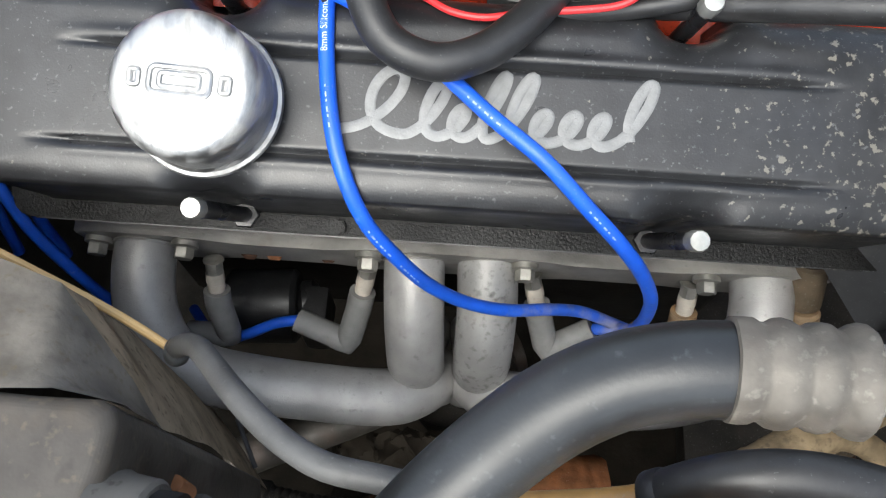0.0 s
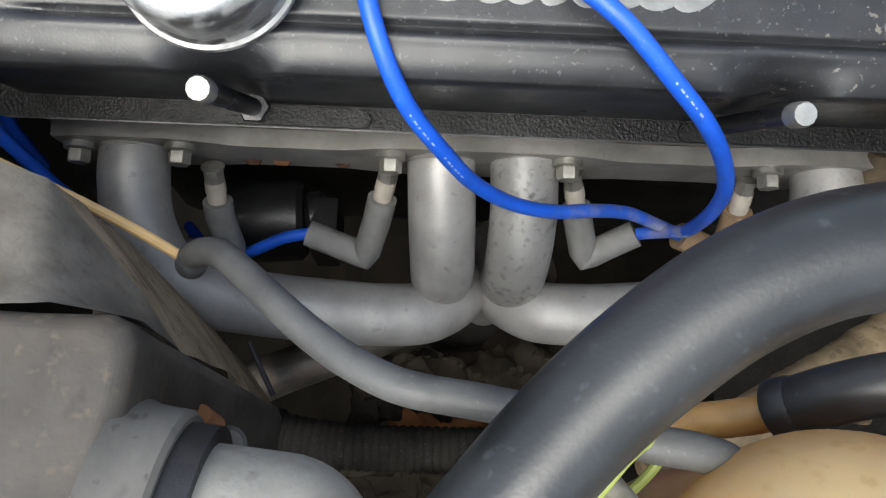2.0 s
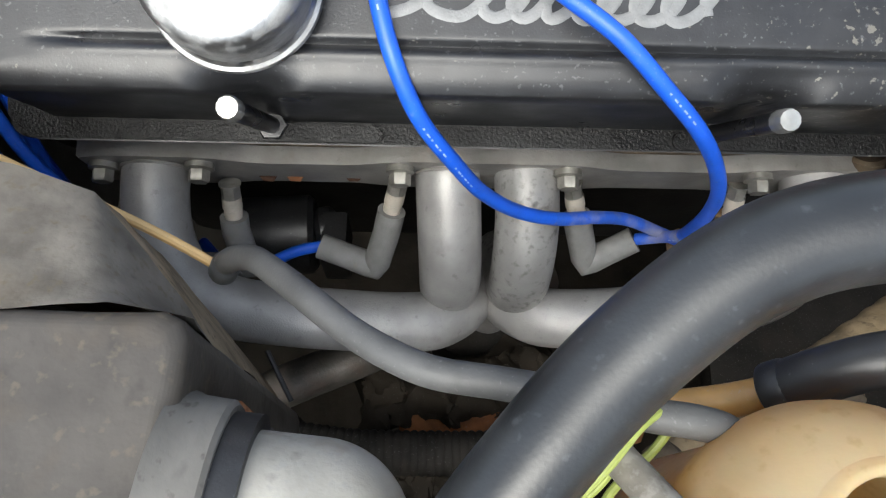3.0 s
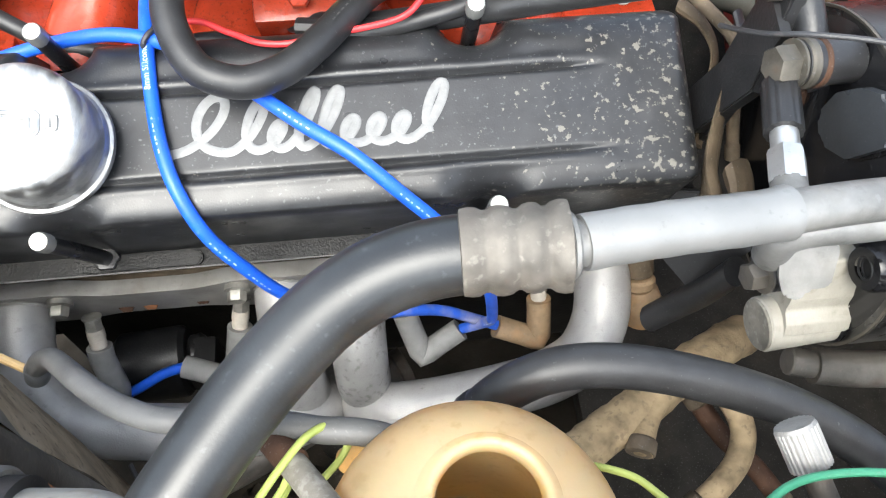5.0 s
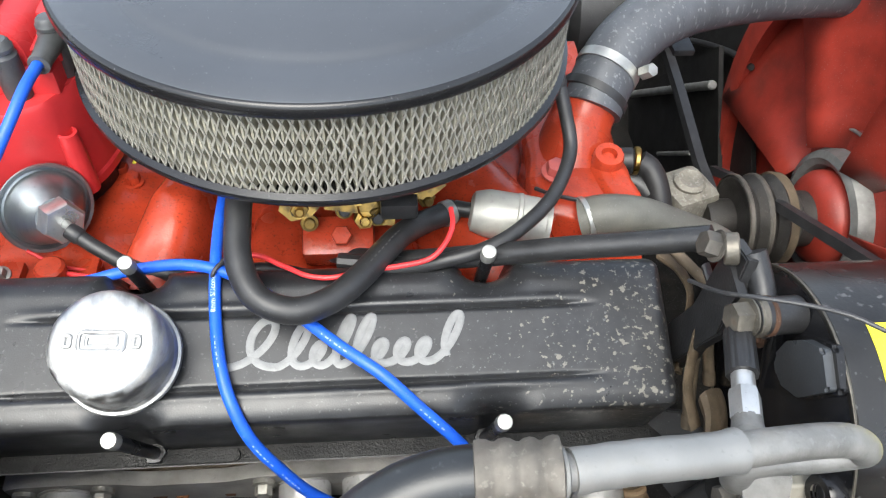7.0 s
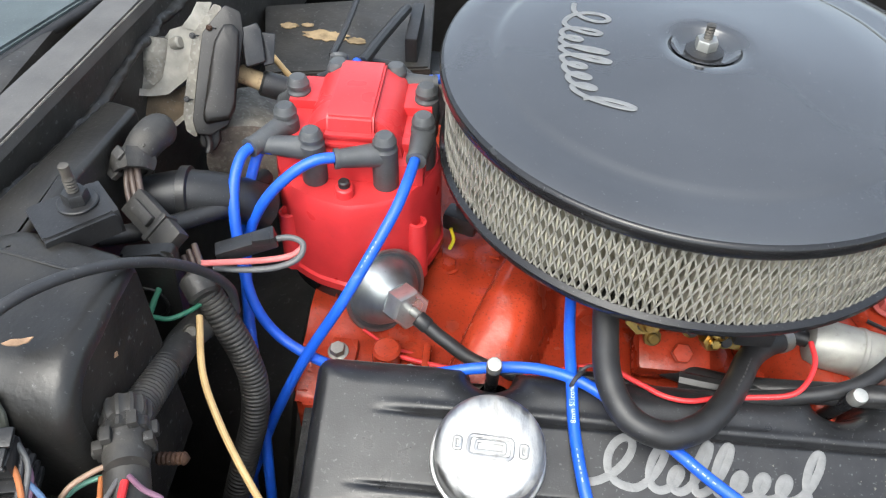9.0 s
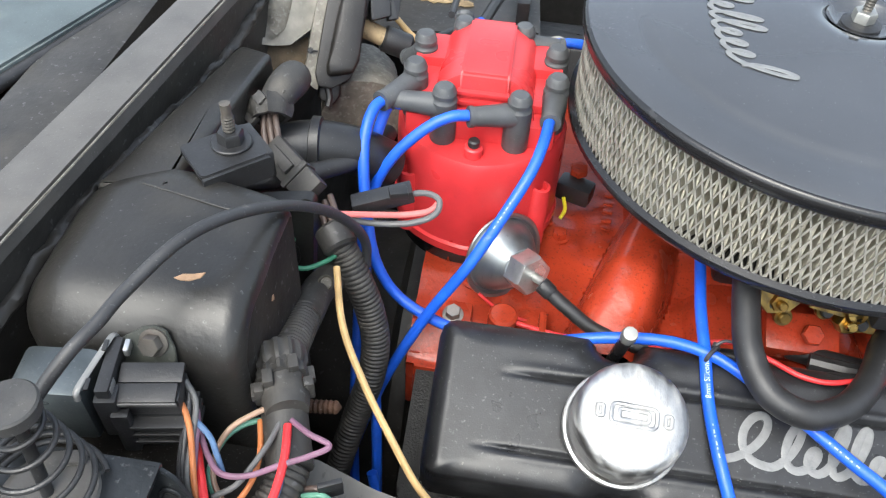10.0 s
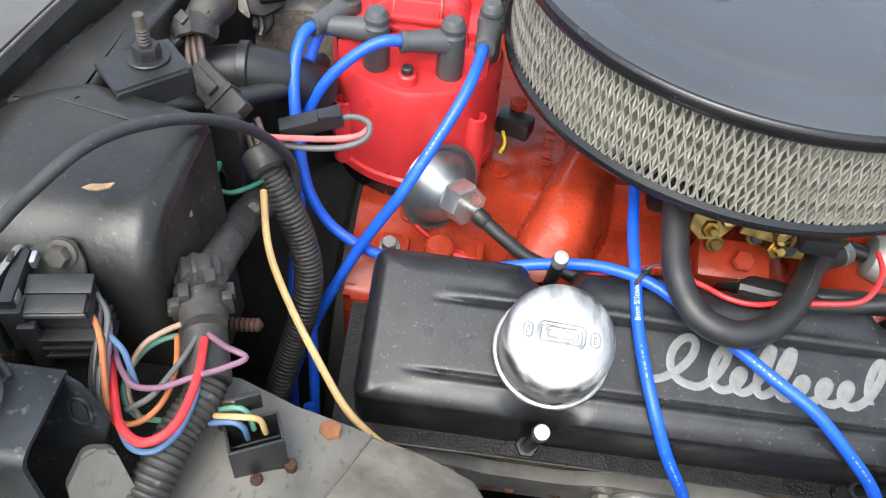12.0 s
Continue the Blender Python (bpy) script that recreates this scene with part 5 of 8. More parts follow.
# water outlet and thermostat housing
wo = thing("water_outlet", (0.21, 0.24, 0.86), "red painted water outlet casting at the front", "water outlet")
part("neck", tube([(0.205, 0.245, 0.868), (0.210, 0.262, 0.890), (0.217, 0.277, 0.905), (0.226, 0.290, 0.918)], lambda i, n: 0.0350 - 0.0085 * min(1.0, i / (n * 0.6)), 6, 32), "engine_red", wo)
bm = box((0.203, 0.238, 0.868), (0.080, 0.135, 0.052), 0.016, Matrix.Rotation(radians(-6), 3, "Z"), None, 4)
bmesh.ops.subdivide_edges(bm, edges=bm.edges[:], cuts=3, use_grid_fill=True)
for v in bm.verts:
    v.co += noise.noise_vector(v.co * 38) * 0.0045 + noise.noise_vector(v.co * 110) * 0.0012
part("casting", bm, "engine_red", wo, "lumpy red painted casting", smooth=60)
bm = box((0.232, 0.215, 0.880), (0.034, 0.075, 0.034), 0.012, Matrix.Rotation(radians(8), 3, "Z"), None, 4)
bmesh.ops.subdivide_edges(bm, edges=bm.edges[:], cuts=2, use_grid_fill=True)
for v in bm.verts:
    v.co += noise.noise_vector(v.co * 45 + V(3, 1, 2)) * 0.004
part("shoulder", bm, "engine_red", wo, smooth=60)
part("boss", revolve([(0.0128, 0), (0.0125, 0.020), (0.0115, 0.0225), (0.0065, 0.0225), (0.0055, 0.0175), (0, 0.0175)], (0.2290, 0.2290, 0.8860), (0, -0.15, 1), 28), "engine_red", wo, "hollow threaded boss")
part("bolt", hexbolt((0.185, 0.216, 0.8985), (0, -0.1, 1), 0.0085, 0.008, 0.0115), "cap_pink", wo, "faded red hex bolt")
part("gasket_edge", tube([(0.166, 0.200, 0.897), (0.178, 0.192, 0.898), (0.194, 0.186, 0.898), (0.210, 0.184, 0.896)], 0.0016, 5, 8), "rubber", wo)
rh = thing("radiator_hose", (0.25, 0.31, 0.90), "dusty grey upper radiator hose with a band clamp", "hose")
part("hose", tube([(0.222, 0.275, 0.913), (0.232, 0.292, 0.927), (0.252, 0.318, 0.945), (0.290, 0.345, 0.958), (0.35, 0.37, 0.96), (0.45, 0.40, 0.95), (0.6, 0.43, 0.93), (0.76, 0.45, 0.92)], 0.0265, 8, 28), "rad_hose", rh)
cl = V(0.238, 0.301, 0.934)
cd = V(0.020, 0.026, 0.016).normalized()
part("band", revolve([(0.0268, -0.004), (0.0292, -0.0036), (0.0292, 0.0036), (0.0268, 0.004)], (0.2265, 0.2855, 0.9190), (0.020, 0.026, 0.020), 40), "rubber", rh, "black rubber band")
cband = part("clamp_band", revolve([(0.0268, -0.0045), (0.0276, -0.0042), (0.0276, 0.0042), (0.0268, 0.0045)], cl, cd, 40), "tin", rh, "bright worm-drive clamp")
part("clamp_screw", hexbolt(cl + V(0.024, -0.018, 0.010), (0.4, -0.6, 0.7), 0.006, 0.012), "tin", cband)
# carburettor below the cleaner
cb = thing("carburettor", (0.01, 0.25, 0.90), "carburettor with brass fittings under the air cleaner", "carburettor")
part("body", box((0.015, 0.265, 0.935), (0.13, 0.17, 0.055), 0.008), "bracket", cb)
part("throat", revolve([(0.062, 0.955), (0.062, 0.982)], (AX, AY, 0), (0, 0, 1), 40), "bracket", cb)
for x, y, z, ax, r, m in ((-0.012, 0.158, 0.926, (0.1, -0.8, 0.4), 0.0065, "brass"), (0.033, 0.150, 0.922, (0.1, -0.8, 0.5), 0.0075, "brass"), (0.076, 0.165, 0.928, (0.2, -0.8, 0.3), 0.007, "yellow_zinc"), (0.012, 0.168, 0.932, (-0.3, -0.8, 0.3), 0.006, "bolt")):
    d = V(ax).normalized()
    o = V(x, y, z)
    part("fitting", cyl(o + -d * 0.03, o, r * 0.62, 16), m, cb)
    part("fitting_nut", hexbolt(o, d, r, 0.009), m, cb)
    part("fitting_tip", cyl(o + d * 0.009, o + d * 0.015, r * 0.5, 16, 0.0008), m, cb)
LK = basis((0.05, -0.80, 0.60), (0, 0, 1)).to_4x4()
for o, poly in (((-0.010, 0.158, 0.932), [(-0.016, -0.006), (-0.008, -0.014), (0.006, -0.012), (0.016, -0.002), (0.014, 0.012), (0.002, 0.016), (-0.012, 0.010)]),
                ((0.026, 0.152, 0.936), [(-0.020, -0.004), (0.010, -0.010), (0.018, 0.0), (0.020, 0.016), (0.010, 0.022), (0.006, 0.008), (-0.016, 0.006)]),
                ((0.044, 0.153, 0.926), [(-0.008, -0.010), (0.010, -0.012), (0.014, 0.006), (0.004, 0.018), (-0.010, 0.010)]),
                ((0.074, 0.160, 0.938), [(-0.018, -0.002), (0.004, -0.008), (0.018, 0.002), (0.008, 0.012), (-0.010, 0.010)])):
    part("lever", prism(poly, 0.0026, Matrix.Translation(o) @ LK, 0.0006), "yellow_zinc", cb)
for x, y, z in ((-0.004, 0.152, 0.940), (0.030, 0.146, 0.944), (0.052, 0.149, 0.930), (0.068, 0.155, 0.945)):
    part("link_screw", hexbolt((x, y, z), (0.05, -0.8, 0.6), 0.0048, 0.006), "brass", cb)
part("spring_collar", revolve([(0.0068 if k % 2 else 0.0080, 0.0018 * k) for k in range(8)], (0.036, 0.155, 0.929), (0.1, -0.8, 0.55), 18), "brass", cb)
for px, m in (((-0.014, 0.154, 0.925), "bracket"), ((-0.005, 0.149, 0.918), "yellow_zinc"), ((0.020, 0.151, 0.928), "bracket"), ((0.043, 0.146, 0.925), "bracket"), ((0.035, 0.156, 0.930), "brass")):
    o, d = V(px), V(0.1, -0.8, 0.45).normalized()
    part("link_pin", cyl(o - d * 0.012, o + d * 0.004, 0.0042, 14, 0.0008), m, cb)
    part("link_collar", revolve([(0.0030, 0.002), (0.0062, 0.002), (0.0066, 0.004), (0.0062, 0.006), (0.0030, 0.006)], o - d * 0.006, d, 20), "yellow_zinc", cb)
part("choke_housing", box((0.058, 0.144, 0.938), (0.026, 0.014, 0.014), 0.003), "bracket", cb)
part("link_rod", cyl((-0.02, 0.162, 0.938), (0.05, 0.156, 0.930), 0.0016, 10), "yellow_zinc", cb)
# solenoid
so = thing("solenoid", (0.14, 0.165, 0.89), "short bright solenoid cylinder beside the carburettor", "solenoid")
sa, sb = V(0.112, 0.172, 0.903), V(0.176, 0.160, 0.898)
sd = (sb - sa).normalized()
part("can", revolve([(0, 0), (0.0110, 0), (0.0150, 0.002), (0.0175, 0.010), (0.0182, 0.014), (0.0182, 0.034), (0.0190, 0.035), (0.0190, 0.0375), (0.0182, 0.0385), (0.0178, 0.056), (0.0185, 0.057), (0.0185, 0.060), (0, 0.0605)], sa, sd, 40), "pale_zinc", so)
part("terminal", cyl(sa - sd * 0.012, sa + sd * 0.002, 0.006, 14), "bracket", so)
wire("black_tube", [(0.015, 0.128, 0.900), (0.04, 0.122, 0.903), (0.072, 0.118, 0.906)], 0.0065, "rubber", "black rubber tube beside the intake", "hose")


# ---------------------------------------------------------------- front of the engine: bracket, compressor, belts, fan
cmp_ = thing("ac_compressor", (0.33, 0.0, 0.81), "large black air conditioning compressor with worn white fittings", "compressor")
CC = (0.0, 0.0, 0.895)
part("shell", revolve([(0.080, 0.288), (0.0895, 0.2872), (0.0910, 0.2890), (0.0910, 0.40), (0.088, 0.404), (0, 0.404)], CC, (1, 0, 0), 64), "comp_shell", cmp_)
part("rim_band", revolve([(0.0896, 0.2868), (0.0911, 0.2865), (0.0914, 0.2870), (0.0911, 0.2880)], CC, (1, 0, 0), 96), "bolt_dull", cmp_, "bare metal edge of the shell")
part("rear_head", revolve([(0, 0.2800), (0.030, 0.2805), (0.040, 0.2830), (0.060, 0.2835), (0.072, 0.2845), (0.080, 0.2862), (0.0888, 0.2880)], CC, (1, 0, 0), 80, None, None, lambda k, h: 1 + 0.012 * math.cos(5 * 2 * math.pi * k / 80)), "comp_black", cmp_)
HEADM = Matrix(((0, 0, -1, 0.2870), (1, 0, 0, 0), (0, 1, 0, 0), (0, 0, 0, 1)))
D_OUT = [(0.0110, 0.938, 0.006), (0.0085, 0.957, 0.010), (-0.0020, 0.973, 0.010), (-0.0165, 0.9850, 0.004), (-0.0355, 0.9735, 0.003), (-0.0215, 0.9440, 0.006), (-0.0020, 0.9300, 0.008)]
MID = V(-0.010, 0.957)
part("cast_boss", prism([(MID + (p - MID) * 1.12) for p in fillet(D_OUT, 6)], 0.0045, HEADM, 0.002), "comp_black", cmp_, "raised black cast pad")
part("boss_cap", prism(fillet(D_OUT, 6), 0.0100, HEADM, 0.0018), "boss_sky_sheen", cmp_, "rounded black cast boss, sky sheen put into its colour")
part("cast_rib", box((0.2835, 0.020, 0.925), (0.008, 0.010, 0.070), 0.003, Matrix.Rotation(radians(-25), 3, "X")), "comp_black", cmp_)
part("cast_lug", cyl((0.288, -0.040, 0.905), (0.279, -0.040, 0.905), 0.014, 24, 0.004), "comp_black", cmp_)
part("head_bolt", hexbolt((0.2815, 0.034, 0.925), (-1, 0, 0.1), 0.0055, 0.005, 0.0075), "rust", cmp_)
part("port_ring", revolve([(0.0058, 0.0), (0.0102, 0.0), (0.0118, -0.003), (0.0125, -0.012)], (0.2760, -0.0715, 0.9275), (-1, -0.12, 0.12), 28), "comp_black", cmp_)
for k in range(3):
    part("port_thread", sweep(bmesh.new(), [V(0.2770 + 0.0018 * k, -0.0713, 0.9273) + V(0, 0.0056 * math.cos(a), 0.0056 * math.sin(a)) for a in [2 * math.pi * q / 20 for q in range(21)]], 0.0006, 6, False), "bracket", cmp_)
# A solid black disc for the dark inside the port.
part("port_hole_dark", cyl((0.2850, -0.0705, 0.9265), (0.2800, -0.0708, 0.9268), 0.0060, 18), "ink", cmp_)
BLK = Matrix(((0, 0, 1, 0.2525), (-0.905, 0.42, 0, -0.0725), (0.42, 0.905, 0, 0.872), (0, 0, 0, 1)))
part("manifold_block", prism(fillet([(-0.0145, 0.002, 0.002), (-0.0140, 0.010, 0.004), (-0.0095, 0.0165, 0.004), (-0.0115, 0.0240, 0.005), (-0.0118, 0.0480, 0.002), (0.0118, 0.0480, 0.002), (0.0115, 0.0240, 0.005), (0.0095, 0.0165, 0.004), (0.0140, 0.010, 0.004), (0.0145, 0.002, 0.002)], 5), 0.034, BLK, 0.0012), "white_worn", cmp_, "worn white manifold block")
RV, RE = V((0.246, -0.073, 0.872)), V((0.285, -0.070, 0.872))
part("relief_valve", cyl(RV, RE, 0.0146, 40, 0.001), "white_worn", cmp_, "short white cylinder")
part("relief_end", cyl(RV - (RE - RV) * 0.03, RV + (RE - RV) * 0.02, 0.0138, 40, 0.0006), "cast_dusty", cmp_)
part("relief_neck", cyl(RE - (RE - RV) * 0.06, RE + (RE - RV) * 0.35, 0.0158, 36, 0.002), "comp_black", cmp_)
part("pulley", revolve([(0.0, 0.404), (0.062, 0.404), (0.064, 0.412), (0.055, 0.420), (0.064, 0.428), (0.062, 0.436), (0, 0.436)], CC, (1, 0, 0), 48), "bracket", cmp_)
part("flange_bolt", hexbolt((0.234, -0.065, 0.917), (-1, -0.15, 0.1), 0.0070, 0.008, 0.0095), "ferrule", cmp_)
part("bushing", cyl((0.236, -0.065, 0.917), (0.250, -0.064, 0.917), 0.0092, 24, 0.001), "bracket", cmp_)
part("pipe_clamp", prism(fillet([(-0.0120, 0.012, 0.003), (0.014, 0.012, 0.003), (0.0150, -0.008, 0.003), (0.006, -0.011, 0.003), (0.0045, -0.017, 0.002), (-0.0030, -0.016, 0.003), (-0.0070, -0.008, 0.004)], 5), 0.0045, frame_at((0.2375, -0.0720, 0.9430), (1, -0.05, -0.15), (-0.25, -0.75, 0.60)), 0.0010), "alu", cmp_, "cast pipe clamp plate")
def wrap(x0, x1, a0, a1, r, thick):
    """A thin sheet that follows the round shell from angle a0 to a1, in degrees from the top."""
    bm = bmesh.new()
    n = 18
    rows = []
    for k in range(n + 1):
        a = radians(a0 + (a1 - a0) * k / n)
        rows.append([bm.verts.new((x, -q * math.sin(a), CC[2] + q * math.cos(a))) for x, q in ((x0, r), (x1, r), (x1, r + thick), (x0, r + thick))])
    for p, q in zip(rows[:-1], rows[1:]):
        for k in range(4):
            bm.faces.new((p[k], p[(k + 1) % 4], q[(k + 1) % 4], q[k]))
    bm.faces.new(rows[0]), bm.faces.new(rows[-1][::-1])
    return bm


ylab = part("yellow_label", wrap(0.307, 0.385, 1.0, 58.0, 0.0909, 0.0005), "label_yellow", cmp_, "bright yellow label with unreadable print")
for k, (x, a0, a1) in enumerate(((0.3165, 12, 40), (0.3300, 6, 52), (0.3380, 6, 46), (0.3460, 6, 50), (0.3540, 6, 38))):
    part("print_bar", wrap(x, x + (0.0050 if k == 0 else 0.0028), a0, a1, 0.0913, 0.0003), "ink", ylab)
mb = thing("compressor_bolt", (0.25, 0.012, 0.973), "large hex bolt with washers through the compressor bracket", "bolt")
part("head", hexbolt((0.253, 0.017, 0.970), (-1, -0.12, 0.12), 0.0095, 0.010, 0.0118), "bolt_dull", mb)
part("washer", cyl((0.2555, 0.0172, 0.9698), (0.2605, 0.0176, 0.9693), 0.0122, 28, 0.001), "bolt_dull", mb)
part("washer", cyl((0.2625, 0.0178, 0.9690), (0.2665, 0.0181, 0.9686), 0.0120, 28, 0.001), "rust", mb)
part("bushing", cyl((0.255, 0.017, 0.970), (0.285, 0.020, 0.967), 0.0112, 28, 0.001), "bracket", mb)
brk = thing("compressor_bracket", (0.25, 0.05, 0.90), "black steel compressor bracket arms", "bracket")
part("arm", tube([(0.262, 0.052, 0.986), (0.266, 0.040, 0.975), (0.268, 0.026, 0.965), (0.272, 0.012, 0.958)], 0.008, 6, 12), "bracket", brk)
part("plate", prism([(0.0, -0.012), (0.05, -0.02), (0.10, -0.06), (0.11, -0.03), (0.055, 0.012), (0.0, 0.014)], 0.007, frame_at((0.262, 0.055, 0.985), (0.10, -0.25, -0.75), (-1, 0.1, 0.1)), 0.001), "bracket", brk)
part("lower_arm", tube([(0.238, -0.009, 0.735), (0.252, -0.009, 0.755), (0.263, -0.013, 0.785), (0.271, -0.015, 0.815)], 0.011, 6, 14, (V(0.5, -0.5, 0.7).normalized(), 0.35)), "bracket", brk)
part("side_plate", prism([(0.0, 0.0), (0.055, 0.0), (0.05, 0.05), (0.02, 0.075), (0.0, 0.07)], 0.005, frame_at((0.258, -0.002, 0.770), (0.6, 0.2, 0.55), (-0.5, -0.7, 0.5)), 0.001), "bracket", brk)
part("rear_plate", prism([(0, 0), (0.03, 0.0), (0.035, 0.09), (0.02, 0.17), (0.0, 0.17), (0.008, 0.09)], 0.006, frame_at((0.250, 0.06, 0.98), (0, 1, 0.2), (1, 0, 0)) @ Matrix.Rotation(radians(180), 4, "Z"), 0.001), "bracket", brk)
rod = thing("brace_rod", (0.15, 0.09, 0.93), "grey-black steel brace rod with a hex bolt", "rod")
part("rod", tube([(0.010, 0.150, 0.885)] + [(0.051, 0.127, 0.900), (0.118, 0.111, 0.922), (0.165, 0.096, 0.944), (0.209, 0.081, 0.964), (0.243, 0.067, 0.983)], 0.0078, 8, 16), "bracket", rod)
part("bolt", hexbolt((0.243, 0.058, 0.985), (-0.9, 0.1, 0.3), 0.0080, 0.009, 0.010), "ferrule", rod)
part("washer", cyl((0.246, 0.056, 0.985), (0.254, 0.054, 0.987), 0.0098, 24, 0.001), "bolt_dull", rod)
wire("thin_wire", [(0.231, 0.053, 0.960), (0.237, 0.028, 0.980), (0.248, 0.012, 0.995), (0.270, 0.002, 1.000), (0.291, -0.006, 1.000), (0.306, -0.017, 1.000)], 0.0013, "w_black", "thin black wire running to the compressor")
gh = thing("bypass_hose", (0.25, 0.18, 0.86), "dusty grey-green bypass hose with a spring clamp", "hose")
part("hose", tube([(0.201, 0.176, 0.885), (0.221, 0.173, 0.893), (0.249, 0.174, 0.888), (0.280, 0.173, 0.875), (0.315, 0.177, 0.855), (0.343, 0.183, 0.830)], lambda i, n: 0.0170 - 0.004 * i / n, 8, 22), "heater_hose", gh)
part("clamp", revolve([(0.0165, -0.002), (0.0185, -0.002), (0.0185, 0.002), (0.0165, 0.002)], (0.203, 0.175, 0.886), (1, 0.2, 0.15), 28), "tin", gh)
for k, dx in enumerate((0.0, 0.022)):
    fb = thing("hose_fitting", (0.19 + dx, 0.126, 0.905), "small bright hose clamp screw", "clamp", "clamp screws")
    part("screw", hexbolt((0.187 + dx, 0.128, 0.910), (0, -0.5, 0.85), 0.0052, 0.006, 0.006), "tin", fb)
pu = thing("water_pump", (0.36, 0.29, 0.74), "dusty cast water pump housing with a plug", "water pump")
part("housing", box((0.345, 0.300, 0.775), (0.05, 0.05, 0.05), 0.010, Matrix.Rotation(radians(20), 3, "Z")), "cast_dusty", pu)
part("plug", revolve([(0, 0), (0.015, 0), (0.016, 0.006), (0.012, 0.009), (0.007, 0.007), (0, 0.007)], (0.345, 0.300, 0.799), (0, -0.1, 1), 28), "cast_dusty", pu)
part("snout", cyl((0.36, 0.277, 0.77), (0.46, 0.277, 0.77), 0.022, 32), "pump_grey", pu)
part("brown_disc", revolve([(0.0, 0.4180), (0.0400, 0.4180), (0.0455, 0.4190), (0.0465, 0.4210), (0.0455, 0.4290), (0.036, 0.4320), (0, 0.4320)], (0, 0.268, 0.780), (1, 0, 0), 56), "strap_brown", pu, "rusty brown pulley face")
part("sheave_edge", revolve([(0.0440, 0.3785), (0.0452, 0.3795), (0.0452, 0.3825), (0.0440, 0.3835)], (0, 0.262, 0.786), (1, 0, 0), 56), "ferrule", pu, "bare worn sheave edge")
part("sheave_edge", revolve([(0.0440, 0.3970), (0.0452, 0.3985), (0.0452, 0.4015), (0.0440, 0.4025)], (0, 0.262, 0.786), (1, 0, 0), 56), "ferrule", pu, "bare worn sheave edge")
part("pulley", revolve([(0.0, 0.386), (0.030, 0.386), (0.041, 0.379), (0.044, 0.381), (0.044, 0.384), (0.037, 0.391), (0.044, 0.398), (0.044, 0.402), (0.037, 0.409), (0.044, 0.416), (0.041, 0.419), (0.030, 0.416), (0, 0.416)], (0, 0.262, 0.786), (1, 0, 0), 56), "pump_grey", pu)


def belt(name, pts, label, w=0.005):
    path = [V(p) for p in pts]
    bm = bmesh.new()
    rows = []
    for i, p in enumerate(path):
        t = (path[min(i + 1, len(path) - 1)] - path[max(i - 1, 0)]).normalized()
        up = V(1, 0, 0).cross(t).normalized()
        rows.append([bm.verts.new(p + V(1, 0, 0) * a + up * b) for a, b in ((-w, 0.004), (w, 0.004), (w * 0.7, -0.004), (-w * 0.7, -0.004))])
    for a, b in zip(rows[:-1], rows[1:]):
        for k in range(4):
            bm.faces.new((a[k], a[(k + 1) % 4], b[(k + 1) % 4], b[k]))
    bm.faces.new(rows[0]), bm.faces.new(rows[-1][::-1])
    return single(name, bm, "rubber", label, "belt", "drive belts")


belt("drive_belt", [(0.391, 0.617, 0.799), (0.391, 0.570, 0.790), (0.391, 0.472, 0.776), (0.391, 0.374, 0.757), (0.391, 0.327, 0.756), (0.391, 0.292, 0.746), (0.391, 0.259, 0.731)], "black rubber drive belt to the far side", 0.007)
belt("drive_belt", [(0.409, 0.376, 0.746), (0.409, 0.342, 0.768), (0.409, 0.265, 0.812), (0.409, 0.185, 0.855), (0.409, 0.104, 0.899)], "black rubber drive belt to the compressor", 0.006)
fpl = thing("fan_bracket", (0.45, 0.5, 0.80), "black folded steel bracket with bare bright edges", "bracket")
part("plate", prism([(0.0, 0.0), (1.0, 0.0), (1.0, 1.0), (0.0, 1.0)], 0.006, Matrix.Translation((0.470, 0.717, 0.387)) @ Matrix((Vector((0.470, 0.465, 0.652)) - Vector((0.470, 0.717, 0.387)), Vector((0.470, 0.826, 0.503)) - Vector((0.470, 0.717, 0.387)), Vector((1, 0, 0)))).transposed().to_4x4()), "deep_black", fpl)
part("bar", cyl((0.462, 0.790, 0.528), (0.462, 0.540, 0.735), 0.006, 14, 0.002), "alu", fpl, "bare bright bar")
part("bar", cyl((0.462, 0.628, 0.542), (0.462, 0.535, 0.626), 0.0035, 12, 0.001), "alu", fpl, "bare bright bar")
part("rim", tube([Vector(p) for p in ((0.480, 0.909, 0.536), (0.480, 0.798, 0.628), (0.480, 0.681, 0.705), (0.480, 0.564, 0.767), (0.480, 0.501, 0.789))], 0.004, 6, 12), "bracket", fpl)
part("back", prism([(0.0, 0.0), (1.0, 0.0), (1.0, 1.0), (0.0, 1.0)], 0.006, Matrix.Translation((0.490, 0.819, 0.264)) @ Matrix((Vector((0.490, 0.418, 0.677)) - Vector((0.490, 0.819, 0.264)), Vector((0.490, 1.042, 0.477)) - Vector((0.490, 0.819, 0.264)), Vector((1, 0, 0)))).transposed().to_4x4()), "deep_black", fpl)
ft = thing("heater_fitting", (0.30, 0.30, 0.84), "black hose fitting with a brass collar on the pump", "fitting")
part("stub", cyl((0.261, 0.280, 0.850), (0.274, 0.278, 0.852), 0.012, 20, 0.002), "rubber", ft)
part("collar", cyl((0.273, 0.278, 0.852), (0.278, 0.277, 0.852), 0.013, 20, 0.001), "brass", ft)
part("hose", tube([(0.279, 0.279, 0.850), (0.289, 0.273, 0.845), (0.295, 0.262, 0.835), (0.298, 0.248, 0.820)], 0.011, 6, 16), "rubber", ft)
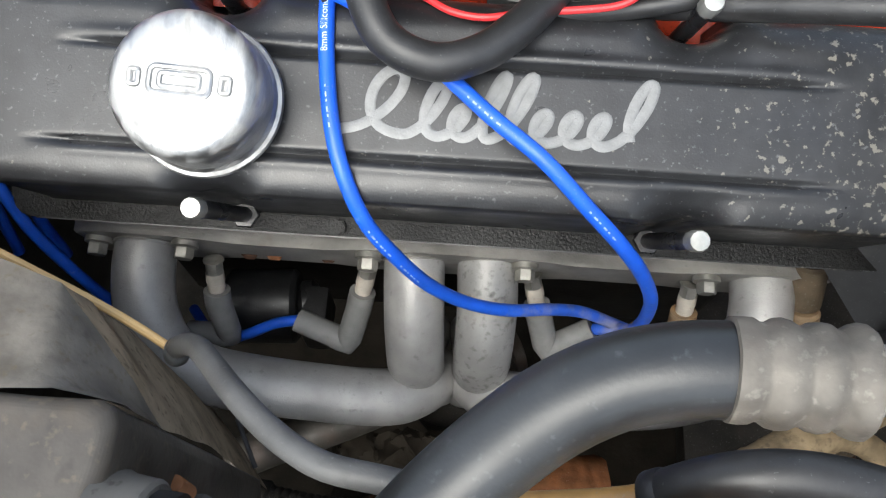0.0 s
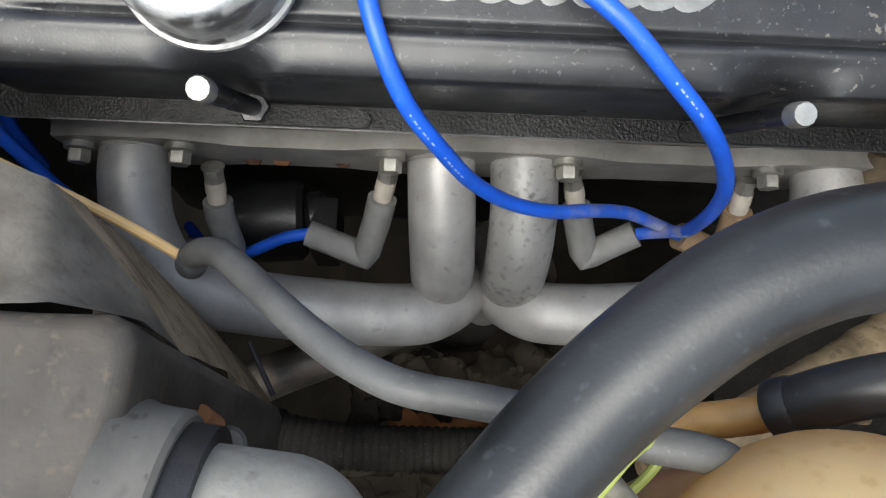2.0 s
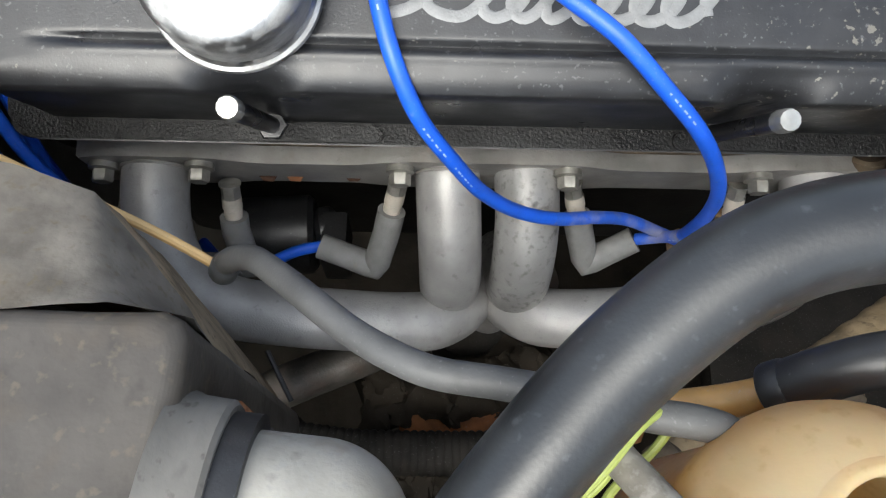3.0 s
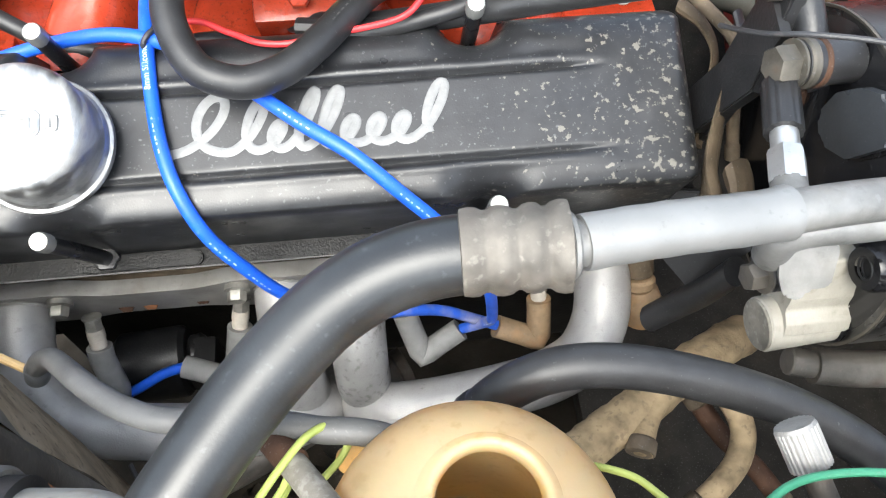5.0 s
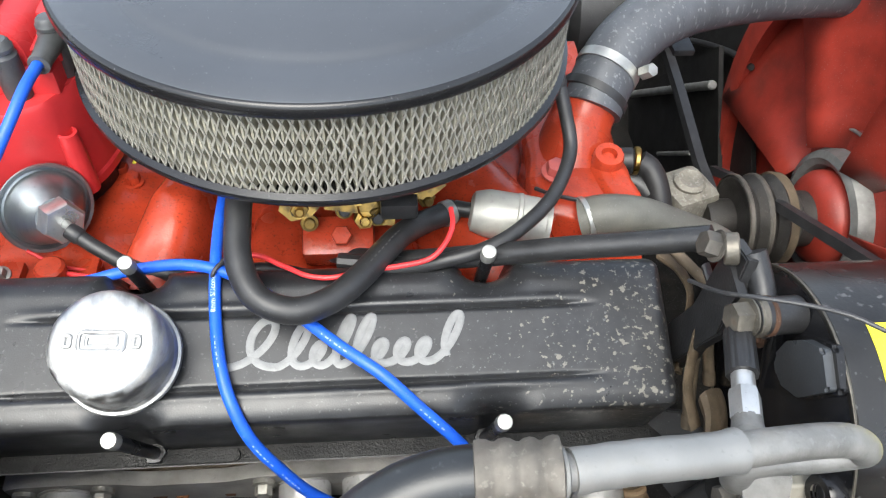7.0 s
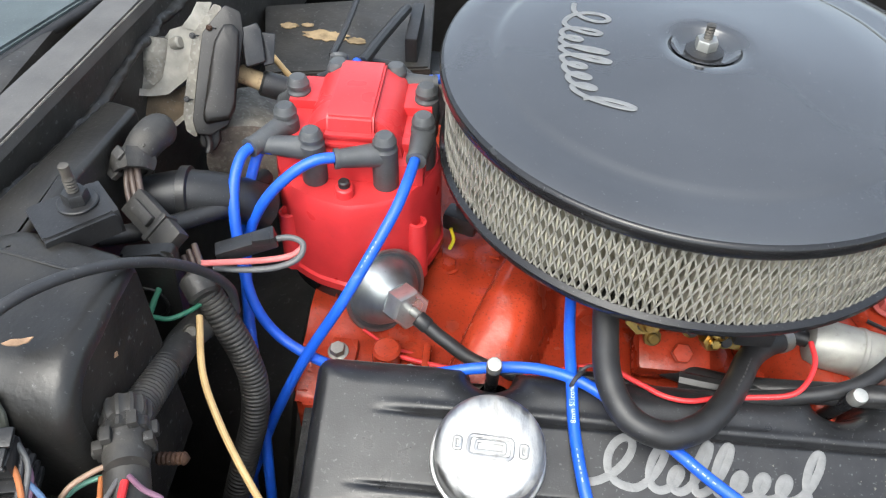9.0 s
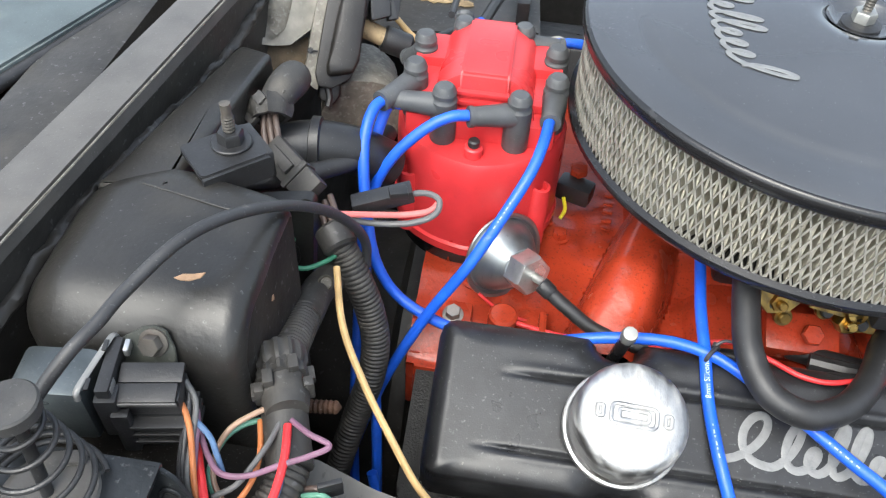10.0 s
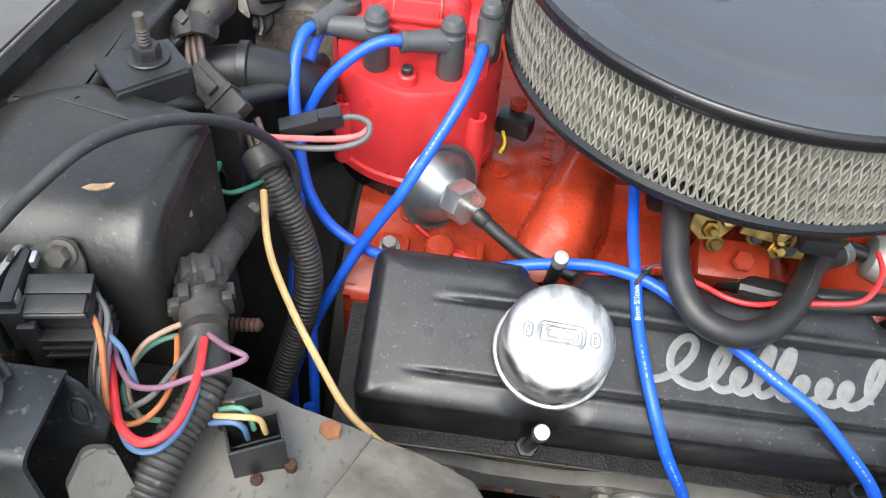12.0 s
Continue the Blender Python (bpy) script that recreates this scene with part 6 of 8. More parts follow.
part("lower_stub", tube([(0.266, 0.275, 0.830), (0.279, 0.271, 0.830), (0.290, 0.261, 0.825)], 0.012, 6, 16), "rubber", ft)
fan = thing("cooling_fan", (0.49, 0.277, 0.77), "red painted engine cooling fan at rest", "fan")
part("hub", revolve([(0, 0.463), (0.026, 0.463), (0.036, 0.465), (0.0440, 0.470), (0.0480, 0.477), (0.0490, 0.490), (0.0700, 0.494), (0.0880, 0.496), (0.092, 0.500), (0.0, 0.502)], (0, 0.277, 0.77), (1, 0, 0), 64), "fan_red", fan, "red painted hub dome")
part("spacer", revolve([(0, 0.43), (0.032, 0.43), (0.032, 0.447), (0.028, 0.450), (0.028, 0.463), (0, 0.463)], (0, 0.277, 0.77), (1, 0, 0), 40), "pump_grey", fan)
part("hub_ring", revolve([(0.0500, 0.4900), (0.0535, 0.4800), (0.0600, 0.4760), (0.0670, 0.4790), (0.0700, 0.4880), (0.0705, 0.4938)], (0, 0.277, 0.77), (1, 0, 0), 64), "alu", fan, "bright ring round the hub")
part("edge_ring", revolve([(0.0880, 0.4958), (0.0890, 0.4935), (0.0905, 0.4935), (0.0915, 0.4960)], (0, 0.277, 0.77), (1, 0, 0), 64), "alu", fan, "thin bare edge of the hub plate")
part("hub_nut", revolve([(0, 0.452), (0.018, 0.452), (0.021, 0.455), (0.021, 0.464)], (0, 0.277, 0.77), (1, 0, 0), 6), "alu_clean", fan, "bright clutch nut")
for k in range(7):
    a = 2 * math.pi * (k + 0.35) / 7
    bm = bmesh.new()
    rows = []
    for i in range(7):
        r = 0.070 + 0.175 * i / 6
        row = []
        for j in range(7):
            s = j / 6 - 0.5
            ang = a + s * (0.93 + 0.02 * i / 6)
            row.append(bm.verts.new((0.492 + 0.045 * s + 0.010 * (1 - 4 * s * s), 0.277 + r * math.cos(ang), 0.77 + r * math.sin(ang))))
        rows.append(row)
    for x, y in zip(rows[:-1], rows[1:]):
        for j in range(6):
            bm.faces.new((x[j], x[j + 1], y[j + 1], y[j]))
    ob = part("blade", bm, "fan_red", fan)
    sm = ob.modifiers.new("thick", "SOLIDIFY")
    sm.thickness = 0.002
rad = thing("radiator", (0.60, 0.277, 0.50), "radiator core with fine grey fins behind the fan", "radiator")
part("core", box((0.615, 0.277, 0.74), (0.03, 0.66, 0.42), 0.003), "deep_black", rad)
for k in range(34):
    part("fin_row", box((0.597, 0.277, 0.545 + 0.0118 * k), (0.006, 0.64, 0.0035), 0.0), "pump_grey", rad)
part("top_tank", box((0.615, 0.277, 0.965), (0.055, 0.68, 0.035), 0.010), "bracket", rad)
part("shroud", revolve([(0.240, 0.5150), (0.228, 0.4750), (0.236, 0.4720), (0.262, 0.4760), (0.268, 0.490), (0.270, 0.60), (0.30, 0.604)], (0, 0.277, 0.77), (1, 0, 0), 72), "fan_red", rad, "dull red fan shroud ring")
alt = thing("alternator", (0.36, 0.56, 0.78), "black alternator across the engine", "alternator")
part("case", cyl((0.26, 0.57, 0.82), (0.37, 0.57, 0.82), 0.065, 36, 0.01), "bracket", alt)
part("pulley", cyl((0.385, 0.57, 0.82), (0.415, 0.57, 0.82), 0.035, 32, 0.002), "bracket", alt)
part("strap", box((0.33, 0.46, 0.905), (0.02, 0.19, 0.006), 0.001), "bracket", alt)
rc = thing("far_valve_cover", (0, 0.50, 0.80), "black valve cover on the far cylinder bank", "valve cover")
part("shell", box((0.0, 0.50, 0.862), (0.48, 0.11, 0.085), 0.018, Matrix.Rotation(radians(-20), 3, "X"), None, 3), "cover", rc)
part("rail", box((0.0, 0.515, 0.815), (0.50, 0.14, 0.008), 0.002, Matrix.Rotation(radians(-20), 3, "X")), "cast_black", rc)

# ---------------------------------------------------------------- reservoir, near wing and low fittings
tk = thing("coolant_reservoir", (0.08, -0.19, 0.86), "open yellowed plastic coolant reservoir", "reservoir")
TX, TY = 0.0778, -0.1815
OUTER = [(0.040, 0.840), (0.045, 0.846), (0.046, 0.900), (0.0475, 0.935), (0.0508, 0.952), (0.0528, 0.961), (0.0531, 0.966), (0.0522, 0.9705), (0.0495, 0.9748), (0.0450, 0.9788), (0.0385, 0.9822), (0.0310, 0.9848), (0.0250, 0.9862), (0.0222, 0.9874), (0.0208, 0.9878), (0.0194, 0.9874), (0.0186, 0.9862)]
INNER = [(0.0182, 0.980), (0.0220, 0.975), (0.0340, 0.971), (0.0440, 0.966), (0.0488, 0.958), (0.0455, 0.935), (0.043, 0.90), (0.042, 0.85)]


def tank_lean(p):
    """The mouth sits off the middle of the bottle."""
    k = max(0.0, min(1.0, (0.0531 - math.hypot(p.x, p.y)) / 0.032)) if p.z > 0.962 else 0.0
    return V(p.x + 0.0056 * k + TX, p.y + 0.0130 * k + TY, p.z)


bm = revolve([(0, 0.84)] + OUTER[:13], (0, 0, 0), (0, 0, 1), 72)
revolve(INNER[1:] + [(0, 0.848)], (0, 0, 0), (0, 0, 1), 72, bm)
for v in bm.verts:
    v.co = tank_lean(v.co) + noise.noise_vector(v.co * 30) * 0.0004
part("bottle", bm, "tank", tk, smooth=60)
bm = revolve(OUTER[12:] + INNER[:2], (0, 0, 0), (0, 0, 1), 72)
for v in bm.verts:
    v.co = tank_lean(v.co) + noise.noise_vector(v.co * 30) * 0.0004
part("mouth_lip", bm, "tank", tk, "rolled lip of the open mouth", smooth=60)

wing = thing("near_wing", (0.3, -0.25, 0.90), "faded red front wing edge beside the engine bay", "wing")
part("worn_edge", tube([(0.10 + 0.1 * k, -0.1862, 0.9885) for k in range(12)], 0.0014, 3, 8), "worn_pink", wing, "paint worn thin along the rim")
part("lip", prism([(0.0, -0.03), (-0.002, -0.002), (0.002, 0.002), (0.03, 0.006), (0.09, 0.004), (0.13, -0.02), (0.13, -0.03)], 1.10, Matrix(((0, 0, 1, 0.10), (-1, 0, 0, -0.1868), (0, 1, 0, 0.988), (0, 0, 0, 1))), 0.0), "body_red", wing)
cuffed("muddy_cable", [(0.294, 0.126, 0.915), (0.285, 0.099, 0.910), (0.277, 0.085, 0.900), (0.265, 0.071, 0.890), (0.261, 0.058, 0.870), (0.258, 0.039, 0.850), (0.258, 0.023, 0.830)], 0.0045, "tan_dark", "mud-caked brown cable beside the valve cover", "cable", (1,), "tan_dark", 6, 14)
cuffed("muddy_cable", [(0.248, 0.120, 0.915), (0.259, 0.108, 0.910), (0.272, 0.097, 0.900), (0.279, 0.087, 0.885), (0.275, 0.070, 0.870), (0.279, 0.052, 0.840)], 0.0040, "tan_dark", "mud-caked brown cable beside the valve cover", "cable", (1,), "tan_dark", 6, 14)
sr = thing("steel_rod", (0.02, -0.16, 0.97), "weathered steel rod beside the reservoir", "rod")
part("shaft", cyl((0.007, -0.130, 0.955), (0.050, -0.191, 1.000), 0.0052, 20), "cast_dusty", sr)
part("end_sleeve", cyl((0.005, -0.127, 0.953), (0.018, -0.145, 0.966), 0.0060, 20, 0.001), "rust", sr)
wire("lime_wire", [(-0.010, -0.167, 0.950), (0.003, -0.158, 0.965), (0.013, -0.148, 0.972), (0.023, -0.137, 0.972), (0.033, -0.131, 0.966), (0.038, -0.132, 0.958), (0.033, -0.141, 0.952), (0.019, -0.154, 0.950), (0.016, -0.162, 0.950), (0.018, -0.169, 0.945)], 0.0015, "lime", "faded lime-green wire looped beside the reservoir")
wire("lime_wire", [(-0.002, -0.168, 0.950), (0.005, -0.160, 0.955), (0.013, -0.152, 0.962), (0.016, -0.147, 0.965), (0.013, -0.149, 0.950), (0.003, -0.160, 0.940), (-0.001, -0.166, 0.940)], 0.0015, "lime", "faded lime-green wire bunched beside the reservoir")
wire("lime_wire", [(0.122, -0.150, 0.945), (0.132, -0.154, 0.950), (0.142, -0.159, 0.952), (0.149, -0.166, 0.953), (0.156, -0.174, 0.953), (0.163, -0.183, 0.950)], 0.0015, "lime", "lime-green wire behind the reservoir")
wire("green_wire", [(0.165, -0.186, 0.985), (0.174, -0.179, 0.980), (0.187, -0.172, 0.975), (0.200, -0.169, 0.972), (0.215, -0.169, 0.972), (0.230, -0.171, 0.972), (0.250, -0.174, 0.972)], 0.0016, "w_wing_green", "green wire along the wing edge")
kn = thing("pipe_stub", (0.195, -0.175, 0.93), "knurled metal cap on a short pipe", "pipe stub")
kd = (V((0.201, -0.150, 0.966)) - V((0.209, -0.172, 0.955))).normalized()
ko = V((0.209, -0.172, 0.955))
part("pipe", cyl(ko - kd * 0.02, ko + kd * 0.020, 0.0050, 18), "ferrule", kn)
part("cap", revolve([(0.0055, 0.010), (0.0080, 0.0105), (0.0080, 0.026), (0.0074, 0.0275), (0, 0.028)], ko, kd, 96, None, None, lambda k, h: 0.94 if (k + int(h * 1500)) % 4 < 2 else 1.0), "cast_pale", kn, "pale knurled cap")
mh = thing("muddy_hose", (0.18, -0.11, 0.82), "mud-caked tan hose below the black hose", "hose")
part("cuff", revolve([(0.0140, -0.001), (0.0165, 0.0), (0.0168, 0.002), (0.0168, 0.012), (0.0150, 0.014)], (0.100, -0.1415, 0.735), (0.022, 0.014, 0), 24), "tan_dark", mh)
part("hose", lumpy([(0.098, -0.1425, 0.735), (0.132, -0.1210, 0.735), (0.153, -0.1080, 0.735), (0.176, -0.0950, 0.735), (0.193, -0.0850, 0.735), (0.213, -0.0740, 0.735), (0.232, -0.0620, 0.734), (0.262, -0.0440, 0.730), (0.310, -0.0200, 0.715)], 0.0150, 0.0011, 110), "tan_hose", mh)
cuffed("muddy_loop", [(0.208, -0.104, 0.740), (0.218, -0.082, 0.740), (0.234, -0.065, 0.740), (0.257, -0.059, 0.735), (0.278, -0.068, 0.730), (0.286, -0.090, 0.725), (0.277, -0.111, 0.725), (0.258, -0.128, 0.725), (0.239, -0.140, 0.720)], 0.0085, "tan_hose", "mud-caked tan hose curled in a loop", "hose", (0, 1), "tan_dark", 8, 16)
cuffed("muddy_loop", [(0.267, -0.056, 0.700), (0.284, -0.085, 0.690), (0.306, -0.109, 0.680), (0.323, -0.134, 0.670)], 0.0075, "rust", "rust-brown hose slanting below the loop", "hose", (0, 1), "tan_dark", 8, 16)
tp = thing("temperature_sender", (0.24, 0.03, 0.72), "corroded sender with an orange-brown dusty plug", "sender")
part("nut", cyl((0.233, 0.046, 0.765), (0.238, 0.027, 0.735), 0.0115, 20, 0.002), "strap_brown", tp)
part("collar", cyl((0.238, 0.024, 0.735), (0.239, 0.019, 0.728), 0.0115, 20, 0.002), "boot_tan", tp)
part("plug", cyl((0.239, 0.019, 0.728), (0.247, 0.007, 0.700), 0.0125, 20, 0.003, None, 0.017), "boot_tan", tp)
cf = thing("compressor_line", (0.28, -0.10, 0.84), "braided low line below the compressor", "hose")
part("fitting", cyl((0.274, -0.082, 0.835), (0.291, -0.085, 0.832), 0.008, 20, 0.001), "ferrule", cf)
part("hose", tube([(0.289, -0.085, 0.832), (0.308, -0.088, 0.830), (0.329, -0.090, 0.828), (0.368, -0.093, 0.825)], 0.0105, 6, 18), "ferrule", cf)

# grey inner wing beside the header
gp = thing("inner_wing", (-0.2, -0.1, 0.80), "dusty grey inner wing panel with a raised housing", "panel")


def patch(rows, n, bump=1.0, bm=None):
    """A skin lofted through polylines of equal length, finely divided and slightly uneven."""
    bm = bm or bmesh.new()
    cols = []
    for ra, rb in zip(rows[:-1], rows[1:]):
        for e in range(n):
            cols.append([V(a).lerp(V(b), e / n) for a, b in zip(ra, rb)])
    cols.append([V(p) for p in rows[-1]])
    fine = []
    for c in cols:
        line = []
        for a, b in zip(c[:-1], c[1:]):
            line += [a.lerp(b, e / n) for e in range(n)]
        fine.append([bm.verts.new(p + noise.noise_vector(p * 48) * 0.0009 * bump) for p in line + [c[-1]]])
    for a, b in zip(fine[:-1], fine[1:]):
        for k in range(len(a) - 1):
            bm.faces.new((a[k], a[k + 1], b[k + 1], b[k]))
    return bm


EDGE_L = [(-0.45, -0.022, 0.957), (-0.285, -0.027, 0.954), (-0.252, -0.035, 0.948), (-0.214, -0.0385, 0.9350)]
FOOT_L = [(-0.45, -0.105, 0.9578), (-0.285, -0.105, 0.9575), (-0.258, -0.105, 0.9570), (-0.238, -0.105, 0.9560)]
EDGE_R = [(-0.232, -0.0375, 0.9385), (-0.185, -0.0420, 0.9260), (-0.157, -0.0500, 0.9200)]
FOOT_R = [(-0.245, -0.1060, 0.9572), (-0.185, -0.1050, 0.9568), (-0.134, -0.0990, 0.9530)]
# Left end of the same sheet, in a much darker material than upper_sheet.
part("under_sheet", patch([[EDGE_L[0], (-0.305, -0.0265, 0.9546)], [FOOT_L[0], (-0.3005, -0.105, 0.9576)]], 14), "grime", gp, "near-black sheet under the relay", smooth=60)
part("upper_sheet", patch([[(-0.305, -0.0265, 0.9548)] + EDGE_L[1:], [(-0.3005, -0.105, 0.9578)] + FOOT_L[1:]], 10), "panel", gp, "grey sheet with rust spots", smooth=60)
part("sheet_edge", sweep(bmesh.new(), [V(EDGE_L[-1]).lerp(V(FOOT_L[-1]), k / 12) + V(0, 0, -0.0006) for k in range(13)], 0.0010, 8), "panel", gp, "folded sheet edge")
bm = patch([EDGE_R, [(-0.2385, -0.0690, 0.9458), (-0.185, -0.0715, 0.9392), (-0.1475, -0.0710, 0.9350)], FOOT_R], 10)
patch([[(-0.157, -0.0500, 0.9200), (-0.139, -0.0700, 0.9080), (-0.125, -0.0885, 0.8950), (-0.117, -0.1010, 0.8800)], [(-0.157, -0.0500, 0.9200), (-0.1475, -0.0710, 0.9350), (-0.134, -0.0990, 0.9530), (-0.109, -0.1030, 0.9470)]], 10, 1.0, bm)
bmesh.ops.remove_doubles(bm, verts=bm.verts[:], dist=0.0003)
crease = [v for v in bm.verts if not v.is_boundary and v.co.x > -0.172]
for k in range(14):
    bmesh.ops.smooth_vert(bm, verts=crease, factor=0.5, use_axis_x=True, use_axis_y=True, use_axis_z=True)
part("lower_sheet", bm, "panel_dirt", gp, "sheet rounded over and caked with brown dirt", smooth=80)
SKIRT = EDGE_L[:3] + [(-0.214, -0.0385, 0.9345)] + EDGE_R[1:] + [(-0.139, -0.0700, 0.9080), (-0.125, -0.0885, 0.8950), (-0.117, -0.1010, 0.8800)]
# The steep flange is coloured paler in place of light from the side.
part("side_flange", patch([SKIRT, [V(p) + V(-0.003, 0.004, -0.09) for p in SKIRT], [V(p) + V(-0.005, -0.004, -0.27) for p in SKIRT]], 10), "lit_side_dirt", gp, "brown dirty side of the panel, side light put into its colour", smooth=60)
# raised housing with a worn rounded rim
bm = bmesh.new()
plan_h = [(-0.45, -0.1010), (-0.20, -0.1010), (-0.1160, -0.1022), (-0.1105, -0.1048), (-0.1085, -0.1100), (-0.1100, -0.1500), (-0.1115, -0.335)]
plan_h = [V(*p) for p in plan_h]
rows = []
for k in range(9):
    phi = radians(90 * k / 8)
    ins, z = 0.0065 * (1 - math.cos(phi)), 0.9505 + 0.0065 * math.sin(phi)
    rows.append([V(p.x - (ins if i > 1 else 0), p.y - (ins if i < 5 else 0), z) for i, p in enumerate(plan_h)])
rows = [[V(p.x, p.y, 0.700) for p in plan_h], [V(p.x, p.y, 0.90) for p in plan_h]] + rows
patch(rows, 4, 1.0, bm)
part("housing_side", bm, "wing_dark", gp, "brown dirt-caked side of the raised housing", smooth=60)
part("housing_top", patch([[V(p) for p in rows[-1]], [V(p.x if p.x < -0.2 else -0.2, -0.335 if i > 2 else -0.22, 0.9575) for i, p in enumerate(rows[-1])]], 4), "wing_dark", gp, "dusty grey top of the raised housing", smooth=60)
part("rusty_bolt", hexbolt((-0.235, -0.044, 0.9395), (0.1, 0.2, 1), 0.0062, 0.004, 0.0085), "rust_orange", gp)
for x, y in ((-0.270, -0.062), (-0.262, -0.080), (-0.248, -0.070), (-0.285, -0.055), (-0.256, -0.066)):
    part("rust_spot", cyl((x, y, 0.9505), (x, y, 0.9562), 0.0030, 14, 0.0005), "rust", gp)
wnk = thing("white_filler_neck", (-0.07, -0.166, 0.90), "dusty white plastic filler neck on a black seal", "filler neck")
part("neck", revolve([(0.0, -0.02), (0.0310, -0.02), (0.0310, 0.020)] + [(0.0310 * math.cos(radians(a)), 0.020 + 0.031 * math.sin(radians(a))) for a in range(6, 90, 6)] + [(0, 0.051)], (-0.090, -0.166, 0.929), (1, -0.10, -0.05), 64), "neck_white", wnk)
part("seal", revolve([(0.028, -0.006), (0.0365, -0.006), (0.0365, 0.003), (0.028, 0.003)], (-0.094, -0.166, 0.928), (1, -0.10, -0.05), 40), "rubber", wnk, "black rubber seal")
part("collar", revolve([(0.0, -0.03), (0.043, -0.022), (0.0405, -0.016), (0.0400, -0.006), (0.0385, -0.0045), (0, -0.0045)], (-0.095, -0.166, 0.928), (1, -0.10, -0.05), 40), "panel", wnk, "dusty grey collar")
stb = thing("small_stud", (-0.096, -0.126, 0.88), "little rusty threaded stud on the panel", "stud")
part("thread", revolve([(0.0038 if k % 2 else 0.0030, 0.0014 * k) for k in range(14)] + [(0, 0.0195)], (-0.106, -0.126, 0.862), (-0.1, 0.15, 1), 14), "rust_orange", stb)
part("nut", cyl(V((-0.104, -0.133, 0.846)) + V(-0.006, 0, -0.016), (-0.104, -0.132, 0.847), 0.0075, 18, 0.002), "panel", stb)

# low parts seen between the header tubes
cuffed("steering_shaft", [(-0.157, -0.086, 0.600), (-0.126, -0.071, 0.600), (-0.079, -0.051, 0.600), (-0.030, -0.027, 0.600), (0.020, 0.000, 0.600), (0.064, 0.021, 0.600)], 0.016, "ferrule", "dull steel steering shaft low behind the header", "shaft", (0, 1), "ferrule", 6, 20)
lwh = thing("low_hose", (-0.131, -0.115, 0.600), "grimy black ribbed hose deep in the bay", "hose")
part("hose", loom([(-0.131, -0.115, 0.600), (-0.083, -0.121, 0.600), (-0.028, -0.122, 0.600), (0.028, -0.121, 0.600), (0.068, -0.116, 0.600)], 0.0165, 0.0060, 0.0012, 20), "grime", lwh)
part("cuff", cyl((-0.136, -0.1145, 0.600), (-0.122, -0.1160, 0.600), 0.0190, 24, 0.002), "grime", lwh)
single("frame_rail", lumpy([(-0.050, -0.092, 0.500), (-0.010, -0.090, 0.500), (0.065, -0.086, 0.500), (0.120, -0.080, 0.498), (0.150, -0.077, 0.490)], 0.030, 0.005, 30), "rail_rust", "rusty dirt-caked chassis rail low in the bay", "chassis rail")
single("dirt_clump", lumpy([(-0.082, -0.075, 0.520), (-0.027, -0.069, 0.520), (0.029, -0.063, 0.520), (0.081, -0.052, 0.520)], 0.026, 0.011, 52, 34), "dirt", "crust of brown dirt low beside the header", "dirt", kind="stuff")
single("dirt_clump", lumpy([(-0.110, -0.134, 0.560), (-0.052, -0.135, 0.560), (0.016, -0.136, 0.560), (0.075, -0.139, 0.560)], 0.022, 0.009, 60, 34), "dirt", "black oily crust of dirt low in the bay", "dirt", kind="stuff")
dsb = thing("dusty_bracket", (0.22, 0.07, 0.90), "dry brown dust-caked bracket straps beside the valve cover", "bracket")
for pts, r, m in (([(0.246, 0.127, 0.900), (0.259, 0.116, 0.895), (0.266, 0.100, 0.885), (0.259, 0.076, 0.870), (0.250, 0.050, 0.860)], 0.0055, "strap_brown"),
                  ([(0.259, 0.065, 0.930), (0.255, 0.058, 0.915), (0.248, 0.042, 0.900), (0.242, 0.021, 0.885), (0.246, 0.001, 0.870)], 0.0070, "strap_brown"),
                  ([(0.261, 0.089, 0.930), (0.264, 0.078, 0.925), (0.275, 0.066, 0.925), (0.287, 0.060, 0.930)], 0.006, "bracket"),
                  ([(0.258, 0.019, 0.880), (0.259, 0.005, 0.875), (0.255, -0.013, 0.865)], 0.016, "strap_brown")):
    part("strap", tube(pts, r, 6, 10, (V(0.7, -0.5, 0.5).normalized(), 0.3)), m, dsb)
wire("thin_cable", [(-0.131, -0.067, 0.700), (-0.124, -0.080, 0.700), (-0.114, -0.098, 0.700)], 0.0016, "w_black", "thin black cable hanging below the header")
sb = thing("starter_motor", (-0.1, 0.05, 0.58), "dark grimy starter motor behind the plugs", "starter motor")
part("case", cyl((-0.172, 0.034, 0.620), (-0.115, 0.038, 0.620), 0.030, 28, 0.004), "bracket", sb)
part("solenoid", cyl((-0.115, 0.038, 0.620), (-0.099, 0.041, 0.620), 0.020, 24, 0.004), "bracket", sb)
part("bracket", box((-0.10, 0.03, 0.615), (0.02, 0.04, 0.05), 0.004), "bracket", sb)

# ---------------------------------------------------------------- cowl, heater box and harness at the back of the bay
cow = thing("cowl_rail", (-0.44, 0.3, 1.0), "dark painted cowl flange above the firewall", "cowl")
bm = bmesh.new()
prism([(-0.493, -0.17), (-0.4575, -0.17), (-0.322, 0.93), (-0.343, 0.93)], 0.010, Matrix.Translation((0, 0, 1.050)), 0.002, bm)
part("flange", bm, "cowl", cow)
part("worn_edge", tube([(-0.4572 + 0.123 * s, -0.17 + s, 1.0592 + 0.0004 * (k % 2)) for k, s in enumerate([0.04 * q for q in range(28)])], 0.0005, 2, 6), "cast_dusty", cow, "paint worn through along the edge")
bm = bmesh.new()
prism([(-0.470, -0.17), (-0.462, -0.17), (-0.327, 0.93), (-0.337, 0.93)], 0.17, Matrix.Translation((0, 0, 0.885)), 0.0, bm)
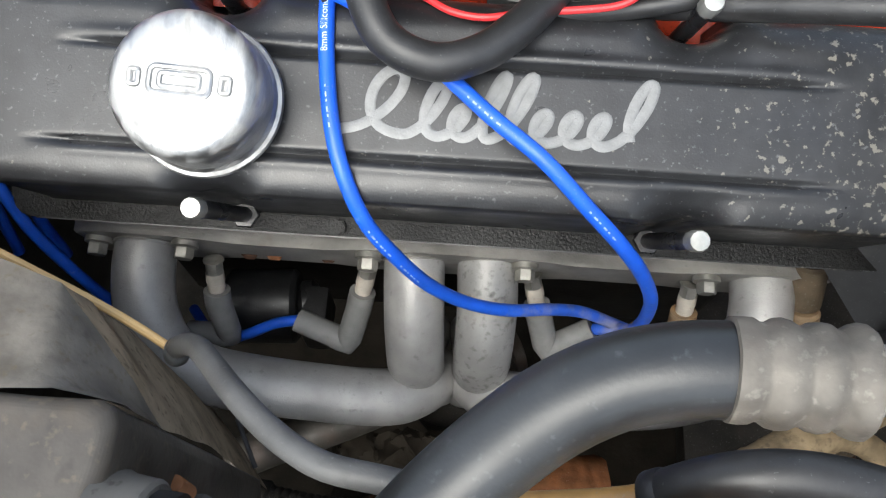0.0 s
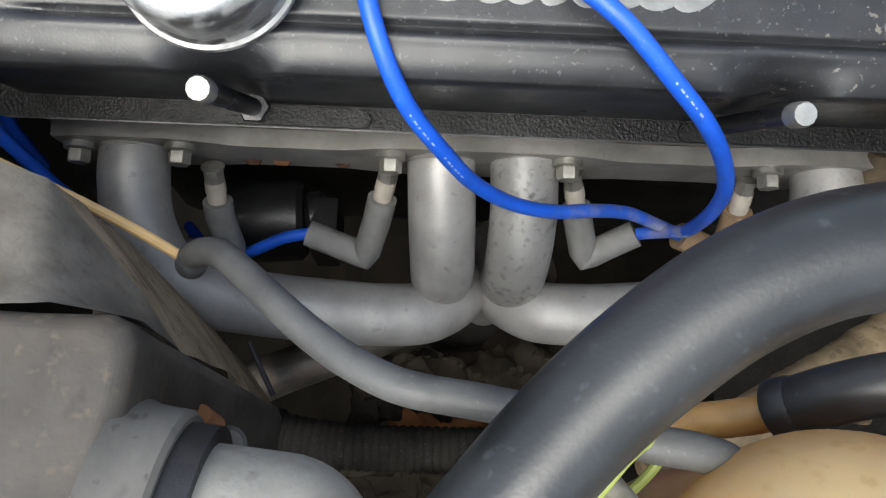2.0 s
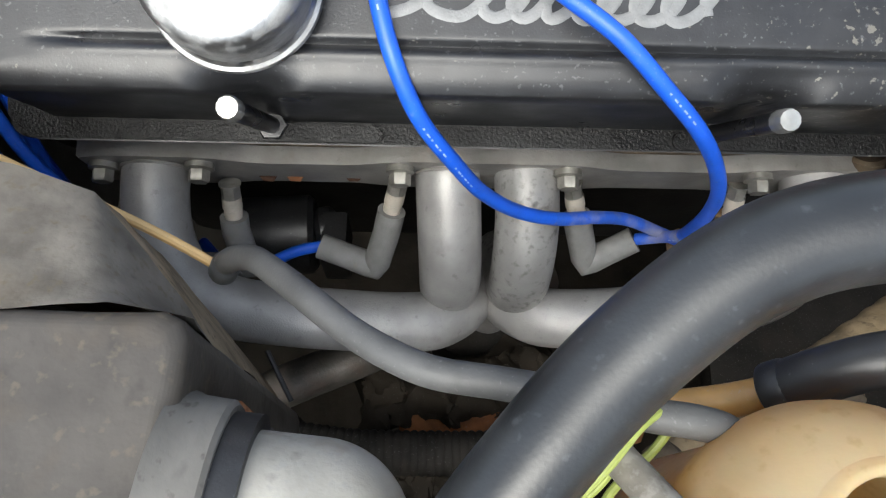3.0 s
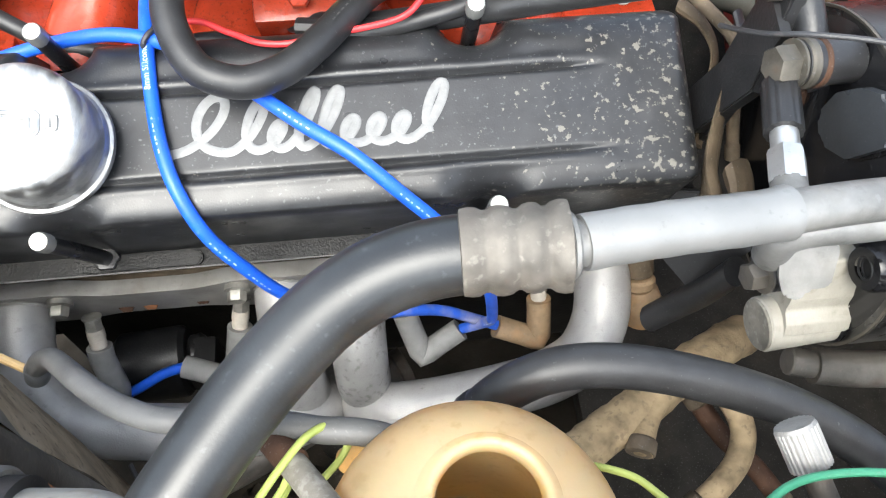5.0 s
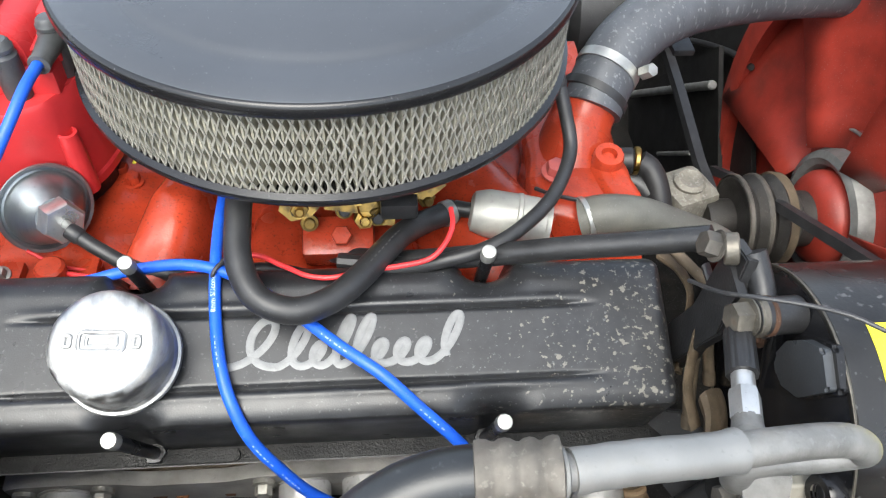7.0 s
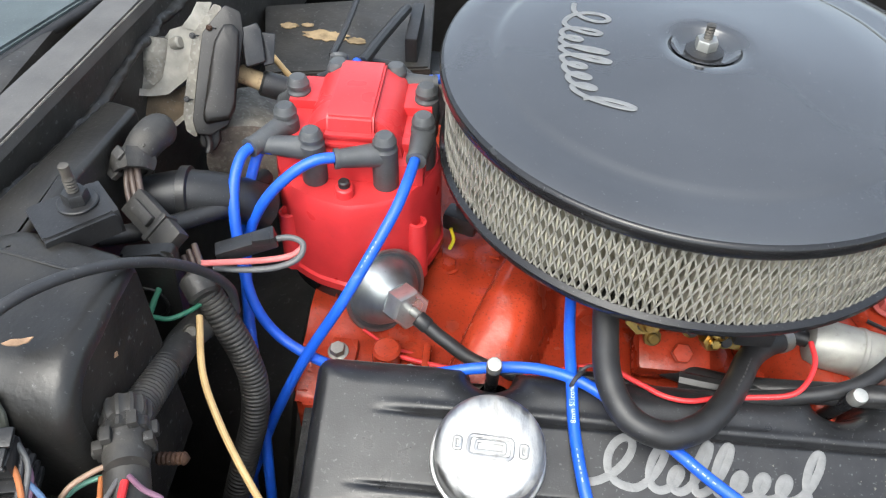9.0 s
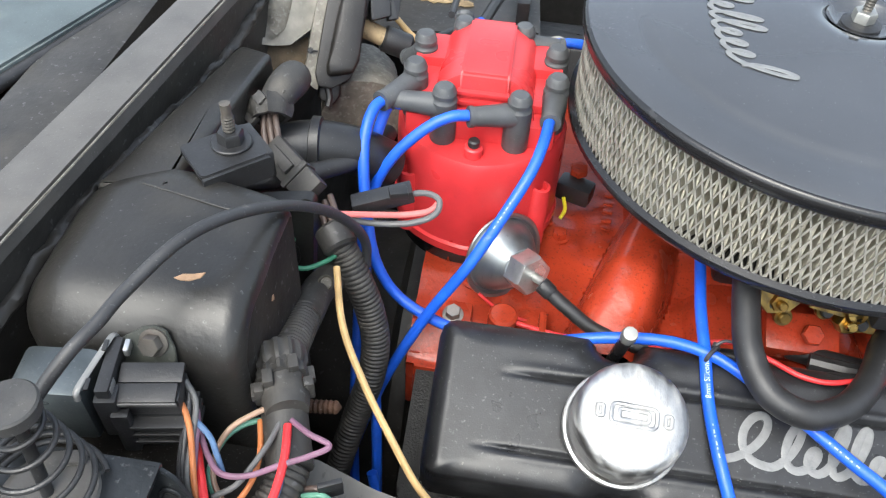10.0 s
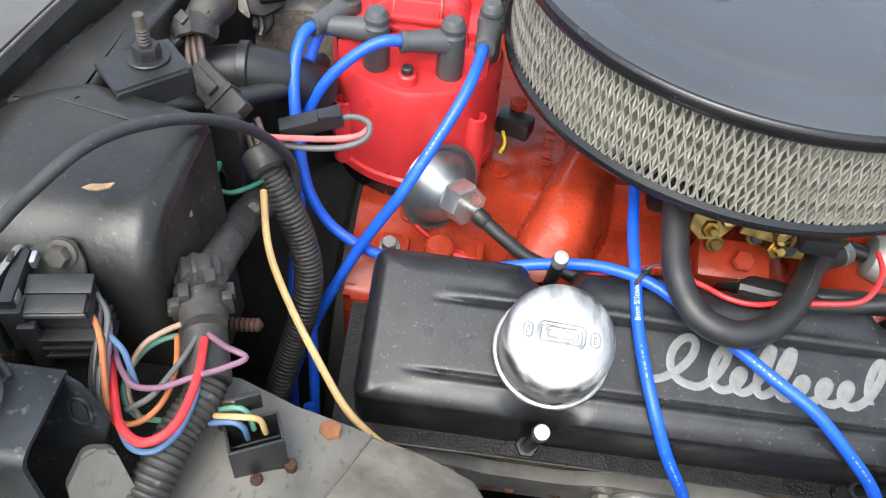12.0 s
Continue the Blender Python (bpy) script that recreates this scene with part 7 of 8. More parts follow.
part("upright", bm, "firewall", cow, "dirty black painted upright")
part("seam_sealer", lumpy([(-0.4615 + 0.1227 * (y + 0.17), y, 1.024 + 0.006 * math.sin(23 * y)) for y in [-0.10 + 0.05 * k for k in range(12)]], 0.0045, 0.004, 45, 12), "firewall", cow, "lumpy brushed seam sealer")
bm = bmesh.new()
prism([(-0.80, -0.17), (-0.485, -0.17), (-0.335, 0.93), (-0.70, 0.93)], 0.01, Matrix.Translation((0, 0, 0.985)), 0.0, bm)
part("trough", bm, "trough", cow, "black grimy cowl trough")
for p, q in (((-0.526, 0.151, 1.005), (-0.539, 0.155, 1.000)), ((-0.521, 0.211, 1.005), (-0.528, 0.213, 1.000)), ((-0.531, 0.194, 1.000), (-0.529, 0.206, 1.000))):
    part("stud", cyl(p, V(q) + V(0, 0, 0.006), 0.0085, 14, 0.002), "rust_orange", cow)
part("rod", tube([(-0.528, 0.154, 1.006), (-0.522, 0.165, 1.008), (-0.527, 0.187, 1.008), (-0.547, 0.218, 1.008), (-0.552, 0.260, 1.010)], 0.003, 6, 10), "rust", cow)
ws = thing("hood_edge", (-0.62, 0.2, 1.02), "pale weathered blue-grey panel edge with a dark seal behind the cowl", "panel edge")
bm = bmesh.new()
prism([(-1.4, -0.2), (-0.664, -0.2), (-0.270, 0.93), (-1.1, 0.93)], 0.012, Matrix.Translation((0, 0, 1.022)), 0.002, bm)
part("sheet", bm, "glass_grey", ws)
part("seal", tube([(-0.661, -0.2, 1.026), (-0.504, 0.25, 1.026), (-0.267, 0.93, 1.026)], 0.005, 6, 12), "rubber", ws)

hb = thing("heater_box", (-0.37, 0.05, 0.90), "dusty black plastic heater box with rounded corners", "heater box")


bm = bmesh.new()
XL, XR, YF, ZT, RF, RL = -0.437, -0.3185, -0.0245, 1.0460, 0.034, 0.034


def box_back(x):
    return 0.071 + (0.015 * (-0.3185 - x) / 0.0645 if x > -0.383 else 0.015 - 0.5 * (-0.383 - x))


def box_row(x, d):
    """The outline of the box across x, drawn in by d at its front and top."""
    r = max(0.004, RF - d)
    pts = [(YF + d, 0.88), (YF + d, 0.94), (YF + d, ZT - d - r)]
    pts += [(YF + d + r * (1 - math.cos(radians(a))), ZT - d - r + r * math.sin(radians(a))) for a in range(9, 91, 9)]
    yb = box_back(x)
    y0 = pts[-1][0]
    pts += [(y0 + (yb - 0.003 - y0) * k / 8, ZT - d) for k in range(1, 9)] + [(yb, ZT - d - 0.003), (yb, 0.96), (yb, 0.88)]
    return [V(x, y, z) + noise.noise_vector(V(x, y, z) * 35) * 0.0009 for y, z in pts]


RR = 0.0105
rows = [box_row(XR - RR * (1 - math.cos(radians(a))), RR * (1 - math.sin(radians(a)))) for a in range(0, 91, 15)]
side = rows[0]
rows += [box_row(XR - RR + (XL + RL - XR + RR) * k / 12, 0.0) for k in range(1, 13)]
rows += [box_row(XL + RL * (1 - math.sin(radians(a))), RL * (1 - math.cos(radians(a))) * 0.95) for a in range(10, 91, 10)]
rows = [[bm.verts.new(p) for p in r] for r in rows]
for a, b in zip(rows[:-1], rows[1:]):
    for k in range(len(a) - 1):
        bm.faces.new((a[k], a[k + 1], b[k + 1], b[k]))
bm.faces.new(rows[-1][::-1])
part("housing", bm, "box_plastic", hb, smooth=60)
bm = bmesh.new()
hub = bm.verts.new(V(XR + 0.0012, 0.030, 0.985))
rim = [bm.verts.new(p) for p in side]
for a, b in zip(rim[:-1], rim[1:]):
    bm.faces.new((a, b, hub))
bm.faces.new((rim[-1], rim[0], hub))
bmesh.ops.subdivide_edges(bm, edges=bm.edges[:], cuts=3, use_grid_fill=True)
part("side_face", bm, "box_side", hb, "brown dirt-filmed side of the box", smooth=60)
DM = Matrix(((1, 0, 0, 0), (0, 0, -1, 0.122), (0, 1, 0, 0), (0, 0, 0, 1)))
part("outlet_duct", prism(fillet([(-0.356, 0.998, 0.006), (-0.319, 1.006, 0.006), (-0.325, 0.925, 0.004), (-0.340, 0.870, 0.004), (-0.366, 0.870, 0.004), (-0.358, 0.940, 0.006)], 5), 0.010, DM, 0.0025), "box_plastic", hb, "blue-grey dusty duct wall")
part("duct_ring", sweep(bmesh.new(), [V(-0.343 + 0.011 * math.cos(2 * math.pi * k / 28), 0.1115, 0.957 + 0.014 * math.sin(2 * math.pi * k / 28)) for k in range(29)], 0.0012, 8, False), "box_plastic", hb)
# the raised fin that runs back along the firewall
plan = fillet([(-0.3830, 0.066, 0.002), (-0.3740, 0.222, 0.006), (-0.4000, 0.232, 0.006), (-0.4240, 0.066, 0.002)])
bm = bmesh.new()
rows = []
for k in range(-1, 7):
    phi = radians(90 * max(0, k) / 6)
    ring = []
    for i, p in enumerate(plan):
        t = (plan[(i + 1) % len(plan)] - plan[i - 1]).normalized()
        nrm = V(-t.y, t.x)
        crest = 1.0463 - 0.105 * max(0.0, p.y - 0.085) - 0.10 * max(0.0, -0.388 - p.x)
        z = 0.88 if k < 0 else crest - 0.004 * (1 - math.sin(phi))
        inset = 0.004 * (1 - math.cos(phi))
        ring.append(bm.verts.new((p.x + nrm.x * inset, p.y + nrm.y * inset, z)))
    rows.append(ring)
for a, b in zip(rows[:-1], rows[1:]):
    for i in range(len(a)):
        bm.faces.new((a[i], a[(i + 1) % len(a)], b[(i + 1) % len(a)], b[i]))
bm.faces.new(rows[-1])
part("fin", bm, "box_plastic", hb, smooth=50)
part("step_seam", tube([(-0.398, 0.069, 1.0460), (-0.375, 0.064, 1.0463), (-0.350, 0.0585, 1.0463), (-0.330, 0.0565, 1.0455)], 0.0012, 4, 8, (V(0, 0, 1), 0.5)), "box_plastic", hb)
part("leaf_scrap", prism([(-0.002, 0), (0.0, 0.002), (0.002, 0.001), (0.001, -0.002)], 0.0006, frame_at((-0.3182, 0.027, 1.016), (0, 1, 0), (1, 0, 0.1))), "leaf", hb, "tiny scrap of dry leaf")
MF = frame_at((-0.3575, -0.0205, 1.0330), (1, 0.02, 0), (0.0, -0.86, 0.50))
part("mount_screw", hexbolt(MF @ V(0, 0, 0.0016), MF.to_3x3() @ V(0, 0, 1), 0.0052, 0.0050, 0.0070), "ferrule", hb)
part("mount_tab", prism([(-0.024, -0.030), (-0.021, -0.0035), (-0.006, 0.0065), (0.0, 0.0080), (0.0055, 0.0060), (0.0095, -0.002), (0.0135, -0.030)], 0.0015, MF, 0.0004), "zinc_green", hb, "thin zinc mounting plate")
lfv = thing("dry_leaf", (-0.346, 0.003, 1.053), "small dry brown leaf lying on the heater box", "leaf")
part("blade", prism([(-0.007, 0), (-0.003, 0.002), (0.002, 0.0016), (0.007, 0.0022), (0.005, -0.0008), (0.0, -0.0022), (-0.004, -0.0016)], 0.0007, frame_at((-0.346, 0.003, 1.0535), (1, 0.3, 0), (0.05, 0, 1))), "leaf", lfv)
bk = thing("hinge_bracket", (-0.36, 0.10, 1.03), "black steel bracket with a tall threaded bolt", "bracket")
bm = bmesh.new()
fr = frame_at((-0.3625, 0.098, 1.0475), (0.73, 0.68, 0), (0, 0, 1))
prism(rounded(0.040, 0.032, 0.003, 3), 0.003, fr, 0.0006, bm)
prism(rounded(0.040, 0.014, 0.002, 2), 0.003, fr @ Matrix.Translation((0, -0.0150, -0.005)) @ Matrix.Rotation(radians(90), 4, "X"), 0.0, bm)
prism(rounded(0.018, 0.032, 0.002, 2), 0.003, fr @ Matrix.Translation((0.0190, 0, -0.006)) @ Matrix.Rotation(radians(90), 4, "Y"), 0.0, bm)
part("plate", bm, "bracket", bk)
part("washer", cyl((-0.360, 0.104, 1.0505), (-0.360, 0.104, 1.0525), 0.0115, 24, 0.0006), "bracket", bk)
part("nut", hexbolt((-0.360, 0.104, 1.0525), (0, 0, 1), 0.0075, 0.007), "bracket", bk)
part("thread", revolve([(0.0036 if k % 2 else 0.0031, 0.001 * k) for k in range(17)] + [(0.0030, 0.0175), (0.0030, 0.024), (0, 0.0245)], (-0.360, 0.104, 1.0535), (0, 0, 1), 14), "ferrule", bk)

# wiper motor and clutter behind
wm = thing("wiper_motor", (-0.36, 0.30, 0.95), "dusty wiper motor with a black cover and a pale cast bracket", "wiper motor")
WB = frame_at((-0.352, 0.298, 1.010), (1, 0.3, 0), (0.30, -0.78, 0.55))


def on_motor(poly, back, thick, soft=0.0):
    """A plate in the motor's own plane; soft rounds its front edge over that width."""
    out = fillet(poly, 5)
    mid = V(sum(p.x for p in out) / len(out), sum(p.y for p in out) / len(out))
    bm = bmesh.new()
    rings = []
    for k in range(5 if soft else 2):
        phi = radians(90 * max(0, k - 1) / 3) if soft else 0.0
        z = back if k == 0 else back + thick - (soft * (1 - math.sin(phi)) if soft else 0.0)
        draw = soft * (1 - math.cos(phi)) if k else 0.0
        rings.append([bm.verts.new(WB @ V(*(p - (p - mid).normalized() * draw), z)) for p in out])
    for a, b in zip(rings[:-1], rings[1:]):
        for i in range(len(a)):
            bm.faces.new((a[i], a[(i + 1) % len(a)], b[(i + 1) % len(a)], b[i]))
    bmesh.ops.triangulate(bm, faces=[bm.faces.new(rings[0][::-1]), bm.faces.new(rings[-1])])
    return bm


part("cast_edge", on_motor([(0.0128, 0.0525, 0.003), (0.0191, 0.0496, 0.002), (0.0030, 0.0325, 0.006), (-0.0050, 0.0019, 0.006), (-0.0135, -0.0341, 0.004), (-0.0146, -0.0480, 0.002), (-0.0218, -0.0408, 0.003), (-0.0224, -0.0289, 0.006), (-0.0145, 0.0026, 0.006), (-0.0059, 0.0314, 0.006)], -0.022, 0.020), "cast_dusty", wm, "dusty cast rim of the motor body")
part("flange", on_motor([(0.0210, 0.0511, 0.004), (0.0319, 0.0445, 0.005), (0.0318, 0.0284, 0.006), (0.0251, 0.0033, 0.006), (0.0170, -0.0286, 0.006), (0.0102, -0.0398, 0.006), (-0.0046, -0.0462, 0.006), (-0.0146, -0.0442, 0.004), (-0.0160, -0.0340, 0.005), (-0.0071, 0.0019, 0.006), (0.0013, 0.0317, 0.006)], -0.014, 0.016, 0.0012), "motor_black", wm, "dusty black cover flange")
part("motor_cover", on_motor([(0.0180, 0.0363, 0.003), (0.0247, 0.0358, 0.003), (0.0286, 0.0304, 0.004), (0.0270, 0.0160, 0.006), (0.0178, -0.0265, 0.005), (0.0125, -0.0356, 0.004), (-0.0067, -0.0371, 0.003), (-0.0074, -0.0305, 0.003), (0.0028, 0.0053, 0.008), (0.0096, 0.0251, 0.007)], 0.0, 0.011, 0.0050), "motor_black", wm, "rounded black motor cover")
part("sump", on_motor([(-0.0139, -0.0430, 0.003), (0.0040, -0.0380, 0.003), (0.0032, -0.0515, 0.004), (-0.0035, -0.0600, 0.004), (-0.0140, -0.0540, 0.004)], -0.024, 0.016, 0.002), "motor_black", wm)
part("arm", on_motor([(-0.0699, -0.0016, 0.001), (-0.0642, -0.0013, 0.002), (-0.0441, -0.0079, 0.004), (-0.0344, 0.0010, 0.005), (-0.0290, 0.0165, 0.006), (-0.0236, 0.0369, 0.002), (-0.0143, 0.0387, 0.002), (-0.0040, 0.0363, 0.002), (-0.0068, 0.0231, 0.004), (-0.0135, 0.0004, 0.006), (-0.0323, -0.0120, 0.006), (-0.0456, -0.0120, 0.005), (-0.0647, -0.0089, 0.001)], -0.0200, 0.0035), "cast_worn", wm, "pale dusty cast arm")
part("arm_rib", on_motor([(-0.0143, 0.0380, 0.001), (-0.0055, 0.0472, 0.003), (0.0000, 0.0559, 0.001), (0.0116, 0.0551, 0.001), (0.0069, 0.0463, 0.003), (-0.0033, 0.0345, 0.001)], -0.0210, 0.0060), "cast_worn", wm)
part("ledge", on_motor([(-0.0647, -0.0089, 0.001), (-0.0456, -0.0115, 0.003), (-0.0306, -0.0112, 0.003), (-0.0170, -0.0049, 0.002), (-0.0199, -0.0292, 0.003), (-0.0330, -0.0370, 0.004), (-0.0494, -0.0352, 0.003), (-0.0582, -0.0334, 0.002), (-0.0625, -0.0248, 0.003)], -0.0340, 0.006), "strap_brown", wm, "brown dirt-stained cast pocket")
part("lower_lip", on_motor([(-0.0582, -0.0330, 0.0005), (-0.0335, -0.0352, 0.003), (-0.0213, -0.0269, 0.001), (-0.0211, -0.0310, 0.001), (-0.0329, -0.0392, 0.003), (-0.0579, -0.0358, 0.0005)], -0.0300, 0.0060), "cast_dusty", wm, "dusty cast foot")
part("gearbox", lumpy([WB @ V(-0.034, 0.034, -0.030), WB @ V(-0.038, 0.018, -0.032), WB @ V(-0.042, 0.000, -0.036)], 0.0165, 0.0012, 60, 24), "cast_dusty", wm, "grey dirt-crusted gear housing")
part("vent_boss", cyl(WB @ V(-0.0235, 0.0260, -0.020), WB @ V(-0.0160, 0.0270, -0.0145), 0.0050, 20, 0.0012), "cast_worn", wm)
for x, y in ((-0.0065, 0.0302), (-0.0180, -0.0168), (0.0068, 0.0346)):
    part("screw", hexbolt(WB @ V(x, y, -0.002 if x < 0 else 0.002), WB.to_3x3() @ V(0, 0, 1), 0.0015, 0.0022, 0.0024), "rust" if x > 0 else "bracket", wm)
    part("screw_shank", cyl(WB @ V(x, y, 0.0), WB @ V(x + 0.0050, y - 0.0008, 0.003), 0.0007, 8), "bracket", wm)
part("socket", on_motor([(0.030, 0.033, 0.002), (0.043, 0.036, 0.002), (0.0455, 0.030, 0.002), (0.0455, 0.006, 0.002), (0.030, 0.003, 0.002)], -0.020, 0.020, 0.0012), "plastic", wm)
part("plug", on_motor([(0.0455, 0.029, 0.001), (0.0565, 0.027, 0.001), (0.052, 0.004, 0.001), (0.0440, 0.003, 0.001)], -0.018, 0.012, 0.001), "plastic", wm)
part("tan_tube", cyl(WB @ V(0.024, 0.000, -0.020), WB @ V(0.044, -0.0105, -0.016), 0.0075, 20, 0.001), "tan_hose", wm, "stained tan rubber tube")
part("black_tube", cyl(WB @ V(0.040, -0.009, -0.017), WB @ V(0.062, -0.018, -0.018), 0.0105, 20, 0.002), "plastic", wm)
part("drum", lumpy([(-0.345, 0.345, 0.930), (-0.338, 0.322, 0.934), (-0.331, 0.300, 0.936), (-0.328, 0.290, 0.936)], 0.034, 0.002, 40, 28), "cast_dusty", wm, "grey dirt-crusted motor drum")
part("drain_tail", tube([WB @ V(-0.008, -0.040, -0.004), WB @ V(-0.006, -0.052, -0.004), WB @ V(-0.008, -0.060, -0.003)], 0.0028, 4, 8), "plastic", wm)
hd = thing("heater_duct", (-0.33, 0.16, 0.95), "black plastic duct behind the harness", "duct")
part("collar", revolve([(0.017, -0.004), (0.0195, -0.003), (0.0195, 0.003), (0.017, 0.004)], (-0.338, 0.189, 0.985), (1, 0.1, 0), 28), "plastic", hd)
part("duct", tube([(-0.362, 0.180, 0.985), (-0.338, 0.189, 0.985), (-0.313, 0.199, 0.975), (-0.293, 0.213, 0.955)], 0.017, 6, 18), "plastic", hd)
wire("heater_tube", [(-0.379, 0.135, 0.990), (-0.353, 0.150, 0.985), (-0.329, 0.170, 0.980), (-0.308, 0.194, 0.975), (-0.297, 0.236, 0.965)], 0.0066, "rubber", "dull black heater tube under the bracket", "hose", "", 8, 14)
for pts, r, m, lab in (([(-0.242, 0.361, 0.990), (-0.234, 0.420, 0.980), (-0.220, 0.493, 0.970)], 0.005, "rubber", "black cable behind the distributor"),
                       ([(-0.269, 0.369, 0.990), (-0.269, 0.434, 0.980), (-0.271, 0.506, 0.970)], 0.003, "w_black", "black wire behind the distributor"),
                       ([(-0.275, 0.334, 0.990), (-0.249, 0.376, 0.980), (-0.216, 0.391, 0.970), (-0.189, 0.369, 0.960)], 0.003, "w_black", "black wire behind the distributor"),
                       ([(-0.318, 0.361, 0.990), (-0.300, 0.342, 0.985), (-0.290, 0.338, 0.980)], 0.0025, "tan_wire", "tan wire behind the distributor")):
    wire("rear_wire", pts, r, m, lab, "wire", "rear wires")
bt = thing("rear_shelf", (-0.2, 0.55, 0.90), "black tray with worn paint behind the distributor", "tray")
part("tray", prism([V(p).to_2d() for p in [(-0.375, 0.535, 0.940), (-0.344, 0.410, 0.940), (-0.192, 0.439, 0.940), (-0.201, 0.582, 0.940)]], 0.02, Matrix.Translation((0, 0, 0.92)), 0.002), "firewall", bt)
def torn(cx, cy, w, h, seed):
    """A ragged flake of bare metal."""
    rnd = random.Random(seed)
    return [(cx + w * (0.72 + 0.36 * rnd.random()) * math.cos(2 * math.pi * k / 26), cy + h * (0.62 + 0.5 * rnd.random()) * math.sin(2 * math.pi * k / 26)) for k in range(26)]


for cx, cy, w, h, seed in ((-0.301, 0.482, 0.026, 0.011, 1), (-0.341, 0.497, 0.010, 0.006, 2), (-0.268, 0.476, 0.010, 0.007, 3), (-0.322, 0.500, 0.007, 0.004, 4)):
    part("bare_patch", prism(torn(cx, cy, w, h, seed), 0.0007, Matrix.Translation((0, 0, 0.9405))), "tan_hose", bt, "cream patch where the paint has peeled")
part("lip", box(V((-0.211, 0.481, 0.950)), (0.012, 0.07, 0.03), 0.002), "bracket", bt)
wc = thing("filler_cap", (-0.174, 0.458, 0.90), "small white round cap behind the distributor", "cap")
part("dome", revolve([(0.0, 0.0090), (0.0060, 0.0080), (0.0100, 0.0050), (0.0124, 0.0), (0.0126, -0.006), (0.0100, -0.010), (0, -0.010)], (-0.1737, 0.4584, 0.9145), (-0.05, -0.70, 0.70), 32), "dull_white", wc)
part("stem", cyl((-0.1737, 0.4584, 0.9110), (-0.1737, 0.4640, 0.8400), 0.0085, 20), "dull_white", wc)

cs = thing("coolant_switch", (-0.16, 0.22, 0.88), "black switch body with a red hex cap beside the distributor", "switch")
part("body", box((-0.148, 0.279, 0.895), (0.030, 0.018, 0.018), 0.004, Matrix.Rotation(radians(-20), 3, "Z")), "plastic", cs)
part("cap", hexbolt((-0.147, 0.290, 0.905), (0, -0.1, 1), 0.0078, 0.006), "engine_red", cs, "red hex cap")
part("lead", tube([(-0.157, 0.271, 0.892), (-0.154, 0.268, 0.882), (-0.157, 0.263, 0.875)], 0.0016, 4, 8), "label_yellow", cs, "short yellow lead")
for t3 in ((-0.168, 0.261, 0.868), (-0.156, 0.248, 0.868), (-0.221, 0.187, 0.868), (-0.243, 0.209, 0.868)):
    lb = thing("intake_bolt", t3, "small hex bolt in the painted intake", "bolt", "intake bolts")
    part("head", hexbolt(V(t3), (0, 0, 1), 0.0062, 0.006, 0.0085), "engine_red", lb)
# harness
ha = thing("wiring_harness", (-0.31, 0.08, 0.90), "corrugated black wiring loom with connectors", "wiring harness")
part("loom", loom([(-0.311, 0.116, 0.978), (-0.303, 0.113, 0.965), (-0.293, 0.107, 0.945), (-0.285, 0.103, 0.922), (-0.280, 0.097, 0.895), (-0.282, 0.088, 0.865), (-0.291, 0.079, 0.830), (-0.300, 0.065, 0.795), (-0.307, 0.055, 0.760)], 0.0100), "loom_plastic", ha)
HA, HB, HG, HJ = V(-0.357, 0.155, 1.006), V(-0.319, 0.135, 0.985), V(-0.364, 0.177, 1.020), V(-0.308, 0.117, 0.976)
hd_ = (HB - HA).normalized()
hf = frame_at(HA, hd_, (-0.25, -0.55, 0.8))
part("clamp", cyl(HJ - hd_ * 0.006, HJ + (HJ - HB) * 0.5, 0.0112, 20, 0.002), "loom_plastic", ha)
part("connector", box((hf @ V(0.022, 0, 0)), (0.046, 0.019, 0.011), 0.0015, hf.to_3x3()), "loom_plastic", ha)
part("connector_lip", box((hf @ V(0.028, 0, 0.0005)), (0.004, 0.0215, 0.0135), 0.0010, hf.to_3x3()), "loom_plastic", ha)
part("connector_latch", box((hf @ V(0.014, 0, 0.0065)), (0.020, 0.008, 0.004), 0.0010, hf.to_3x3()), "loom_plastic", ha)
part("plug_ring", revolve([(0.009, -0.007), (0.012, -0.007), (0.0135, -0.002), (0.0135, 0.002), (0.012, 0.007), (0.009, 0.007)], HG, HA - HG, 28, None, None, lambda k, h: 1.0 if k % 7 else 1.16), "loom_plastic", ha)
part("elbow", sweep(bmesh.new(), crom([HG + V(0.002, 0.004, 0.002), HG + V(0.006, 0.016, 0.006), HG + V(0.008, 0.030, 0.004), HG + V(0.002, 0.045, -0.010)], 8), lambda i, n: 0.0100 + 0.0022 * math.sin(math.pi * i / n), 20), "loom_plastic", ha, "smooth dusty rubber elbow")
# A thin black line laid on as the fold's shade.
part("elbow_crease_dark", tube([HG + V(0.0090, 0.002, 0.0085), HG + V(0.0105, 0.012, 0.0125), HG + V(0.0145, 0.024, 0.0130)], 0.0006, 4, 6), "ink", ha)
for k, (u, w) in enumerate(((0.0125, 0.003), (-0.0120, 0.005), (0.0020, 0.0130))):
    part("plug_ear", box(HG + hf.to_3x3() @ V(-0.001, u, w), (0.008, 0.007, 0.005), 0.001, hf.to_3x3()), "loom_plastic", ha)
for k in range(3):
    off = hf.to_3x3() @ V(0, 0.0050 * (k - 1), 0.001)
    part("strand", tube([HG + off * 0.8, HG * 0.5 + HA * 0.5 + off * 1.1, HA + hd_ * 0.002 + off], 0.0021, 4, 10), "w_brown", ha)
    part("strand", tube([HB + off, HB * 0.5 + HJ * 0.5 + off, HJ + off], 0.0021, 4, 10), "w_brown", ha)
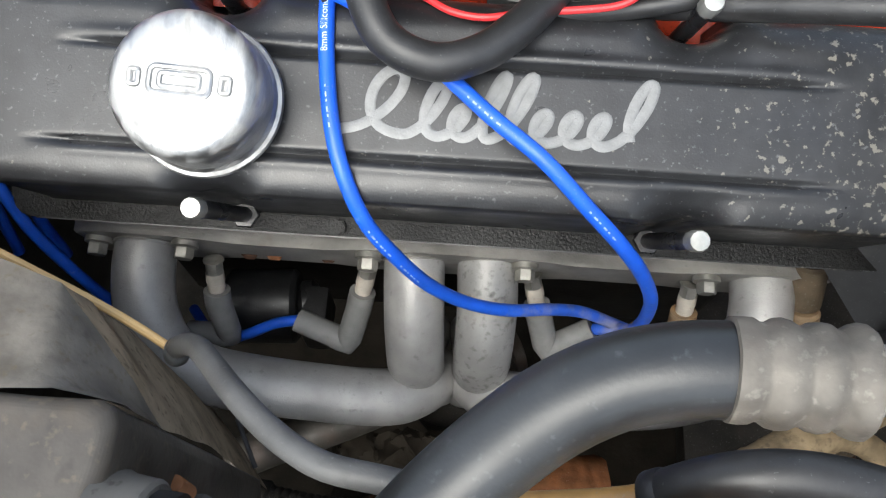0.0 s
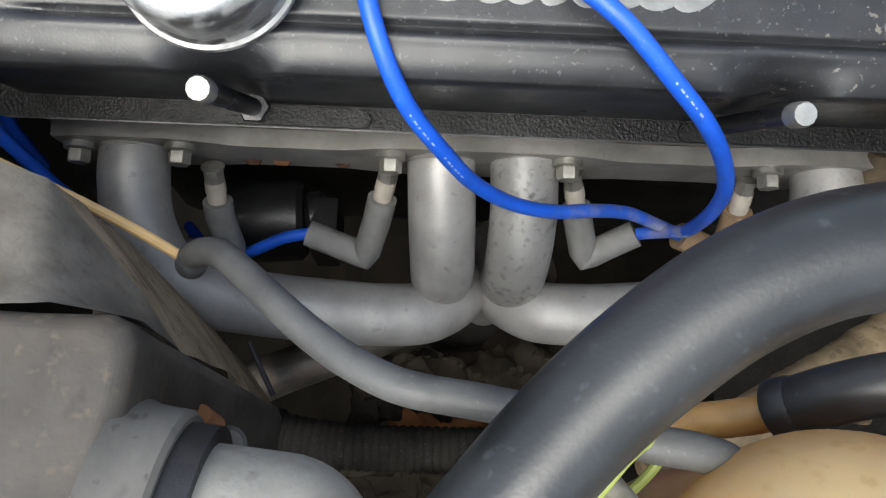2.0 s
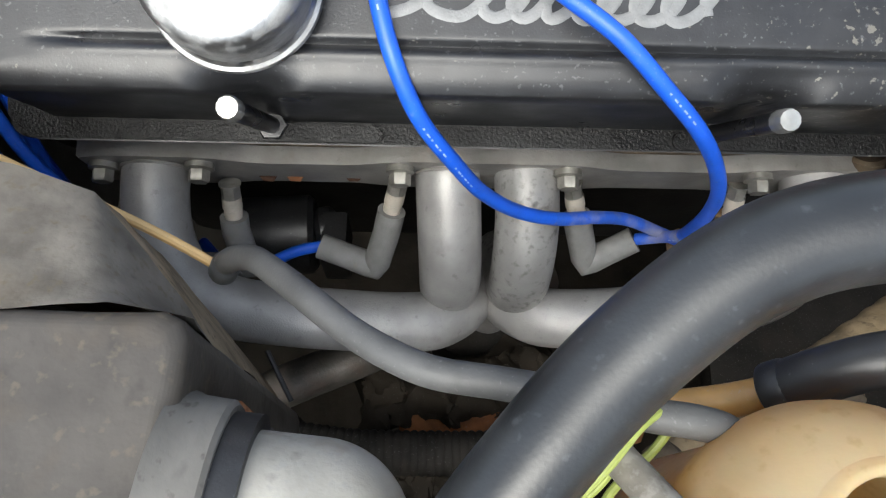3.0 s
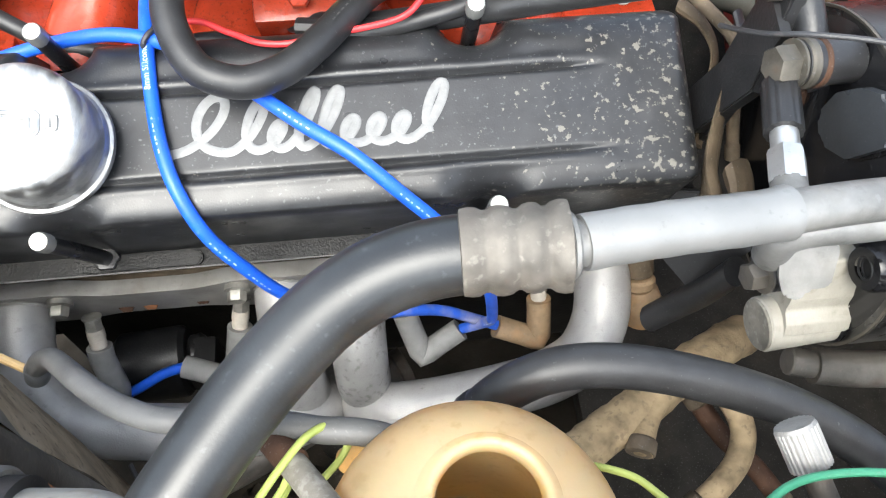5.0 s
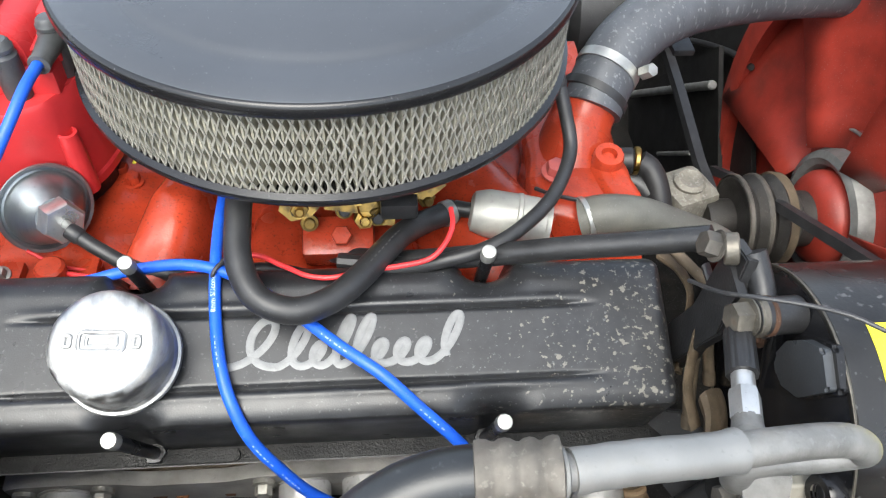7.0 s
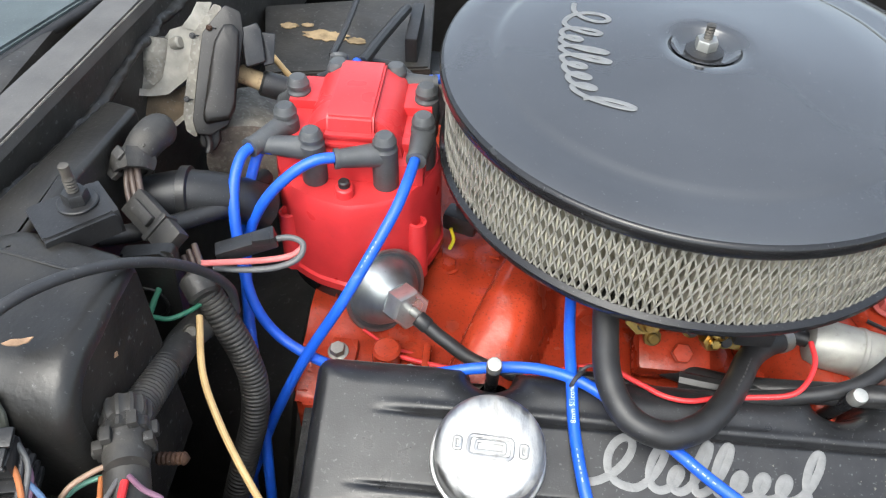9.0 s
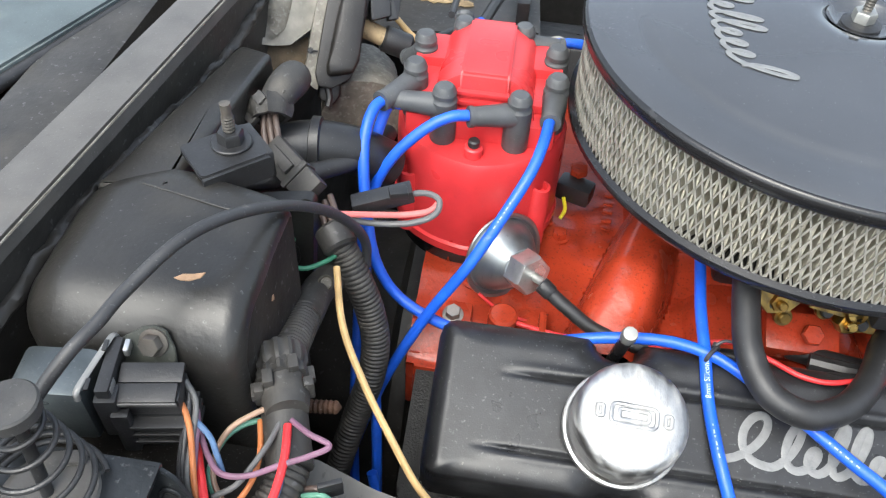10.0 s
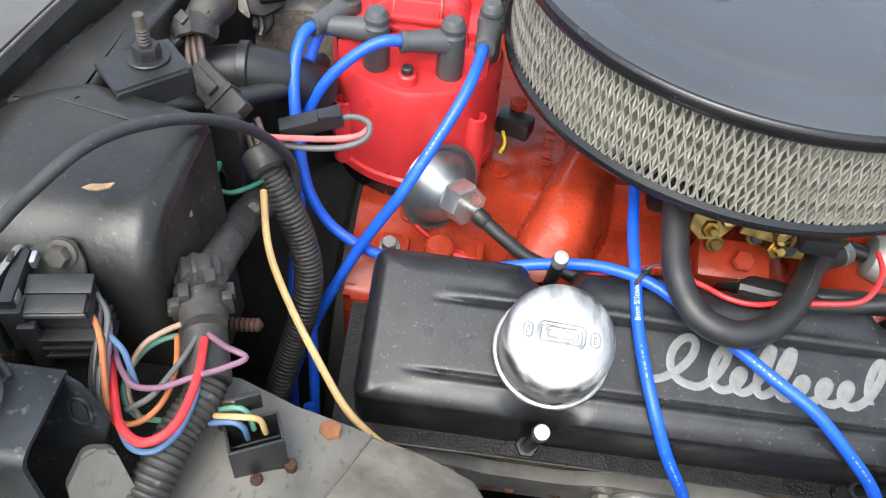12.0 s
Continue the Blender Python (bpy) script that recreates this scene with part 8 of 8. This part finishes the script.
h2_ = thing("fuse_loom", (-0.30, 0.03, 0.92), "taped corrugated loom with a ribbed bulkhead plug", "wiring harness")
part("tape", tube([(-0.308, 0.110, 0.945), (-0.314, 0.092, 0.950), (-0.314, 0.073, 0.957), (-0.313, 0.054, 0.965)], 0.0105, 6, 16), "loom_plastic", h2_)
part("tape_button", revolve([(0.0052, 0.0), (0.0052, 0.0012), (0.0040, 0.0022), (0.0034, 0.0014), (0, 0.0014)], (-0.3085, 0.0880, 0.9605), (0.35, -0.45, 0.82), 20), "bolt_dull", h2_, "round metal fastener")
part("loom", loom([(-0.314, 0.060, 0.963), (-0.312, 0.033, 0.975), (-0.310, 0.011, 0.985), (-0.307, -0.005, 0.992)], 0.0105), "loom_plastic", h2_)
PA, PB = V(-0.309, 0.003, 0.996), V(-0.297, -0.026, 0.997)
pdir = (PB - PA).normalized()
part("plug_ring", revolve([(0.009, -0.006), (0.0118, -0.006), (0.0126, -0.003), (0.0126, 0.004), (0.0118, 0.006), (0.0112, 0.007), (0.0126, 0.009), (0.0126, 0.014), (0.009, 0.015)], PA, pdir, 48, None, None, lambda k, h: 1.0 if (k // 2) % 2 else 1.10), "loom_plastic", h2_)
part("plug_body", revolve([(0.0, 0.004), (0.0120, 0.004), (0.0128, 0.010), (0.0115, 0.012), (0.0118, 0.026), (0.0105, 0.032), (0, 0.033)], PA, pdir, 24), "loom_plastic", h2_)
for sx in (-1, 1):
    part("ear", box(PA + pdir * 0.020 + V(0.0115 * sx, 0.004 * sx, 0.002), (0.005, 0.012, 0.006), 0.0010, frame_at(PA, (1, 0.35, 0), pdir).to_3x3()), "loom_plastic", h2_)
for k, (u, w) in enumerate(((0.0135, 0.000), (-0.0135, 0.002), (0.0060, 0.0125), (-0.0070, 0.0120))):
    part("latch", box(PA + frame_at(PA, (1, 0.35, 0), pdir).to_3x3() @ V(u, w, 0.012 + 0.006 * (k % 2)), (0.0052, 0.0046, 0.0085), 0.0008, frame_at(PA, (1, 0.35, 0), pdir).to_3x3()), "loom_plastic", h2_)
part("brass_stud", revolve([(0.0038 if k % 2 else 0.0032, 0.0013 * k) for k in range(13)] + [(0, 0.018)], (-0.293, -0.008, 0.975), (1, 0.05, 0.1), 12), "rust", h2_)
part("lower_loom", loom([(-0.290, -0.048, 0.985), (-0.292, -0.060, 0.983), (-0.297, -0.073, 0.980), (-0.301, -0.089, 0.976), (-0.305, -0.104, 0.970), (-0.309, -0.118, 0.965)], 0.0098), "loom_plastic", h2_)
part("plug_neck", tube([(-0.301, -0.020, 0.992), (-0.296, -0.034, 0.988), (-0.290, -0.050, 0.985)], 0.0115, 4, 16), "loom_plastic", h2_)
fc = thing("fuse_connector", (-0.265, -0.062, 0.955), "black square connector standing on the grey panel", "connector")
FB = Matrix.Translation((-0.264, -0.068, 0.966)) @ Matrix.Rotation(radians(25), 4, "Z")
for nm_, at_, sz_ in (("side", (0, -0.0075, 0), (0.026, 0.0014, 0.026)), ("side", (0, 0.0075, 0), (0.026, 0.0014, 0.026)), ("end", (-0.0123, 0, 0), (0.0014, 0.0136, 0.026)), ("end", (0.0123, 0, 0), (0.0014, 0.0136, 0.026)),
                      ("divider", (0, 0, -0.004), (0.0228, 0.0012, 0.016)), ("bottom", (0, 0, -0.0145), (0.026, 0.0164, 0.003))):
    part(nm_, box(FB @ V(at_), sz_, 0.0004, FB.to_3x3()), "plastic", fc)
part("latch", box((-0.269, -0.056, 0.985), (0.012, 0.003, 0.012), 0.0008, Matrix.Rotation(radians(25), 3, "Z")), "plastic", fc)
for pts, m, lab in (([(-0.294, -0.035, 1.000), (-0.290, -0.055, 1.003), (-0.290, -0.076, 1.004), (-0.295, -0.087, 1.003), (-0.305, -0.090, 1.000), (-0.317, -0.082, 0.998), (-0.326, -0.066, 0.997), (-0.334, -0.049, 0.997)], "w_red", "red"),
                    ([(-0.294, -0.047, 0.994), (-0.291, -0.061, 0.993), (-0.293, -0.079, 0.992), (-0.301, -0.089, 0.991), (-0.312, -0.088, 0.990), (-0.323, -0.076, 0.990)], "w_blue", "dull blue"),
                    ([(-0.293, -0.032, 1.000), (-0.282, -0.040, 1.004), (-0.271, -0.045, 1.005), (-0.279, -0.051, 1.004), (-0.291, -0.057, 1.003), (-0.304, -0.064, 1.002), (-0.317, -0.064, 1.000), (-0.326, -0.056, 1.000), (-0.335, -0.043, 1.002), (-0.341, -0.037, 1.006)], "w_purple", "purple"),
                    ([(-0.310, -0.030, 0.992), (-0.305, -0.047, 0.992), (-0.305, -0.061, 0.990), (-0.310, -0.072, 0.988), (-0.318, -0.077, 0.988), (-0.326, -0.074, 0.989)], "w_orange", "orange"),
                    ([(-0.346, -0.039, 1.018), (-0.340, -0.042, 1.016), (-0.334, -0.051, 1.012), (-0.330, -0.062, 1.005), (-0.326, -0.073, 0.998), (-0.321, -0.079, 0.992)], "w_orange", "orange"),
                    ([(-0.300, -0.026, 0.990), (-0.314, -0.031, 0.991), (-0.323, -0.039, 0.990), (-0.327, -0.051, 0.988), (-0.326, -0.061, 0.985), (-0.319, -0.068, 0.980), (-0.306, -0.069, 0.980)], "w_green", "pale green"),
                    ([(-0.298, -0.022, 0.995), (-0.306, -0.026, 0.998), (-0.315, -0.033, 0.998), (-0.322, -0.040, 0.996), (-0.326, -0.049, 0.990), (-0.324, -0.061, 0.985), (-0.316, -0.070, 0.979)], "w_tan", "tan"),
                    ([(-0.298, -0.029, 0.998), (-0.300, -0.043, 0.999), (-0.304, -0.055, 0.998), (-0.310, -0.066, 0.995), (-0.320, -0.071, 0.990)], "w_grey", "grey"),
                    ([(-0.344, -0.028, 1.020), (-0.339, -0.036, 1.016), (-0.336, -0.052, 1.010), (-0.334, -0.066, 1.000), (-0.329, -0.074, 0.990)], "w_black", "black"),
                    ([(-0.342, -0.031, 1.020), (-0.335, -0.039, 1.015), (-0.333, -0.053, 1.008), (-0.331, -0.068, 1.000), (-0.326, -0.076, 0.990)], "w_grey", "grey"),
                    ([(-0.345, -0.033, 1.016), (-0.3385, -0.041, 1.012), (-0.3375, -0.056, 1.004), (-0.3350, -0.069, 0.996), (-0.3300, -0.078, 0.985)], "w_black", "black"),
                    ([(-0.344, -0.036, 1.012), (-0.3365, -0.045, 1.008), (-0.3345, -0.059, 1.000), (-0.3325, -0.071, 0.992), (-0.3280, -0.080, 0.983)], "w_black", "black"),
                    ([(-0.343, -0.030, 1.014), (-0.3340, -0.042, 1.010), (-0.3310, -0.057, 1.003), (-0.3280, -0.070, 0.995), (-0.3200, -0.079, 0.988)], "w_purple", "purple"),
                    ([(-0.334, -0.045, 1.010), (-0.326, -0.050, 1.006), (-0.322, -0.055, 1.000), (-0.318, -0.061, 0.992)], "w_blue", "dull blue"),
                    ([(-0.284, -0.060, 0.980), (-0.273, -0.060, 0.985), (-0.268, -0.061, 0.982), (-0.266, -0.063, 0.972)], "w_green", "pale green"),
                    ([(-0.283, -0.064, 0.982), (-0.270, -0.066, 0.988), (-0.262, -0.064, 0.984), (-0.260, -0.064, 0.972)], "tan_wire", "yellow-tan"),
                    ([(-0.285, -0.067, 0.980), (-0.274, -0.067, 0.984), (-0.269, -0.067, 0.980), (-0.268, -0.067, 0.970)], "w_blue", "dull blue"),
                    ([(-0.283, -0.056, 0.980), (-0.276, -0.056, 0.983), (-0.272, -0.057, 0.980)], "w_brown", "brown")):
    wire("harness_wire", pts, 0.0021 if m == "w_red" else 0.00145, m, "%s insulated wire looping out of the loom" % lab, "wire", "harness wires")
wire("black_cable", [(-0.398, -0.086, 1.030), (-0.386, -0.072, 1.050), (-0.3735, -0.056, 1.066), (-0.366, -0.040, 1.0700), (-0.3610, -0.024, 1.0720), (-0.347, 0.005, 1.076), (-0.334, 0.032, 1.068), (-0.319, 0.059, 1.052), (-0.305, 0.084, 1.028), (-0.294, 0.103, 1.000), (-0.289, 0.116, 0.972), (-0.289, 0.116, 0.950)], 0.0031, "w_black", "black cable arching over the heater box", "cable", "", 8, 12)
pk = thing("pickup_connector", (-0.262, 0.138, 0.985), "black flat connector with pink and grey wires", "connector")
part("shell", box((-0.283, 0.142, 0.987), (0.040, 0.012, 0.010), 0.0015, Matrix.Rotation(radians(18), 3, "Z") @ Matrix.Rotation(radians(-12), 3, "Y")), "plastic", pk)
part("tab", box((-0.273, 0.143, 0.993), (0.012, 0.009, 0.006), 0.001, Matrix.Rotation(radians(18), 3, "Z")), "plastic", pk)
part("pink_wire", tube([(-0.306, 0.120, 0.990), (-0.288, 0.128, 0.985), (-0.268, 0.135, 0.982), (-0.253, 0.141, 0.982), (-0.247, 0.148, 0.984)], 0.0021, 6, 10), wire_mat("pink_wire", (0.55, 0.15, 0.14)), pk)
part("grey_wire", tube([(-0.269, 0.145, 0.990), (-0.256, 0.149, 0.990), (-0.247, 0.147, 0.987), (-0.249, 0.138, 0.982), (-0.264, 0.132, 0.978), (-0.285, 0.129, 0.977), (-0.302, 0.126, 0.980)], 0.0021, 6, 10), "w_grey", pk)
wire("dark_green_wire", [(-0.333, 0.090, 0.970), (-0.322, 0.091, 0.968), (-0.312, 0.098, 0.968), (-0.306, 0.105, 0.968)], 0.0016, "w_dkgreen", "dark green wire beside the heater box")
wire("dark_green_wire", [(-0.338, 0.127, 0.980), (-0.335, 0.115, 0.972), (-0.336, 0.104, 0.968), (-0.336, 0.094, 0.966)], 0.0020, "w_dkgreen", "dark green wire running down the box")

# relay and spring bumper
rl = thing("relay", (-0.36, -0.035, 1.0), "black relay block with a zinc bracket", "relay")
RZ = Matrix.Rotation(radians(10), 3, "Z")
RT = RZ @ Matrix.Rotation(radians(12), 3, "X")
RC = V(-0.3545, -0.0400, 1.0275)
part("cover", box(RC + RT @ V(0, -0.0048, 0), (0.0270, 0.0092, 0.0024), 0.0005, RT), "plastic", rl, "dull black cover plate")
part("cover", box(RC + RT @ V(0.0012, 0.0048, 0.0006), (0.0285, 0.0096, 0.0024), 0.0005, RT), "plastic", rl, "dull black cover plate")
part("cover_lip", box(RC + RT @ V(0, -0.0098, -0.0012), (0.0275, 0.0012, 0.0030), 0.0004, RT), "sleeve_grey", rl)
part("case", box(RC + V(0.0012, 0.0010, -0.0085), (0.0260, 0.0170, 0.0120), 0.0015, RZ), "plastic", rl)
for k in range(3):
    part("fin", box(RC + V(0.0060, -0.0030, -0.0165 - 0.0060 * k), (0.0285, 0.0200, 0.0026), 0.0006, RZ), "plastic", rl)
part("base", box(RC + V(0.0050, 0.0010, -0.0250), (0.0240, 0.0160, 0.0240), 0.0015, RZ), "plastic", rl)
part("latch_block", box((-0.3725, -0.0370, 1.0300), (0.0062, 0.0300, 0.0090), 0.0010, RZ), "plastic", rl)
part("latch_leg", box((-0.3700, -0.0490, 1.0150), (0.0100, 0.0100, 0.0280), 0.0014, RZ), "plastic", rl)
part("latch_leg", box((-0.3640, -0.0530, 1.0060), (0.0080, 0.0050, 0.0300), 0.0012, RZ), "plastic", rl)
part("zinc_clip", sweep(bmesh.new(), crom([(-0.3765, -0.0205, 1.0310), (-0.3770, -0.0225, 1.0352), (-0.3775, -0.0300, 1.0358), (-0.3790, -0.0420, 1.0350), (-0.3805, -0.0520, 1.0335), (-0.3805, -0.0540, 1.0290)], 5), 0.0016, 10, True, (V(0, 0, 1), 0.4)), "alu_clean", rl, "bright spring clip")
for y, dz in ((-0.0260, 0.0), (-0.0460, -0.0020)):
    part("clip_tongue", box((-0.3688, y, 1.0325 + dz), (0.0026, 0.0070, 0.0050), 0.0008, RZ), "bright_alu", rl)
    part("clip_window", box((-0.3770, y - 0.003, 1.0364 + dz), (0.0022, 0.0060, 0.0012), 0.0003, RZ), "plastic", rl)
part("zinc_bracket", box((-0.3975, -0.0420, 1.0120), (0.0340, 0.0270, 0.0380), 0.0040, Matrix.Rotation(radians(6), 3, "Z")), "zinc_box", rl, "dull blue-grey zinc box")
bp = thing("hood_bumper", (-0.371, -0.098, 1.03), "black rubber bumper on a conical coil spring", "bumper")
BX, BY, TXB, TYB = -0.371, -0.0985, -0.3752, -0.0885
lean_b = V(TXB - BX, TYB - BY, 0.052).normalized()
part("pad", revolve([(0.0, -0.0080), (0.0092, -0.0080), (0.0106, -0.0070), (0.0112, -0.0010), (0.0104, 0.0), (0, 0.0006)], (TXB, TYB, 1.0820), (lean_b + V(0.05, -0.15, 0.3)).normalized(), 40), "pad_rubber", bp, "dull black rubber pad")
path = []
for k in range(221):
    s = k / 220
    a = 2 * math.pi * 5.2 * s + 0.6
    r = 0.0232 - 0.0150 * s ** 0.9
    path.append(V(BX + (TXB - BX) * s + r * math.cos(a), BY + (TYB - BY) * s + r * math.sin(a), 1.0322 + 0.0385 * s))
part("spring", sweep(bmesh.new(), path, 0.00125, 10), "bracket", bp)
part("post", cyl((BX, BY, 1.03), V(TXB, TYB, 1.071), 0.0026, 16), "bracket", bp)
part("spring_seat", revolve([(0.0, 0.0022), (0.0160, 0.0020), (0.0192, 0.0012), (0.0200, 0.0)], (BX, BY, 1.0300), (0, 0, 1), 40), "cowl", bp)
# No opening is cut; a black disc gives the hole's dark.
part("seat_hole_dark", cyl((BX + 0.0148, BY - 0.0085, 1.0306), (BX + 0.0148, BY - 0.0085, 1.0322), 0.0026, 16), "ink", bp)
part("tab", box((BX + 0.004, BY + 0.016, 1.0330), (0.010, 0.006, 0.0024), 0.0006, Matrix.Rotation(radians(15), 3, "Z")), "cowl", bp)
sbk = thing("channel_bracket", (-0.38, -0.10, 0.96), "dull black folded channel bracket", "bracket")
prof = [(-0.0775, 1.0298), (-0.1130, 1.0298)] + [(-0.1130 - 0.0065 * math.sin(radians(a)), 1.0233 + 0.0065 * math.cos(radians(a))) for a in range(15, 91, 15)] + [(-0.1205, 1.0000), (-0.1220, 0.9600)]
bm = bmesh.new()
prism(prof + [(y + (0.002 if k > 0 else 0.0), z - (0.0022 if k < len(prof) - 1 else 0.0)) for k, (y, z) in list(enumerate(prof))[::-1]], 0.110, Matrix(((0, 0, 1, -0.4430), (1, 0, 0, 0), (0, 1, 0, 0), (0, 0, 0, 1))), 0.0, bm)
part("channel", bm, "zinc_dull", sbk, smooth=40)
part("rear_flange", prism([(-0.100, 0.0), (-0.0015, 0.0), (0.006, -0.006), (0.0150, -0.024), (0.0090, -0.044), (-0.012, -0.047), (-0.100, -0.047)], 0.0022, frame_at((-0.3335, -0.0780, 1.0296), (1, 0.10, 0), (0, -1, 0.22)), 0.0004), "zinc_dull", sbk)
slot = frame_at((-0.3335, -0.0780, 1.0296), (1, 0.10, 0), (0, -1, 0.22))
part("slot_rim", sweep(bmesh.new(), [slot @ V(x, y, 0.0026) for x, y in rounded(0.009, 0.015, 0.0042, 5, 0.0035, -0.020) + rounded(0.009, 0.015, 0.0042, 5, 0.0035, -0.020)[:1]], 0.0009, 8, False), "zinc_dull", sbk)
# Flat black plate painted in as the dark of the slot.
part("slot_hole_dark", prism(rounded(0.006, 0.011, 0.0028, 4, 0.0035, -0.020), 0.0006, slot @ Matrix.Translation((0, 0, 0.0024))), "ink", sbk)
bmc = bmesh.new()
prism(fillet([(-0.016, -0.03, 0.002), (0.014, -0.03, 0.002), (0.012, 0.012, 0.006), (0.002, 0.018, 0.006), (-0.010, 0.006, 0.006)], 5), 0.006, frame_at((-0.323, -0.103, 0.985), (0.9, 0.3, 0.2), (0.6, -0.6, 0.5)), 0.0015, bmc)
part("ear", bmc, "panel", sbk, "pale grey bent ear")
